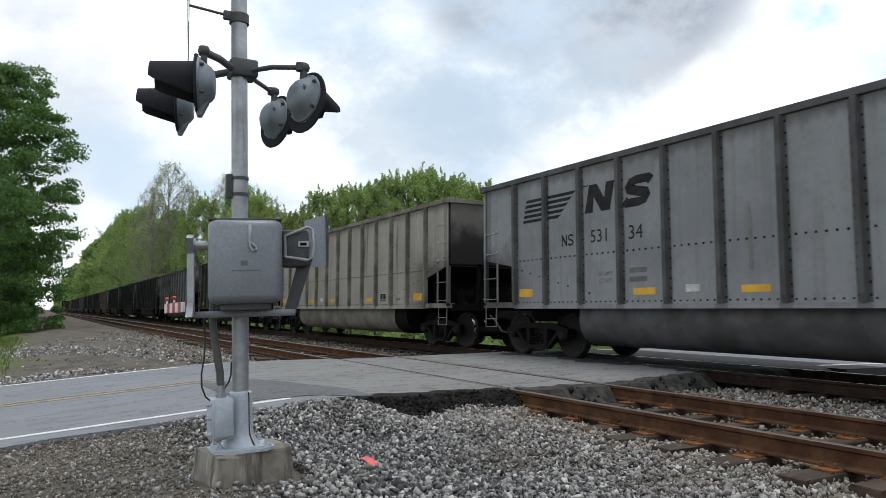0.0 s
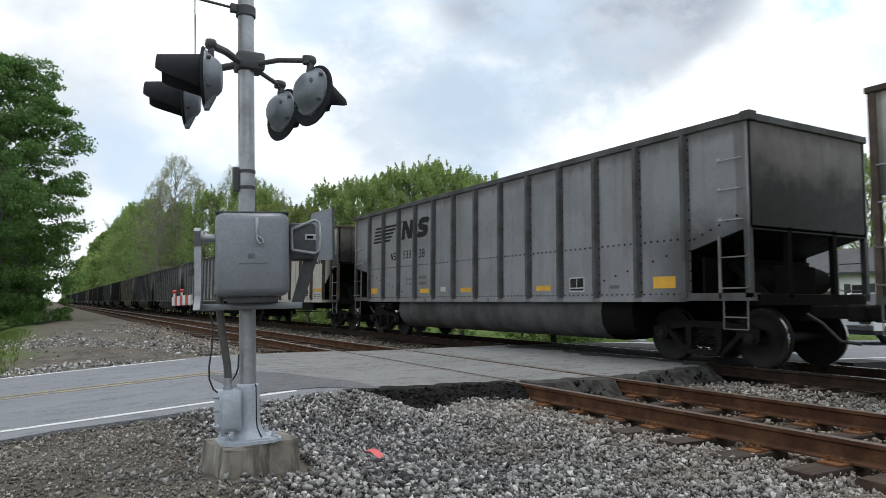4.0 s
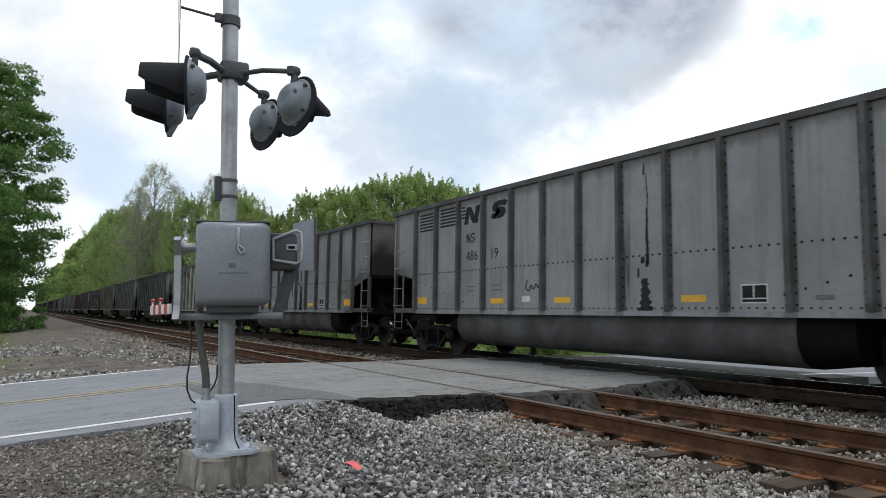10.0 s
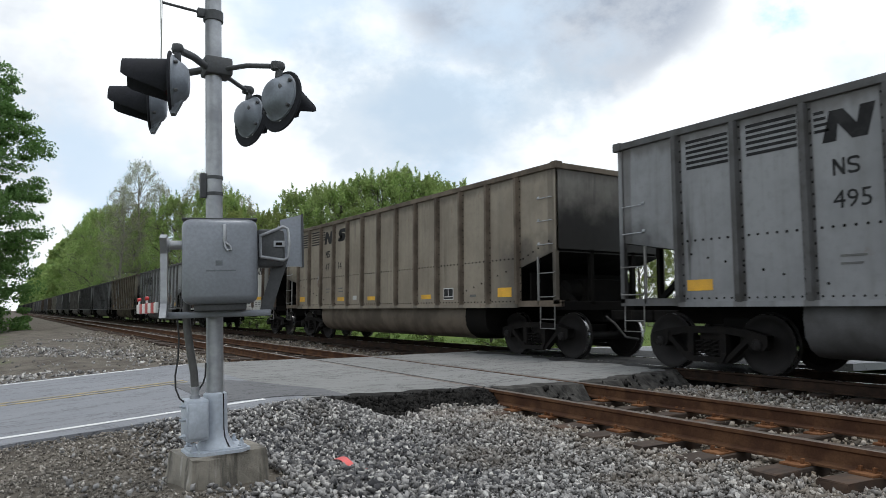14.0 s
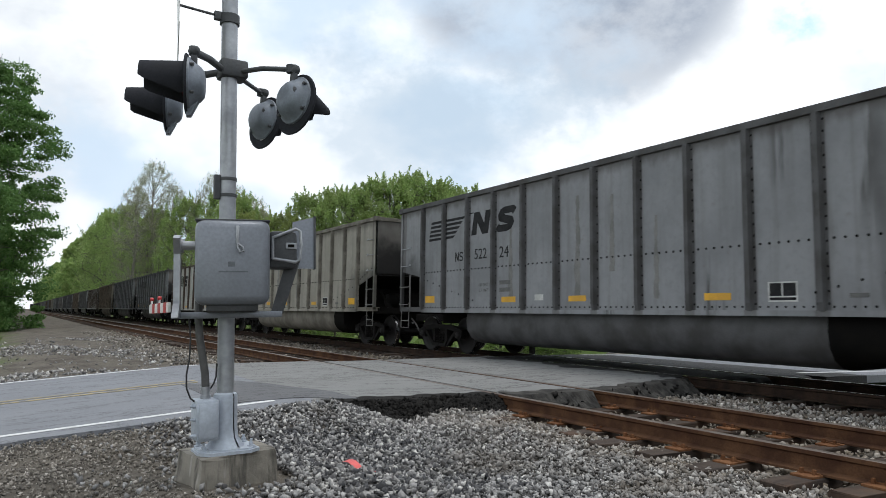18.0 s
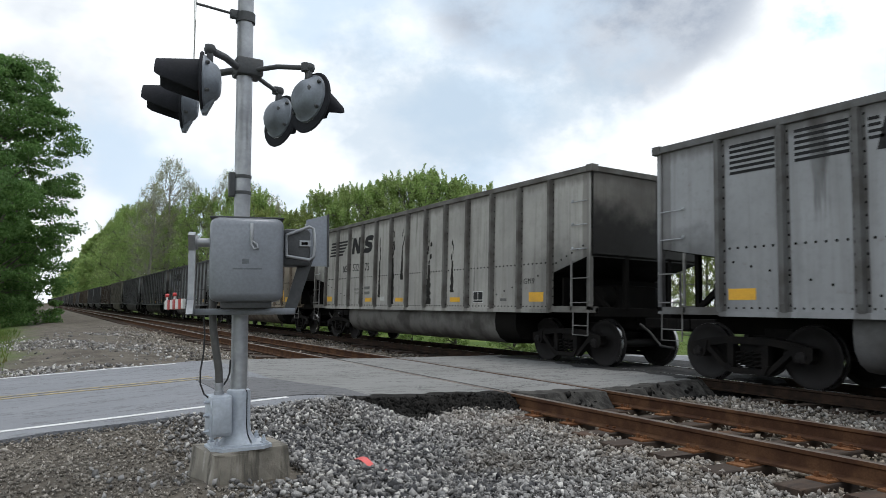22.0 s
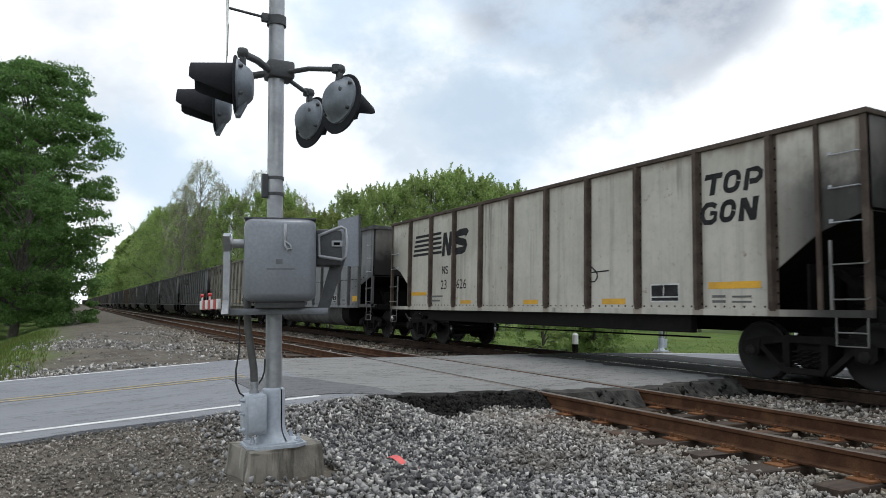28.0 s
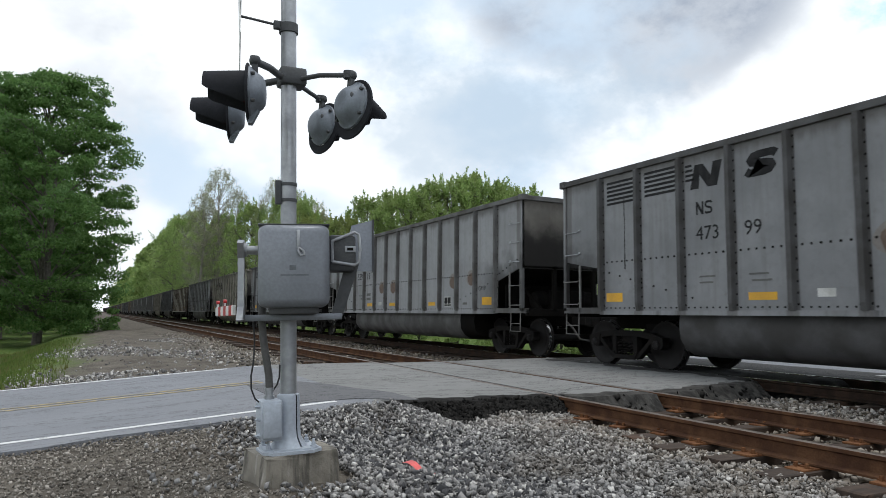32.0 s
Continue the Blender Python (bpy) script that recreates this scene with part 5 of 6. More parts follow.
    spots += [(1.45 + 0.30 * j, 1.85 - 0.075 * j, 1) for j in range(8)] + [(L - 1.6 - 0.30 * j, 1.80 - 0.075 * j, 1) for j in range(8)]
    spots += [(0.05, 1.3 + 0.17 * j, 0.9) for j in range(14)] + [(L - 0.05, 1.3 + 0.17 * j, 0.9) for j in range(14)]
    tagged(part("rivets", rivets_cache.setdefault("bath", rivet_mesh(spots, M["black"])), None, c), kind="stuff")
    for q in (rect(1.36, 1.82, 1.28, 1.45), rect(4.68, 5.18, 1.27, 1.39), rect(6.84, 7.32, 1.27, 1.38), rect(9.93, 10.4, 1.26, 1.37), rect(13.18, 13.66, 1.26, 1.46)):
        decal(c, "reflector", [q], M["yellow"], "yellow reflective strip")
    decal(c, "white_plate", [rect(5.82, 6.09, 1.30, 1.42)], M["whitemark"], "small white plate")
    decal(c, "stencil_frame", [rect(11.0, 11.43, 1.23, 1.25), rect(11.0, 11.43, 1.49, 1.51), rect(11.0, 11.02, 1.25, 1.49), rect(11.41, 11.43, 1.25, 1.49), rect(11.20, 11.22, 1.31, 1.49), rect(11.02, 11.41, 1.29, 1.31)], M["whitemark"], "white-framed data stencil")
    decal(c, "stencil_panel", [rect(11.02, 11.20, 1.31, 1.49), rect(11.22, 11.41, 1.31, 1.49), rect(11.02, 11.41, 1.25, 1.29)], M["mark"], "black data stencil panel")
    decal(c, "small_plate", [rect(12.12, 12.36, 1.275, 1.335)], M["fade"])
    if style == "A":
        for j in range(5):
            z = 3.29 - 0.107 * j
            decal(c, "stripe", [slant(1.62 - 0.028 * j, 2.13, z, z + 0.062, 0.3)], M["mark"])
            decal(c, "stripe", [[(2.33, z), (3.12 - 0.115 * j, z), (3.22 - 0.115 * j, z + 0.062), (2.33, z + 0.062)]], M["mark"])
        decal(c, "stripe", [[(3.22, 3.372), (3.56, 3.372), (3.56, 3.395), (3.22, 3.395)]], M["mark"])
        logo = emblem_n(3.47, 4.27, 2.85, 3.385, 0.18)
        logo2 = emblem_s(4.47, 5.18, 2.83, 3.38, 0.30, 0.155)
    else:
        for j in range(6):
            z = 3.60 - 0.083 * j
            decal(c, "stripe", [rect(1.41, 2.16, z, z + 0.045)], M["mark"])
            decal(c, "stripe", [rect(2.46, 3.22, z + 0.02, z + 0.065)], M["mark"])
            if j < 4:
                decal(c, "stripe", [rect(3.46, 3.60 + 0.02 * j, z - 0.03, z + 0.01)], M["mark"])
        logo = emblem_n(3.56, 4.24, 3.17, 3.58, 0.16)
        logo2 = emblem_s(4.68, 5.27, 3.18, 3.58, 0.25, 0.12)
    decal(c, "emblem", logo, M["mark"], "black slanted emblem shape")
    decal(c, "emblem", logo2, M["mark"], "black slanted emblem shape")
    return c


rib_cache, rivets_cache, ladders = {}, {}, {}


def finish_car(c, L, P, paint, z_corner):
    """What all wagons share: corner posts, ladders, grab irons, trucks, couplers."""
    lad = ladders.setdefault(paint, ladder_mesh(0.5, M["ladder"], 2.05, (1.27, 1.74)))
    for u, s in ((0.0, 1), (L, -1)):
        for sx in (-1, 1):
            bm = box(B(), min(sx * 1.49, sx * 1.575), max(sx * 1.49, sx * 1.575), min(-u, -u - s * 0.09), max(-u, -u - s * 0.09), 1.10, 3.77)
            part("corner_post", bm, P, c)
        rot_near = Matrix.Translation((-1.545, -(u + s * 0.52), 0)) if s > 0 else Matrix.Translation((-1.545, -(u + s * 0.02), 0))
        if s > 0:
            part("ladder", lad, None, c, m=rot_near)
        else:
            part("ladder", lad, None, c, m=Matrix.Translation((-1.545, -(u - 0.52), 0)) @ Matrix.Diagonal((1, -1, 1, 1)))
        part("ladder", lad, None, c, m=Matrix.Translation((1.545, -(u + s * 0.52), 0)) @ Matrix.Diagonal((-1, s, 1, 1)))
        for z in (2.28, 2.75, 3.21)[:2 if s > 0 else 3]:
            part("grab_iron", grab_mesh, None, c, m=Matrix.Translation((-1.552, -(u + s * 0.52), z)) @ Matrix.Diagonal((1, s, 1, 1)))
        for x in (-0.6, 0.6):
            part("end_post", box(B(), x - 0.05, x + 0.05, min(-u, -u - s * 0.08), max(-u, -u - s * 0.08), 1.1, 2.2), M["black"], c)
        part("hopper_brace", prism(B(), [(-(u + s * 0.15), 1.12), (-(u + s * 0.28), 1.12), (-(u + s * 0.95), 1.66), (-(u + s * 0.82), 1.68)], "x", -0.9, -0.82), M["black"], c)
        # draft box: added dark block that deepens the shade between truck and end
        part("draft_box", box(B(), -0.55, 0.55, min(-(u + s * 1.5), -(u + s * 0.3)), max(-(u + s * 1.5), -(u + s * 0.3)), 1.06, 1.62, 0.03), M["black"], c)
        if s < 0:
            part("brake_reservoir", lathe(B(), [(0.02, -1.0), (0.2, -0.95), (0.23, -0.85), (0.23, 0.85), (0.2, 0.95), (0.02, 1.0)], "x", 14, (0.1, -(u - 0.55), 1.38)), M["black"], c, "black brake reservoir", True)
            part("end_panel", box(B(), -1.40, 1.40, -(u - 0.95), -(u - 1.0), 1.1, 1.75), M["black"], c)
        part("coupler", coupler_mesh, None, c, m=Matrix.Translation((0, -u, 0)) @ Matrix.Diagonal((1, s, 1, 1)))
        part("air_hose", hose_mesh, None, c, m=Matrix.Translation((0, -u, 0)) @ Matrix.Diagonal((s, s, 1, 1)))
    for u in (1.30, L - 1.30):
        truck(c, u)


def high_gondola(paint):
    """A flat-sided gondola with a deep straight side beam and broad black-painted ends."""
    L = TOPLEN
    c = thing("coal_gondola", Matrix.Identity(4), "rust-streaked white coal gondola with black slanted ends", "railway wagon", "wagons of the coal train")
    P = M[paint]
    for x in (-1.55, 1.53):
        bm = B()
        side_sheet(bm, [(0, 3.70), (L, 3.70), (L, 2.42), (L - 0.7, 2.17), (L - 1.40, 1.66), (L - 1.40, 1.05), (1.40, 1.05), (1.40, 1.66), (0.7, 2.17), (0, 2.42)], x)
        part("side_sheet", bm, P, c, "rust-streaked white side sheet")
    for u0, u1, s in ((0.0, 0.02, 1), (L - 0.02, L, -1)):
        part("end_sheet", box(B(), -1.53, 1.53, -u1, -u0, 2.40, 3.70), M["sooty_end"], c, "sooty rust-streaked end sheet")
        for x in (-1.0, -0.5, 0.0, 0.5, 1.0):
            part("end_rib", box(B(), x - 0.045, x + 0.045, 0.0 if s > 0 else -L - 0.07, 0.07 if s > 0 else -L, 2.42, 3.68), M["sooty_end"], c)
        a, b = (0.0, 2.2) if s > 0 else (L, L - 2.2)
        k1, k2 = (0.7, 1.4) if s > 0 else (L - 0.7, L - 1.4)
        part("slope_sheet", prism(B(), [(-a, 2.45), (-k1, 2.20), (-k2, 1.69), (-b, 1.12), (-b, 1.08), (-k2, 1.65), (-k1, 2.16), (-a, 2.41)], "x", -1.53, 1.53), M["black"], c, "black sloping end floor")
    part("floor_sheet", box(B(), -1.53, 1.53, -(L - 2.2), -2.2, 1.04, 1.08), M["black"], c)
    bm = B()
    for x in (-1.60, 1.48):
        box(bm, x, x + 0.12, -L - 0.03, 0.03, 3.69, 3.77, 0.012)
    for u in (-0.03, L - 0.09):
        box(bm, -1.48, 1.48, -u - 0.12, -u, 3.69, 3.77, 0.012)
    part("top_chord", bm, M["rustrib"], c, "rusty top chord")
    for sx in (-1, 1):
        part("side_sill", box(B(), min(sx * 1.5, sx * 1.575), max(sx * 1.5, sx * 1.575), -L, 0, 1.0, 1.10), P, c)
        part("side_beam", box(B(), min(sx * 1.25, sx * 1.40), max(sx * 1.25, sx * 1.40), -L + 3.1, -2.35, 0.70, 1.02, 0.02), M["iron"], c, "deep dark side beam")
    for u in (0.0, L - 0.2):
        part("end_sill", box(B(), -1.45, 1.45, -u - 0.2, -u, 0.95, 1.14, 0.01), M["black"], c)
    part("centre_sill", box(B(), -0.22, 0.22, -L + 0.1, -0.1, 0.74, 1.04), M["black"], c)
    rib = rib_cache.setdefault("rust", rib_mesh(1.08, 3.69, M["rustrib"]))
    for i in range(10):
        u = 1.44 + 1.376 * i
        part("rib", rib, None, c, m=pose(-1.55, -u, 0))
        part("rib", rib, None, c, m=pose(1.55, -u, 0, 0, 0, 180))
    finish_car(c, L, M["rustrib"], "rust", 2.42)
    for sx in (-1, 1):
        part("ladder_stile", box(B(), min(sx * 1.555, sx * 1.60), max(sx * 1.555, sx * 1.60), -L + 0.66, -L + 0.72, 1.10, 3.69), M["rustrib"], c, "rusty ladder stile")
    spots = []
    for i in range(9):
        a = 1.44 + 1.376 * i
        spots += [(a + 0.15 + 1.08 * j / 6, 1.14, 0.9) for j in range(7)]
    tagged(part("rivets", rivets_cache.setdefault("top", rivet_mesh(spots, M["rustrib"])), None, c), kind="stuff")
    for q in (rect(1.55, 2.55, 1.42, 1.52), rect(4.55, 5.1, 1.18, 1.27), rect(7.45, 8.0, 1.17, 1.27), rect(10.1, 10.75, 1.17, 1.28), rect(12.65, 13.62, 1.42, 1.53)):
        decal(c, "reflector", [q], M["yellow"], "yellow reflective strip")
    part("brake_rod", tube(B(), [(-1.0, -2.6, 0.62), (-1.0, -7.0, 0.60), (-1.0, -12.2, 0.62)], 0.016, 6), M["black"], c)
    decal(c, "stencil_frame", [rect(11.38, 12.04, 1.21, 1.235), rect(11.38, 12.04, 1.505, 1.53), rect(11.38, 11.405, 1.235, 1.505), rect(12.015, 12.04, 1.235, 1.505), rect(11.68, 11.70, 1.31, 1.505), rect(11.405, 12.015, 1.29, 1.31)], M["whitemark"], "white-framed data stencil")
    decal(c, "stencil_panel", [rect(11.405, 11.68, 1.31, 1.505), rect(11.70, 12.015, 1.31, 1.505), rect(11.405, 12.015, 1.235, 1.29)], M["mark"], "black data stencil panel")
    for j in range(5):
        z = 3.13 - 0.135 * j
        decal(c, "stripe", [rect(1.78 - 0.04 * j, 2.72, z, z + 0.075)], M["mark"])
        decal(c, "stripe", [rect(2.92, 3.40 + 0.01 * j, z, z + 0.075)], M["mark"])
    decal(c, "emblem", emblem_n(3.45, 4.06, 2.50, 3.16, 0.28), M["mark"], "black slanted emblem shape")
    decal(c, "emblem", emblem_s(4.14, 4.90, 2.50, 3.18, 0.22, 0.19), M["mark"], "black slanted emblem shape")
    t = 0.085
    letters = [[[(12.70, 2.94), (12.80, 2.94), (12.85, 3.20), (12.95, 3.20), (12.97, 3.29), (12.63, 3.29), (12.61, 3.20), (12.75, 3.20)]], oval(12.98, 13.30, 2.93, 3.29, t, 0.2),
               [stroke([(13.38, 2.93), (13.44, 3.24), (13.60, 3.24), (13.66, 3.19), (13.65, 3.11), (13.58, 3.06), (13.46, 3.06)], t)],
               [stroke([(12.83, 2.75), (12.76, 2.79), (12.65, 2.79), (12.57, 2.72), (12.55, 2.60), (12.60, 2.51), (12.73, 2.50), (12.80, 2.54), (12.82, 2.64), (12.71, 2.65)], t)],
               oval(12.90, 13.20, 2.47, 2.83, t, 0.2), emblem_n(13.24, 13.62, 2.46, 2.82, 0.2)]
    for shape in letters:
        decal(c, "emblem", shape, M["mark"], "black slanted product emblem")
    decal(c, "fine_print", [rect(12.72, 12.98, 1.28 - 0.08 * j, 1.32 - 0.08 * j) for j in range(2)] + [rect(13.1, 13.45, 1.28 - 0.08 * j, 1.31 - 0.08 * j) for j in range(2)], M["fade"])
    return c


letter_cache = {}


def lettering(c, text, u, z, size, mat, x=-1.5525):
    """Words or numbers stencilled on the side, with the built-in font."""
    if text not in letter_cache:
        cu = bpy.data.curves.new("letters", "FONT")
        cu.body, cu.size, cu.extrude, cu.resolution_u = text, 1.0, 0.002, 2
        ob = new("letters", cu)
        bpy.context.view_layer.update()
        me = bpy.data.meshes.new_from_object(ob.evaluated_get(bpy.context.evaluated_depsgraph_get()))
        bpy.data.objects.remove(ob), bpy.data.curves.remove(cu)
        me.materials.clear()
        letter_cache[text] = me
    me = letter_cache[text].copy()
    me.materials.append(mat)
    m = Matrix(((0, 0, -1, x), (-1, 0, 0, -u), (0, 1, 0, z), (0, 0, 0, 1)))
    return part("lettering", me, None, c, m=m @ Matrix.Diagonal((size, size, 1, 1)))


def initials(c, u, z, h):
    """The owner's two small marks, as strokes of the same shapes as the large emblem."""
    t = 0.16 * h
    way = ((0, 0), (0.2, 0), (0.2, 0.66), (0.78, 0), (1, 0), (1, 1), (0.8, 1), (0.8, 0.34), (0.22, 1), (0, 1))
    decal(c, "initial", [[(u + 0.7 * h * p, z + h * q) for p, q in way]], M["mark"])
    decal(c, "initial", emblem_s(u + 0.88 * h, u + 1.5 * h, z, z + h, 0.0, t), M["mark"])


def drip(c, u, z0, z1, w, broken=True):
    """A run of coal dirt: a ragged blunt streak and broken dashes that thin out above it."""
    n = 18
    left, right = [], []
    top = z0 + (0.62 if broken else 1.0) * (z1 - z0)
    for i in range(n + 1):
        t = i / n
        g = w * (1.0 - 0.55 * t)
        left.append((u - g * (0.45 + 0.6 * rng.random()), z0 + (top - z0) * t))
        right.append((u + g * (0.45 + 0.6 * rng.random()), z0 + (top - z0) * t))
    shapes = [left + right[::-1]]
    z = top + 0.03
    while broken and z < z1:
        h = 0.04 + 0.14 * rng.random()
        a, b = u + w * 0.5 * rng.normal(), max(0.008, w * (0.12 + 0.25 * rng.random()))
        shapes.append([(a - b, z), (a - 0.3 * b, z - 0.02), (a + b, z + 0.01), (a + 0.8 * b, z + h), (a + 0.1 * b, z + h + 0.03), (a - 0.9 * b, z + 0.8 * h)])
        z += h * 0.8 + 0.05 * rng.random() + 0.02
    o = decal(c, "dirt_run", shapes, M["drip"], "black run of coal dirt")
    o.location.x = 0.0012
    return o


def burn_spot(c, u, z, r):
    o = decal(c, "scorched_ring", [[(u + 1.32 * r * (1 + 0.10 * math.sin(2 * a + u)) * math.cos(a), z + 0.05 + 1.05 * r * math.sin(a)) for a in np.linspace(0, 6.1, 22)]], M["rustring"])
    o.location.x = 0.0022
    o = decal(c, "rust_spot", [[(u + r * (1 + 0.12 * math.sin(3 * a + u)) * math.cos(a), z + 0.85 * r * math.sin(a)) for a in np.linspace(0, 6.1, 18)]], M["rustspot"], "round brown rust burn")
    o.location.x = 0.0012
    return o


def scribble(c, pts, mat="mark"):
    """A sprayed line through the points, rounded by cutting its corners."""
    for _ in range(2):
        q = [pts[0]]
        for (a, b), (d, e) in zip(pts, pts[1:]):
            q += [(0.75 * a + 0.25 * d, 0.75 * b + 0.25 * e), (0.25 * a + 0.75 * d, 0.25 * b + 0.75 * e)]
        pts = q + [pts[-1]]
    return part("scrawl", tube(B(), [(-1.553, -u, z) for u, z in pts], 0.014, 5), M[mat], c, "sprayed scrawl line")


def wash(c, u, z0, z1, w):
    o = drip(c, u, z0, z1, w, False)
    o.data.materials.clear()
    o.data.materials.append(M["wash"])
    o.name = "dirt_wash"
    return tagged(o, "grey wash of dirt")


MAKERS = {}


def template(kind, paint):
    key = (kind, paint)
    if key not in MAKERS:
        rib = {"white": "rustrib", "whitedirty": "rustrib"}.get(paint, "rib_" + paint)
        MAKERS[key] = high_gondola(paint) if kind == "T" else bath_gondola(paint, rib, kind)
        MAKERS[key].location = (0, -4000, 0)
    return MAKERS[key]


# style, paint, number in two halves; cars are counted from the first that follows the crossing at the start
CARS = {
    -2: ("A", "beige", "", ""), -1: ("A", "grey", "531", "34"), 0: ("A", "light", "526", "78"), 1: ("A", "light", "510", "85"), 2: ("T", "white", "41", "438"),
    3: ("A", "grey", "533", "38"), 4: ("T", "whitedirty", "", ""), 5: ("C", "beige", "49", "27"), 6: ("A", "light", "512", "4"),
    7: ("A", "slate", "532", "11"), 8: ("C", "streaked", "4", "11"), 9: ("A", "slate", "526", "48"), 10: ("C", "grey", "486", "19"),
    11: ("C", "brown", "47", "63"), 12: ("A", "light", "517", "91"), 13: ("T", "whitedirty", "23", "643"), 14: ("C", "brown", "47", "14"),
    15: ("C", "grey", "495", ""), 16: ("A", "grey", "", ""), 17: ("T", "whitedirty", "", ""), 18: ("C", "beige", "502", "93"), 19: ("A", "grey", "522", "24"),
    20: ("C", "slate", "480", "22"), 21: ("A", "grey", "521", "9"), 22: ("C", "brown", "501", "20"), 23: ("A", "streaked", "532", "75"),
    24: ("C", "light", "", ""), 25: ("A", "light", "532", "27"), 26: ("C", "light", "477", "77"), 27: ("A", "light", "514", "12"),
    28: ("C", "beige", "", ""), 29: ("A", "grey", "", ""), 30: ("T", "white", "23", "626"), 31: ("C", "light", "480", "44"),
    32: ("A", "beige", "504", "17"), 33: ("C", "grey", "486", "26"), 34: ("A", "light", "529", "19"), 35: ("C", "grey", "473", "99"), 36: ("A", "grey", "", "")}
TONE = {"grey": "weathered grey", "slate": "dark weathered grey", "light": "pale grey", "streaked": "dirt-streaked pale grey", "beige": "dusty beige", "brown": "dust-brown", "white": "rust-stained white", "whitedirty": "coal-streaked white", "dark": "soot-dark"}
FIRST = -20
# runs of coal dirt (u, foot, head, half width) and rust burns (u, height, radius) on single wagons
DRIPS = {
    -1: ((10.4, 1.9, 2.4, 0.04),), 0: ((8.25, 1.2, 3.6, 0.05), (7.65, 1.6, 3.6, 0.03), (8.7, 2.1, 3.6, 0.03), (7.04, 1.43, 2.1, 0.03)), 8: ((8.02, 1.2, 3.25, 0.09), (1.57, 1.3, 3.45, 0.04), (1.97, 1.27, 3.44, 0.05), (2.87, 1.26, 3.4, 0.04), (3.58, 1.1, 3.2, 0.08), (5.32, 2.4, 3.2, 0.03), (5.99, 2.5, 3.25, 0.03)),
    9: ((9.08, 1.1, 2.6, 0.17), (9.2, 1.3, 2.2, 0.08), (8.14, 1.6, 3.7, 0.04), (8.77, 2.1, 3.6, 0.035), (6.76, 2.9, 3.5, 0.04)),
    10: ((9.18, 1.12, 2.0, 0.18), (9.24, 1.9, 3.5, 0.05), (7.49, 2.0, 3.0, 0.03)), 12: ((8.22, 1.84, 2.9, 0.04), (8.79, 1.15, 2.7, 0.06), (7.71, 1.6, 3.2, 0.03), (11.37, 1.3, 2.57, 0.03)),
    13: ((9.25, 1.4, 2.9, 0.13), (8.75, 2.1, 2.8, 0.04), (9.2, 3.18, 3.6, 0.03), (11.59, 1.46, 3.14, 0.014), (10.2, 1.9, 3.3, 0.02)),
    17: ((2.2, 1.2, 3.2, 0.18), (4.0, 1.2, 2.9, 0.14), (6.8, 1.2, 3.3, 0.16), (8.3, 1.3, 2.8, 0.12), (9.6, 1.2, 2.4, 0.10), (11.4, 1.4, 3.0, 0.08)), 4: ((3.3, 1.2, 2.6, 0.1), (7.0, 1.2, 2.8, 0.12), (9.9, 1.3, 2.5, 0.1)),
    18: ((8.70, 1.65, 3.6, 0.05), (8.56, 1.17, 1.75, 0.16)), 20: ((9.72, 1.12, 2.35, 0.24), (9.95, 1.15, 2.0, 0.10), (9.5, 2.4, 3.4, 0.03), (5.2, 1.3, 1.9, 0.03)),
    22: ((8.03, 2.1, 3.0, 0.07), (9.12, 1.12, 2.0, 0.12), (9.1, 2.7, 3.4, 0.03), (8.89, 1.12, 1.8, 0.05)), 23: ((5.7, 1.4, 3.2, 0.10), (6.6, 1.2, 3.4, 0.16), (7.2, 1.9, 3.3, 0.10), (8.8, 1.2, 2.9, 0.16), (10.0, 1.5, 2.8, 0.10)),
    33: ((7.7, 1.5, 3.3, 0.06), (8.1, 1.9, 3.4, 0.05), (5.5, 1.8, 2.6, 0.03)), 35: ((2.2, 2.0, 3.2, 0.03), (1.9, 1.9, 3.1, 0.02), (7.3, 1.2, 2.2, 0.07)), 5: ((9.6, 2.2, 3.0, 0.05),), 6: ((8.8, 1.3, 2.6, 0.06),), 32: ((8.4, 2.0, 2.4, 0.03),)}
WASHES = {-1: ((7.54, 2.2, 3.4, 0.05), (7.02, 1.6, 2.6, 0.05)), 7: ((5.95, 1.95, 3.36, 0.06), (6.29, 1.8, 3.2, 0.07), (6.1, 1.8, 2.9, 0.05)), 18: ((8.36, 1.5, 3.2, 0.10), (6.09, 1.8, 3.3, 0.12)),
          19: ((5.0, 1.3, 2.9, 0.10), (7.1, 1.3, 3.3, 0.12), (8.0, 1.8, 3.2, 0.08), (9.0, 1.3, 2.7, 0.07)), 27: ((9.3, 1.5, 2.5, 0.05), (9.6, 1.9, 2.6, 0.04))}
BURNS = {12: ((11.0, 1.7, 0.3), (11.9, 1.68, 0.3)), 35: ((6.95, 2.0, 0.24),), 34: ((6.1, 1.88, 0.2), (7.15, 1.88, 0.22), (11.55, 1.9, 0.2), (12.6, 1.95, 0.2)), 1: ((8.4, 1.8, 0.14),), 14: ((3.2, 1.9, 0.2),)}
CODES = {34: "G119", 12: "G118", 15: "G117", 26: "G117", 9: "G118", 23: "G119"}
train = []
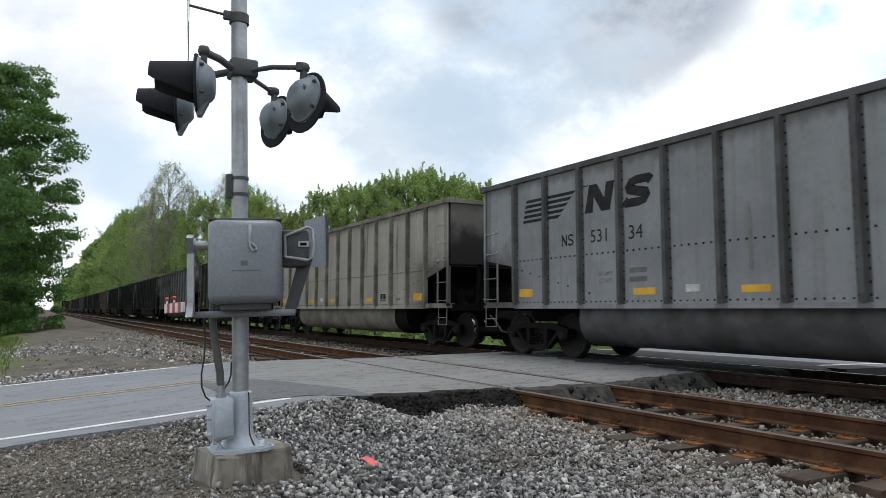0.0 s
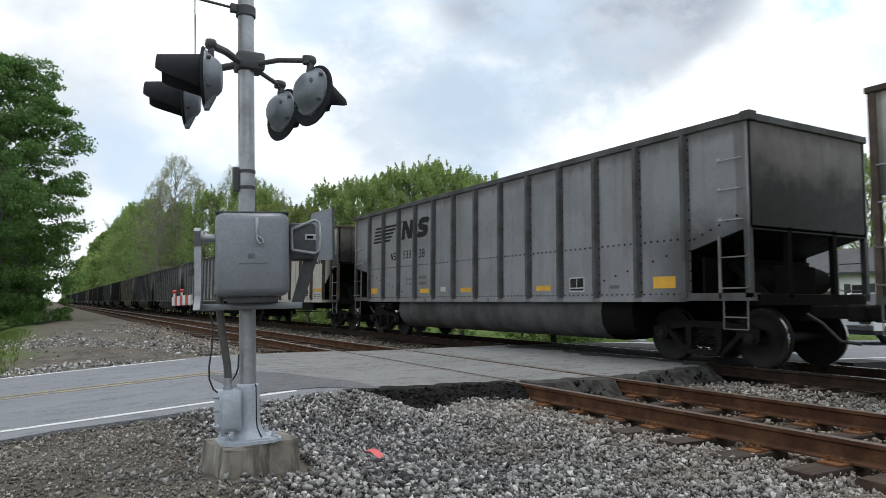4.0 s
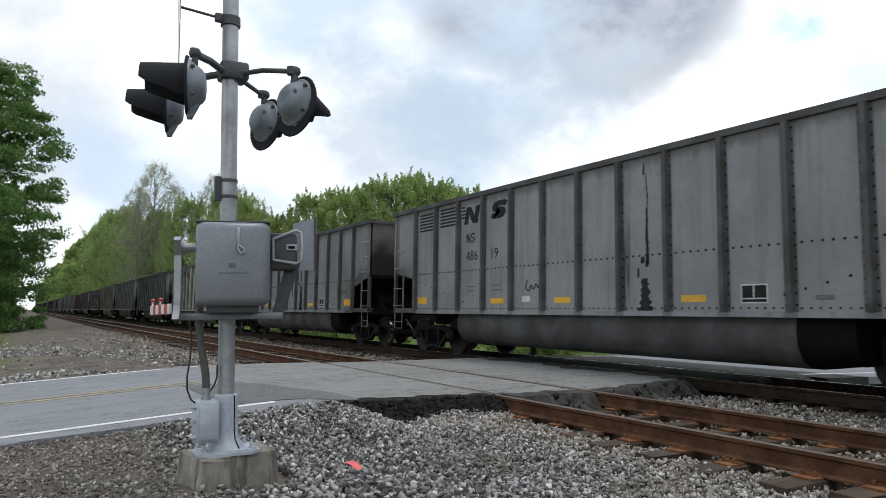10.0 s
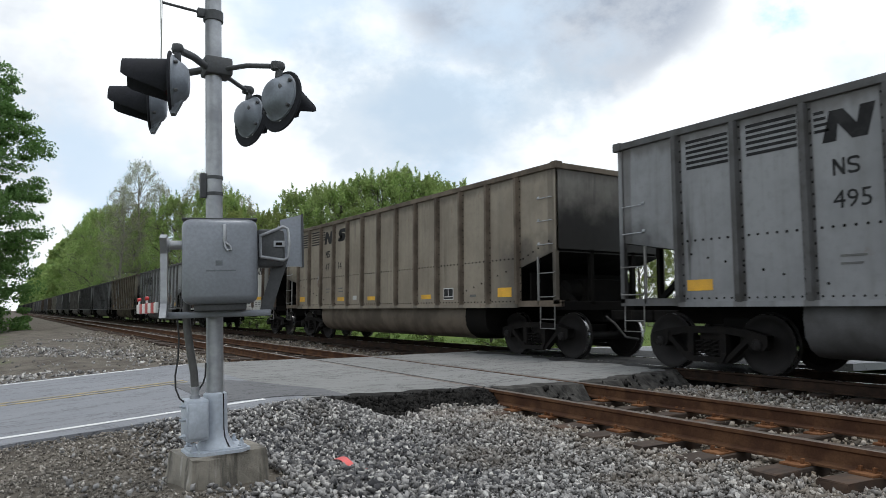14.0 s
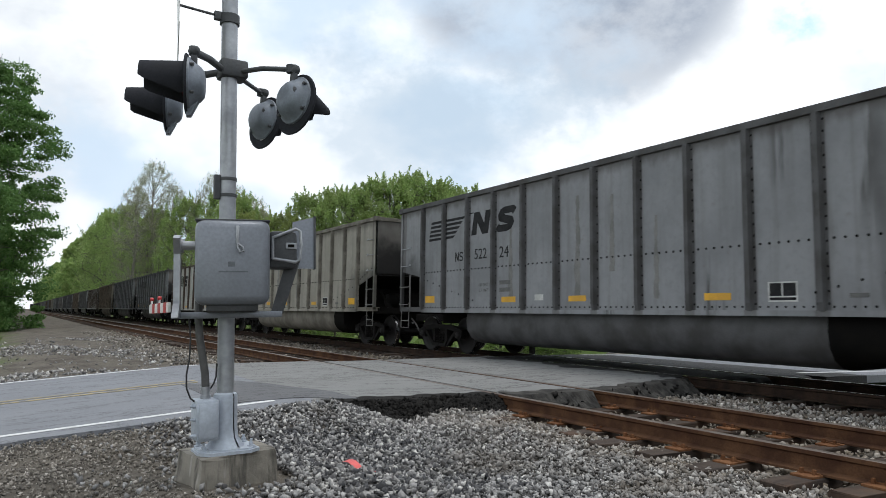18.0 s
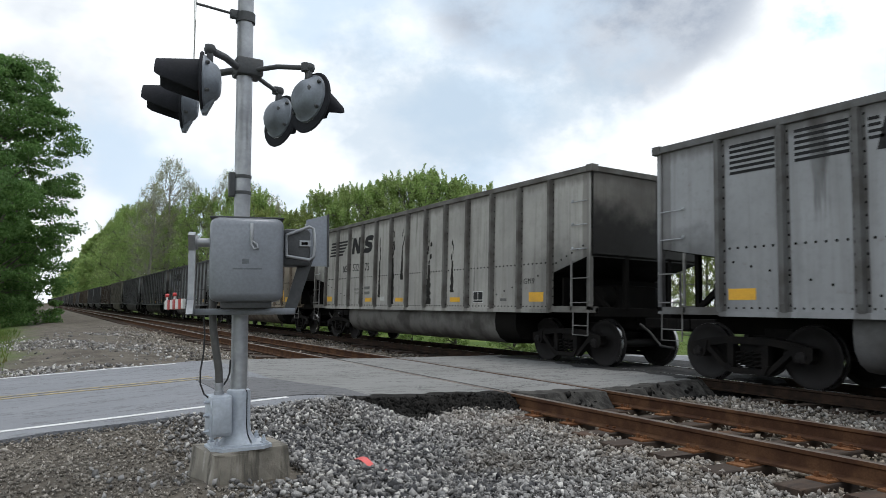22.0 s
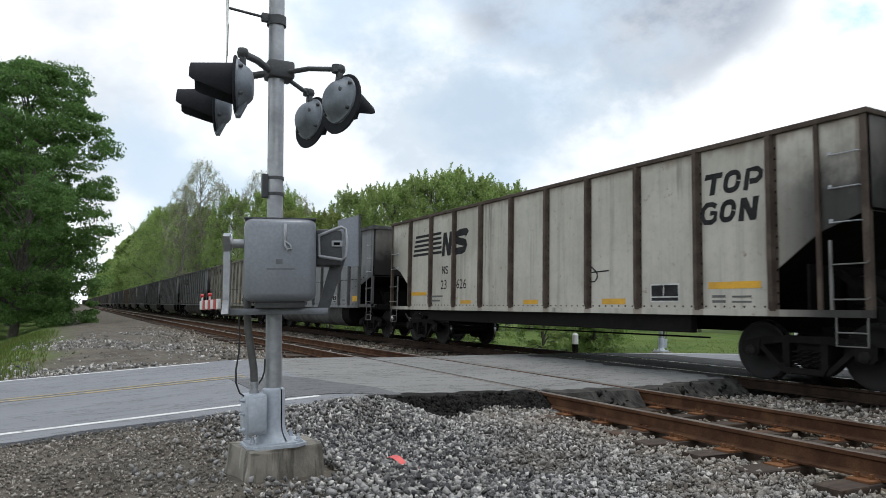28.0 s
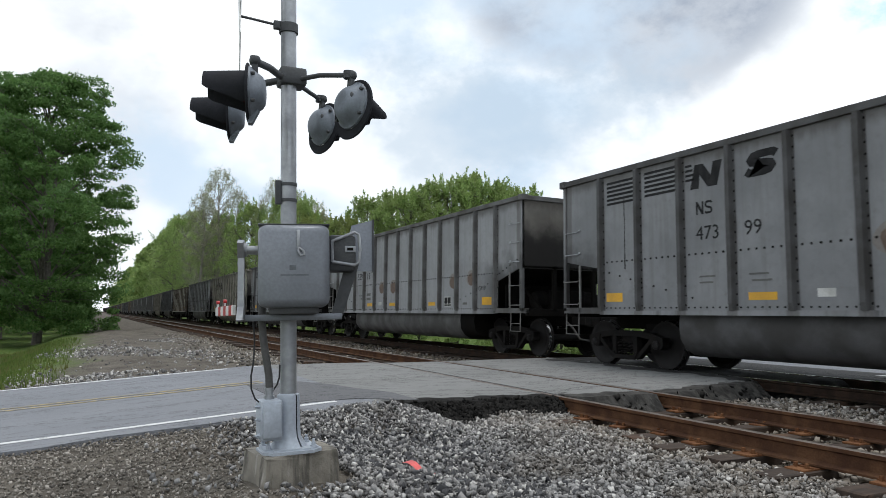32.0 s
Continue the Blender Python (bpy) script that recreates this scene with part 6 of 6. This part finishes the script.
for k in range(FIRST, 37):
    if k in CARS:
        kind, paint, n1, n2 = CARS[k]
    else:
        kind, paint, n1, n2 = ("A" if k % 3 else "C"), ("dark" if k % 4 else "grey" if k % 8 else "brown"), "", ""
    c = copy_thing(template(kind, paint), Matrix.Identity(4))
    what = "coal gondola with black slanted ends" if kind == "T" else "coal gondola with rounded tub bottom"
    tagged(c, f"{TONE[paint]} {what}, moving")
    if n1 or n2:
        if kind == "A":
            initials(c, 2.78, 2.27, 0.225)
            lettering(c, n1, 3.60, 2.28, 0.345, M["mark"])
            lettering(c, n2, 4.58, 2.26, 0.36, M["mark"])
            lettering(c, "LD LMT", 3.80, 1.64, 0.11, M["fade"])
            lettering(c, "LT WT", 3.83, 1.51, 0.11, M["fade"])
            for q in [rect(4.6, 5.0, 1.66, 1.75), rect(4.6, 5.0, 1.50, 1.59)]:
                decal(c, "fine_print", [q], M["fade"])
        elif kind == "C":
            initials(c, 3.68, 2.72, 0.22)
            lettering(c, n1, 3.66, 2.29, 0.335, M["mark"])
            lettering(c, n2, 4.63, 2.29, 0.335, M["mark"])
            for q in [rect(3.72, 4.05, 1.66, 1.69), rect(3.72, 4.0, 1.56, 1.59), rect(4.7, 5.05, 1.66, 1.69), rect(4.75, 5.1, 1.56, 1.59)]:
                decal(c, "fine_print", [q], M["fade"])
        else:
            initials(c, 3.50, 2.0, 0.22)
            lettering(c, n1, 3.42, 1.58, 0.37, M["mark"])
            lettering(c, n2, 4.30, 1.58, 0.37, M["mark"])
            for q in [rect(2.85, 3.55, 1.36, 1.41), rect(2.85, 3.4, 1.24, 1.29)]:
                decal(c, "fine_print", [q], M["fade"])
    if k == 22:
        decal(c, "reflector", [rect(12.90, 12.99, 1.29, 1.75)], M["yellow"], "upright yellow reflective strip")
    if k in CODES:
        lettering(c, CODES[k], 12.98, 1.64, 0.17, M["mark"])
    if k == 2:
        decal(c, "touched_up_paint", [rect(2.75, 3.92, 1.19, 1.52)], M["patchwhite"], "pale touched-up paint").location.x = 0.002
        lettering(c, "LD LMT 233200", 2.78, 1.38, 0.14, M["mark"])
        lettering(c, "LT WT", 2.78, 1.22, 0.14, M["mark"])
    if k in (11, 14, 28):
        decal(c, "pale_panel", [rect(0.35, 0.75, 3.2, 3.4)], M["fade"], "square dark stencil")
    if k == 11:
        for q in (rect(3.42, 4.25, 2.1, 3.5), rect(4.5, 5.3, 2.15, 3.5), rect(2.4, 3.2, 1.2, 1.75), rect(3.45, 4.2, 1.15, 1.35), rect(3.5, 4.1, 1.6, 1.8), rect(5.6, 6.4, 1.15, 1.5), rect(6.7, 7.5, 1.45, 1.65), rect(8.9, 9.6, 1.3, 1.45), rect(9.9, 10.7, 1.6, 2.0)):
            decal(c, "touched_up_paint", [q], M["patchwhite"], "pale touched-up paint").location.x = 0.002
    if k == 21:
        for q in (rect(3.4, 4.25, 1.15, 1.6), rect(4.5, 5.35, 1.2, 1.5), rect(2.3, 3.2, 1.15, 1.5), rect(6.6, 7.5, 1.2, 1.4)):
            decal(c, "touched_up_paint", [q], M["patchwhite"], "pale touched-up paint").location.x = 0.002
    for q in DRIPS.get(k, ()):
        drip(c, *q)
    for q in WASHES.get(k, ()):
        wash(c, *q)
    for q in BURNS.get(k, ()):
        burn_spot(c, *q)
    if k == 13:
        u = 8.5
        for d in (0.0, 0.22, 0.40, 0.60, 0.95):
            scribble(c, [(u + d + 0.13 + 0.12 * math.cos(a + d * 4), 1.60 + 0.10 * math.sin(a + d * 4)) for a in np.linspace(0, 5.6, 9)])
        scribble(c, [(9.75, 1.46), (10.1, 1.45), (10.5, 1.48), (10.95, 1.42), (10.9, 1.6), (10.75, 1.75), (10.78, 1.92)])
        scribble(c, [(7.5, 1.62), (7.5, 1.85), (7.9, 1.88), (7.87, 1.66), (7.65, 1.6)])
        scribble(c, [(6.2, 1.25), (6.32, 1.6), (6.4, 1.3), (6.5, 1.62), (6.62, 1.35), (6.7, 1.65), (6.85, 1.5), (6.65, 1.45), (6.9, 1.3)], "redscrawl")
        for q in ((6.3, 1.3, 3.55, 0.42), (8.6, 2.2, 3.4, 0.10)):
            wash(c, *q)
    if k == 30:
        scribble(c, [(9.7, 1.95), (9.85, 1.88), (10.0, 1.75), (9.9, 1.6), (9.7, 1.64)])
        scribble(c, [(9.8, 1.8), (10.3, 1.82)])
    if k == 10:
        scribble(c, [(6.0, 1.75), (5.92, 1.6), (6.05, 1.5), (6.12, 1.68), (6.2, 1.52), (6.28, 1.7), (6.36, 1.55), (6.42, 1.75)])
    wheels = [o for o in c.children_recursive if o.name.startswith("wheelset")]
    train.append((c, k, 0.0 if kind != "T" else 0.08 if paint == "white" else -0.1, wheels))
for t in list(MAKERS.values()):
    for o in [t, *t.children_recursive]:
        bpy.data.objects.remove(o)


def locomotive():
    c = thing("diesel_locomotive", Matrix.Identity(4), "black diesel locomotive far ahead at the head of the train", "locomotive", "wagons of the coal train")
    part("underframe", box(B(), -1.5, 1.5, -22.2, 0, 1.1, 1.45, 0.03), M["black"], c)
    part("hood", box(B(), -0.9, 0.9, -21.0, -4.6, 1.45, 4.2, 0.08), M["black"], c)
    part("cab", prism(B(), [(-4.6, 1.45), (-4.6, 4.7), (-2.3, 4.7), (-1.9, 3.5), (-0.8, 3.2), (-0.6, 1.45)], "x", -1.5, 1.5), M["black"], c)
    part("fuel_tank", box(B(), -1.3, 1.3, -14, -8.2, 0.4, 1.1, 0.1), M["black"], c)
    part("radiator", box(B(), -1.45, 1.45, -21.0, -17.5, 3.4, 4.5, 0.05), M["black"], c)
    for u in (3.4, 5.2, 16.8, 18.6):
        part("wheelset", wheelset_mesh, None, c, m=pose(0, -u, WHEEL_R))
    return c


loco = locomotive()

# ---- trees ----
def branch_path(a, d, length, bend, n=5):
    pts = [Vector(a)]
    d = Vector(d).normalized()
    for i in range(n):
        d = (d + Vector(rng.normal(0, bend, 3)) + Vector((0, 0, 0.06))).normalized()
        pts.append(pts[-1] + d * length / n)
    return pts


def tree_meshes(name, height, radius, low, leaf, leaf_mat_name, n_leaf, spread, limbs, n_clump, flat=0.6, twig=0.016, broad=False, shoots=0, bark="bark"):
    """Trunk with limbs and twigs, and a crown of many small leaves in clumps with gaps between them; local origin at the foot."""
    bm = B()
    trunk = branch_path((0, 0, -0.3), (0, 0, 1), height * 0.82, 0.05, 9)
    tube(bm, trunk, height * 0.014 + 0.06, 9, 0.04)
    # the hearts of the leaf clumps fill a lobed, uneven dome
    g = rng.random(n_clump) ** 0.85
    a = rng.random(n_clump) * 6.283
    lobe = 0.82 + 0.14 * np.sin(3 * a + 7 * g + rng.random() * 6) + 0.10 * np.sin(5 * a - 11 * g + rng.random() * 6)
    dome = np.sqrt(np.clip(1 - ((g - 0.44) / 0.60) ** 2, 0.02, 1)) if broad else np.sqrt(np.clip(1 - ((g - 0.36) / 0.66) ** 2, 0.02, 1))
    r = radius * lobe * dome * (0.3 + 0.7 * np.sqrt(rng.random(n_clump)))
    heart = np.stack([r * np.cos(a), r * np.sin(a), height * (low + (0.97 - low) * g)], -1) + rng.normal(0, 0.25, (n_clump, 3)) * spread
    joints = [tuple(p) for p in trunk[3:]]
    order = np.argsort(-np.hypot(heart[:, 0], heart[:, 1]) - 0.4 * heart[:, 2])
    for k in order[:: max(1, n_clump // limbs)][:limbs]:
        end = Vector(heart[k])
        z = max(height * 0.1, end.z - 0.75 * math.hypot(end.x, end.y) - 0.4)
        start = Vector((0, 0, min(z, height * 0.78)))
        path = []
        for q in range(7):
            t = q / 6
            p = start.lerp(end, t) + Vector((0, 0, 0.10 * (end - start).length * math.sin(math.pi * t) * (1 if t < 0.8 else 0.6)))
            path.append(p + Vector(rng.normal(0, 0.05, 3)) * (end - start).length * 0.4 * (0 < q < 6))
        tube(bm, path, 0.03 + (0.010 if bark == "bark" else 0.004) * (end - start).length, 5, 0.012)
        joints += [tuple(p) for p in path[1:]]
    joints = np.array(joints)
    for h in heart[:: 1 if twig > 0.017 else 2]:
        d = np.linalg.norm(joints - h, axis=1) + 2.0 * np.clip(joints[:, 2] - h[2], 0, 9)
        p = joints[int(np.argmin(d))]
        mid = (p + h) / 2 + rng.normal(0, 0.12, 3)
        tube(bm, [tuple(p), tuple(mid), tuple(h), tuple(h + np.array([rng.normal(0, 0.2), rng.normal(0, 0.2), 0.75 * spread]))], twig * 1.5, 3, twig * 0.5)
    wood = to_mesh("trunk", bm, M[bark])
    wide = spread * (0.45 + 0.8 * rng.random((n_clump, 1)))
    own = rng.integers(0, n_clump, n_leaf)
    d = rng.normal(size=(n_leaf, 3))
    d = d / np.linalg.norm(d, axis=1, keepdims=True) * rng.random((n_leaf, 1)) ** 0.45
    c = heart[own] + d * wide[own] * np.array([1.0, 1.0, flat])
    c[:, 2] = np.maximum(c[:, 2], height * low * 0.35)
    if shoots:
        # slender upright shoots of the year stand out of the crown's top
        best = np.argsort(-(heart[:, 2] + 0.35 * rng.normal(size=n_clump) * radius))[:shoots]
        tall = 0.25 + 1.0 * rng.random(shoots) ** 1.5
        k = rng.integers(0, shoots, n_leaf // 6)
        up = rng.random(n_leaf // 6)
        lean = rng.normal(0, 0.4, (shoots, 2))
        c[: n_leaf // 6] = heart[best[k]] + np.stack([lean[k, 0] * up * tall[k], lean[k, 1] * up * tall[k], 0.2 + up * tall[k]], -1) + rng.normal(0, 0.11, (n_leaf // 6, 3)) * (1.25 - up)[:, None]
    a, b = rng.normal(size=(n_leaf, 3)), rng.normal(size=(n_leaf, 3))
    a /= np.linalg.norm(a, axis=1, keepdims=True)
    b -= a * (a * b).sum(1, keepdims=True)
    b /= np.linalg.norm(b, axis=1, keepdims=True)
    s = leaf * (0.6 + 0.8 * rng.random((n_leaf, 1)))
    v = np.stack([c - a * s, c - b * s * 0.55, c + a * s, c + b * s * 0.55], 1)
    crown = soup("crown", v.reshape(-1, 3), np.arange(4 * n_leaf).reshape(-1, 4), M[leaf_mat_name])
    return wood, crown


def tree(kind, x, y, scale, turn, label, group=""):
    wood, crown = TREES[kind]
    z = float(ground_z(x, y))
    t = thing("tree", pose(x, y, z - 0.05, 0, 0, turn) @ Matrix.Diagonal((scale, scale, scale, 1)), label, "tree", group)
    part("trunk", wood, None, t)
    part("crown", crown, None, t)
    return t


TREES = {
    "maple": tree_meshes("maple", 20.3, 7.3, 0.05, 0.105, "leaf_maple", 130000, 0.95, 60, 760, 0.5, 0.016, True),
    "maple2": tree_meshes("maple2", 19, 7.0, 0.08, 0.15, "leaf_maple", 50000, 1.1, 26, 340, 0.55),
    "maple_far": tree_meshes("maple_far", 19, 7.0, 0.04, 0.36, "leaf_maple", 9000, 1.4, 8, 150, 0.6),
    "spring": tree_meshes("spring", 15, 4.9, 0.10, 0.085, "leaf_spring", 34000, 0.50, 44, 360, 1.5, 0.02, False, 90),
    "spring2": tree_meshes("spring2", 16, 4.4, 0.12, 0.085, "leaf_spring", 30000, 0.48, 40, 320, 1.6, 0.02, False, 80),
    "spring3": tree_meshes("spring3", 14, 5.0, 0.08, 0.095, "leaf_yellow", 28000, 0.55, 38, 280, 1.3, 0.02, False, 70),
    "spring_far": tree_meshes("spring_far", 16, 4.8, 0.04, 0.30, "leaf_spring", 8000, 0.95, 8, 130),
    "yellow_far": tree_meshes("yellow_far", 15, 5.0, 0.04, 0.30, "leaf_yellow", 8000, 0.95, 8, 130),
    "bud": tree_meshes("bud", 21, 4.4, 0.22, 0.055, "leaf_bud", 17000, 0.62, 60, 480, 1.2, 0.02, False, 110, "palebark"),
    "shrub": tree_meshes("shrub", 4.5, 2.4, 0.02, 0.07, "leaf_spring", 12000, 0.5, 14, 90)}
# the big tree and its row along the near side of the tracks
tree("maple", -3.7, 58, 1.0, 20, "large dark green maple beside the tracks")
tree("maple2", -7.5, 72, 1.05, 80, "dark green maple in the trackside row", "near trackside trees")
for i, y in enumerate((88, 104, 122, 145, 170, 205, 250, 310, 390, 500)):
    tree("maple2" if i < 3 else "maple_far" if i % 3 else "spring_far", -6.2 - (i % 3) * 1.6, y, 0.95 + 0.1 * (i % 4), 47 * i, "dark green tree in the trackside row", "near trackside trees")
tree("spring3", -9.5, 44, 0.62, 10, "yellow-green young tree on the grass")
for i in range(9):
    tree("maple_far", -18 - 5 * (i % 3), 70 + 22 * i, 0.9, 33 * i, "dark green tree behind the trackside row", "near trackside trees")


def by_bearing(deg, dist):
    a = radians(deg)
    return dist * math.sin(a), dist * math.cos(a)


# behind the train: green trees, then the long wood along the far side
for i, (deg, dist, kind, sc) in enumerate(((15.4, 62, "spring3", 0.72), (17.4, 60, "spring2", 0.60), (18.6, 55, "spring3", 0.66), (20.4, 56, "spring", 0.74), (22.4, 58, "spring2", 0.74), (23.8, 54, "spring", 0.76), (25.4, 57, "spring2", 0.77), (27.2, 55, "spring", 0.83),
                                           (28.8, 57, "spring2", 0.83), (30.4, 55, "spring", 0.82), (32.0, 57, "spring2", 0.78), (33.6, 56, "spring", 0.79), (35.4, 60, "spring3", 0.78), (37.5, 62, "spring", 0.72), (40.0, 66, "spring2", 0.66))):
    tree(kind, *by_bearing(deg, dist), sc, 61 * i, "fresh green tree behind the train", "trees behind the train")
for i, (deg, dist, kind, sc) in enumerate(((8.5, 102, "bud", 1.05), (7.3, 99, "bud", 0.84), (13.0, 88, "bud", 0.88), (14.6, 86, "bud", 0.80), (16.2, 84, "bud", 0.72), (10.0, 104, "bud", 0.92))):
    tree(kind, *by_bearing(deg, dist), sc, 83 * i, "tall pale tree just coming into leaf", "budding trees")
for i in range(46):
    y = 62 + 9.5 * i * (1 + 0.012 * i)
    x = 15.8 + 2.4 * rng.random() + (6 if i % 3 == 2 else 0)
    tree(("spring", "spring2", "spring3")[i % 3] if i < 13 else ("spring_far", "spring_far", "yellow_far")[i % 3], x, y, (0.72 + 0.65 * min(1, i / 9)) * (0.95 + 0.2 * rng.random()), 71 * i, "spring-green tree of the wood along the tracks", "wood along the tracks")
for i in range(14):
    x, y = (15.2 + 1.5 * rng.random(), 22 + 4.0 * i) if i < 9 else (17 + 6 * rng.random(), 16.5 + 1.5 * i * 0.4)
    tree("shrub", x, y, 0.45 + 0.3 * rng.random(), 50 * i, "leafy green shrub at the edge of the tracks", "trackside shrubs")
for i, (x, y, sc) in enumerate(((50, 44, 0.7), (53, 38, 0.8), (47, 48, 0.6), (58, 46, 0.8), (56, 30, 0.9), (60, 22, 0.85), (62, 40, 0.95), (70, 12, 0.9), (66, 0, 0.9), (58, -10, 0.8))):
    tree("spring3" if i < 4 else "spring", x, y, sc, 29 * i, "tree in the yard beyond the crossing", "yard trees")


def blades(name, n, place, h, label):
    p = place(n)
    n = len(p)
    a = rng.random(n) * 6.283
    w = np.stack([np.cos(a), np.sin(a), np.zeros(n)], -1) * (0.012 + 0.012 * rng.random((n, 1)))
    tip = p + np.stack([rng.normal(0, 0.05, n), rng.normal(0, 0.05, n), h * (0.5 + rng.random(n))], -1)
    v = np.stack([p - w, p + w, tip], 1)
    return tagged(new(name, soup(name, v.reshape(-1, 3), np.arange(3 * n).reshape(-1, 3), M["grass"])), label, "grass", kind="stuff")


blades("grass", 22000, scatter(-9, -0.6, 14.2, 46, 0.0, lambda x, y: rng.random(len(x)) < np.clip((-x - 0.2) / 2.5, 0.05, 1)), 0.16, "rough green grass in the ditch")
blades("grass", 6000, scatter(12.9, 34, 14.2, 30, 0.0), 0.07, "green grass beyond the crossing")
blades("grass", 1500, scatter(-4.0, -1.4, 4.5, 7.3, 0.0), 0.07, "thin grass at the road's edge")

# ---- beyond the crossing ----
def marker_post(x, y):
    z = float(ground_z(x, y))
    p = thing("marker_post", pose(x, y, z), "white and black marker post beside the tracks", "post")
    part("post", lathe(B(), [(0.10, -0.1), (0.10, 0.62)], "z", 14), M["black"], p)
    part("cap", lathe(B(), [(0.105, 0.62), (0.105, 0.92), (0.06, 0.98)], "z", 14), M["whitepaint"], p)
    return p


marker_post(14.6, 18.0)


def house():
    h = thing("house", pose(42, 24, -0.35, 0, 0, 0), "low white-sided house with a dark shingle roof", "house")
    boards = to_mesh("siding_board", prism(B(), [(-0.03, 0.0), (0.0, 0.0), (0.0, 0.26), (-0.012, 0.26)], "y", -5.2, 5.2), M["siding"])
    part("wall", box(B(), 0.0, 8.0, -5.2, 5.2, 0, 3.2), M["siding"], h, "white clapboard wall")
    for i in range(12):
        part("siding_board", boards, None, h, m=pose(0, 0, 0.3 + 0.24 * i))
    part("roof", prism(B(), [(-0.6, 3.15), (4.0, 4.9), (8.6, 3.15), (8.6, 3.3), (4.0, 5.05), (-0.6, 3.3)], "y", -5.7, 5.7), M["shingle"], h, "dark shingle roof")
    for y in (-3.4, -0.9, 2.9):
        w = part("window", box(B(), -0.06, -0.02, y - 0.5, y + 0.5, 1.2, 2.6), M["whitepaint"], h)
        part("pane", box(B(), -0.075, -0.055, y - 0.42, y + 0.42, 1.28, 1.87), M["glass"], w)
        part("pane", box(B(), -0.075, -0.055, y - 0.42, y + 0.42, 1.93, 2.52), M["glass"], w)
        for s in (-1, 1):
            part("shutter", box(B(), -0.07, -0.02, y + s * 0.72 - 0.18, y + s * 0.72 + 0.18, 1.2, 2.6), M["darkgrey"], h)
    d = part("door", box(B(), -0.06, -0.02, 0.7, 1.6, 0.1, 2.2), M["brown"], h, "plain brown door")
    return h


house()


def estate_car(x, y, z):
    c = thing("parked_car", pose(x, y, z, 0, 0, 0), "white car waiting beyond the crossing, seen under the train", "car")
    side = [(0.0, 0.42), (0.02, 0.75), (0.95, 0.98), (1.75, 1.55), (3.6, 1.6), (4.5, 1.05), (4.55, 0.42), (4.1, 0.32), (0.3, 0.32)]
    part("body", prism(B(), side, "y", -0.86, 0.86), M["carwhite"], c, "white car body")
    part("trim", box(B(), -0.03, 4.58, -0.88, 0.88, 0.30, 0.42, 0.02), M["lampblack"], c, "black lower trim")
    for s in (-1, 1):
        part("side_window", prism(B(), [(1.15, 1.02), (1.85, 1.48), (3.5, 1.5), (4.2, 1.06)], "y", s * 0.862, s * 0.866), M["glass"], c)
        part("headlamp", box(B(), -0.02, 0.1, s * 0.6 - 0.16, s * 0.6 + 0.16, 0.62, 0.76, 0.02), M["glass"], c)
    part("windscreen", prism(B(), [(0.98, 1.0), (1.72, 1.53), (1.70, 1.545), (0.95, 1.01)], "y", -0.72, 0.72), M["glass"], c)
    part("bumper", box(B(), -0.06, 0.06, -0.84, 0.84, 0.42, 0.58, 0.03), M["darkgrey"], c)
    for u in (0.85, 3.6):
        for s in (-1, 1):
            w = part("wheel", lathe(B(), [(0.19, -0.11), (0.31, -0.11), (0.335, -0.07), (0.335, 0.07), (0.31, 0.11), (0.19, 0.11)], "y", 24, (u, s * 0.78, 0.335)), M["rubber"], c, "black tyre", True)
            part("rim", lathe(B(), [(0.03, -0.09), (0.185, -0.1), (0.19, 0.1), (0.03, 0.09)], "y", 16, (u, s * 0.785, 0.335)), M["chrome"], w, "bright wheel rim", True)
    return c


estate_car(20.9, 12.0, float(road_z(21)))


# ---- what moves ----
# small uneven gains and losses of the train against its mean speed, in metres
SLIP = ((0, -0.12), (1, -0.20), (2, -0.31), (3, -0.28), (4.5, 0.0), (6, 0.22), (7, 0.42), (8, 0.33), (9, 0.19), (10, 0.12), (11, -0.06), (12, -0.13), (13, -0.16), (14, -0.24), (15.5, -0.28), (17, -0.24), (18, 0.08), (19, -0.09),
        (20, -0.08), (21, 0.0), (22, -0.07), (23, -0.14), (24, -0.2), (25, -0.36), (26.5, -0.25), (28, -0.1), (29, -0.05), (30, 0.2), (31, 0.18), (32, 0.18))


def motions():
    for c, k, ahead, wheels in train:
        y0 = START + ahead - PITCH * k
        walk(c, [(t, pose(CENTRE, y0 + SPEED * t + e, FAR_Z)) for t, e in SLIP])
        t0 = max(0.0, (-4 - y0) / SPEED)
        t1 = min(32.0, (48 - y0) / SPEED)
        if t1 <= 0.1 or t0 >= 31.9:
            continue
        f0, f1 = math.ceil(t0 * FPS), math.floor(t1 * FPS)
        for w in wheels:
            at = w.matrix_basis.translation.copy()
            rows = [(f / FPS, pose(*at, -math.degrees(SPEED * f / FPS / WHEEL_R) % 360)) for f in range(f0, f1 + 1)]
            if rows[0][0] > 0.01:
                rows.insert(0, (0.0, rows[0][1]))
            if rows[-1][0] < 31.99:
                rows.append((32.0, rows[-1][1]))
            walk(w, rows)
    y0 = START - PITCH * FIRST + 24.2
    walk(loco, [(t, pose(CENTRE, y0 + SPEED * t + e, FAR_Z)) for t, e in SLIP])


motions()
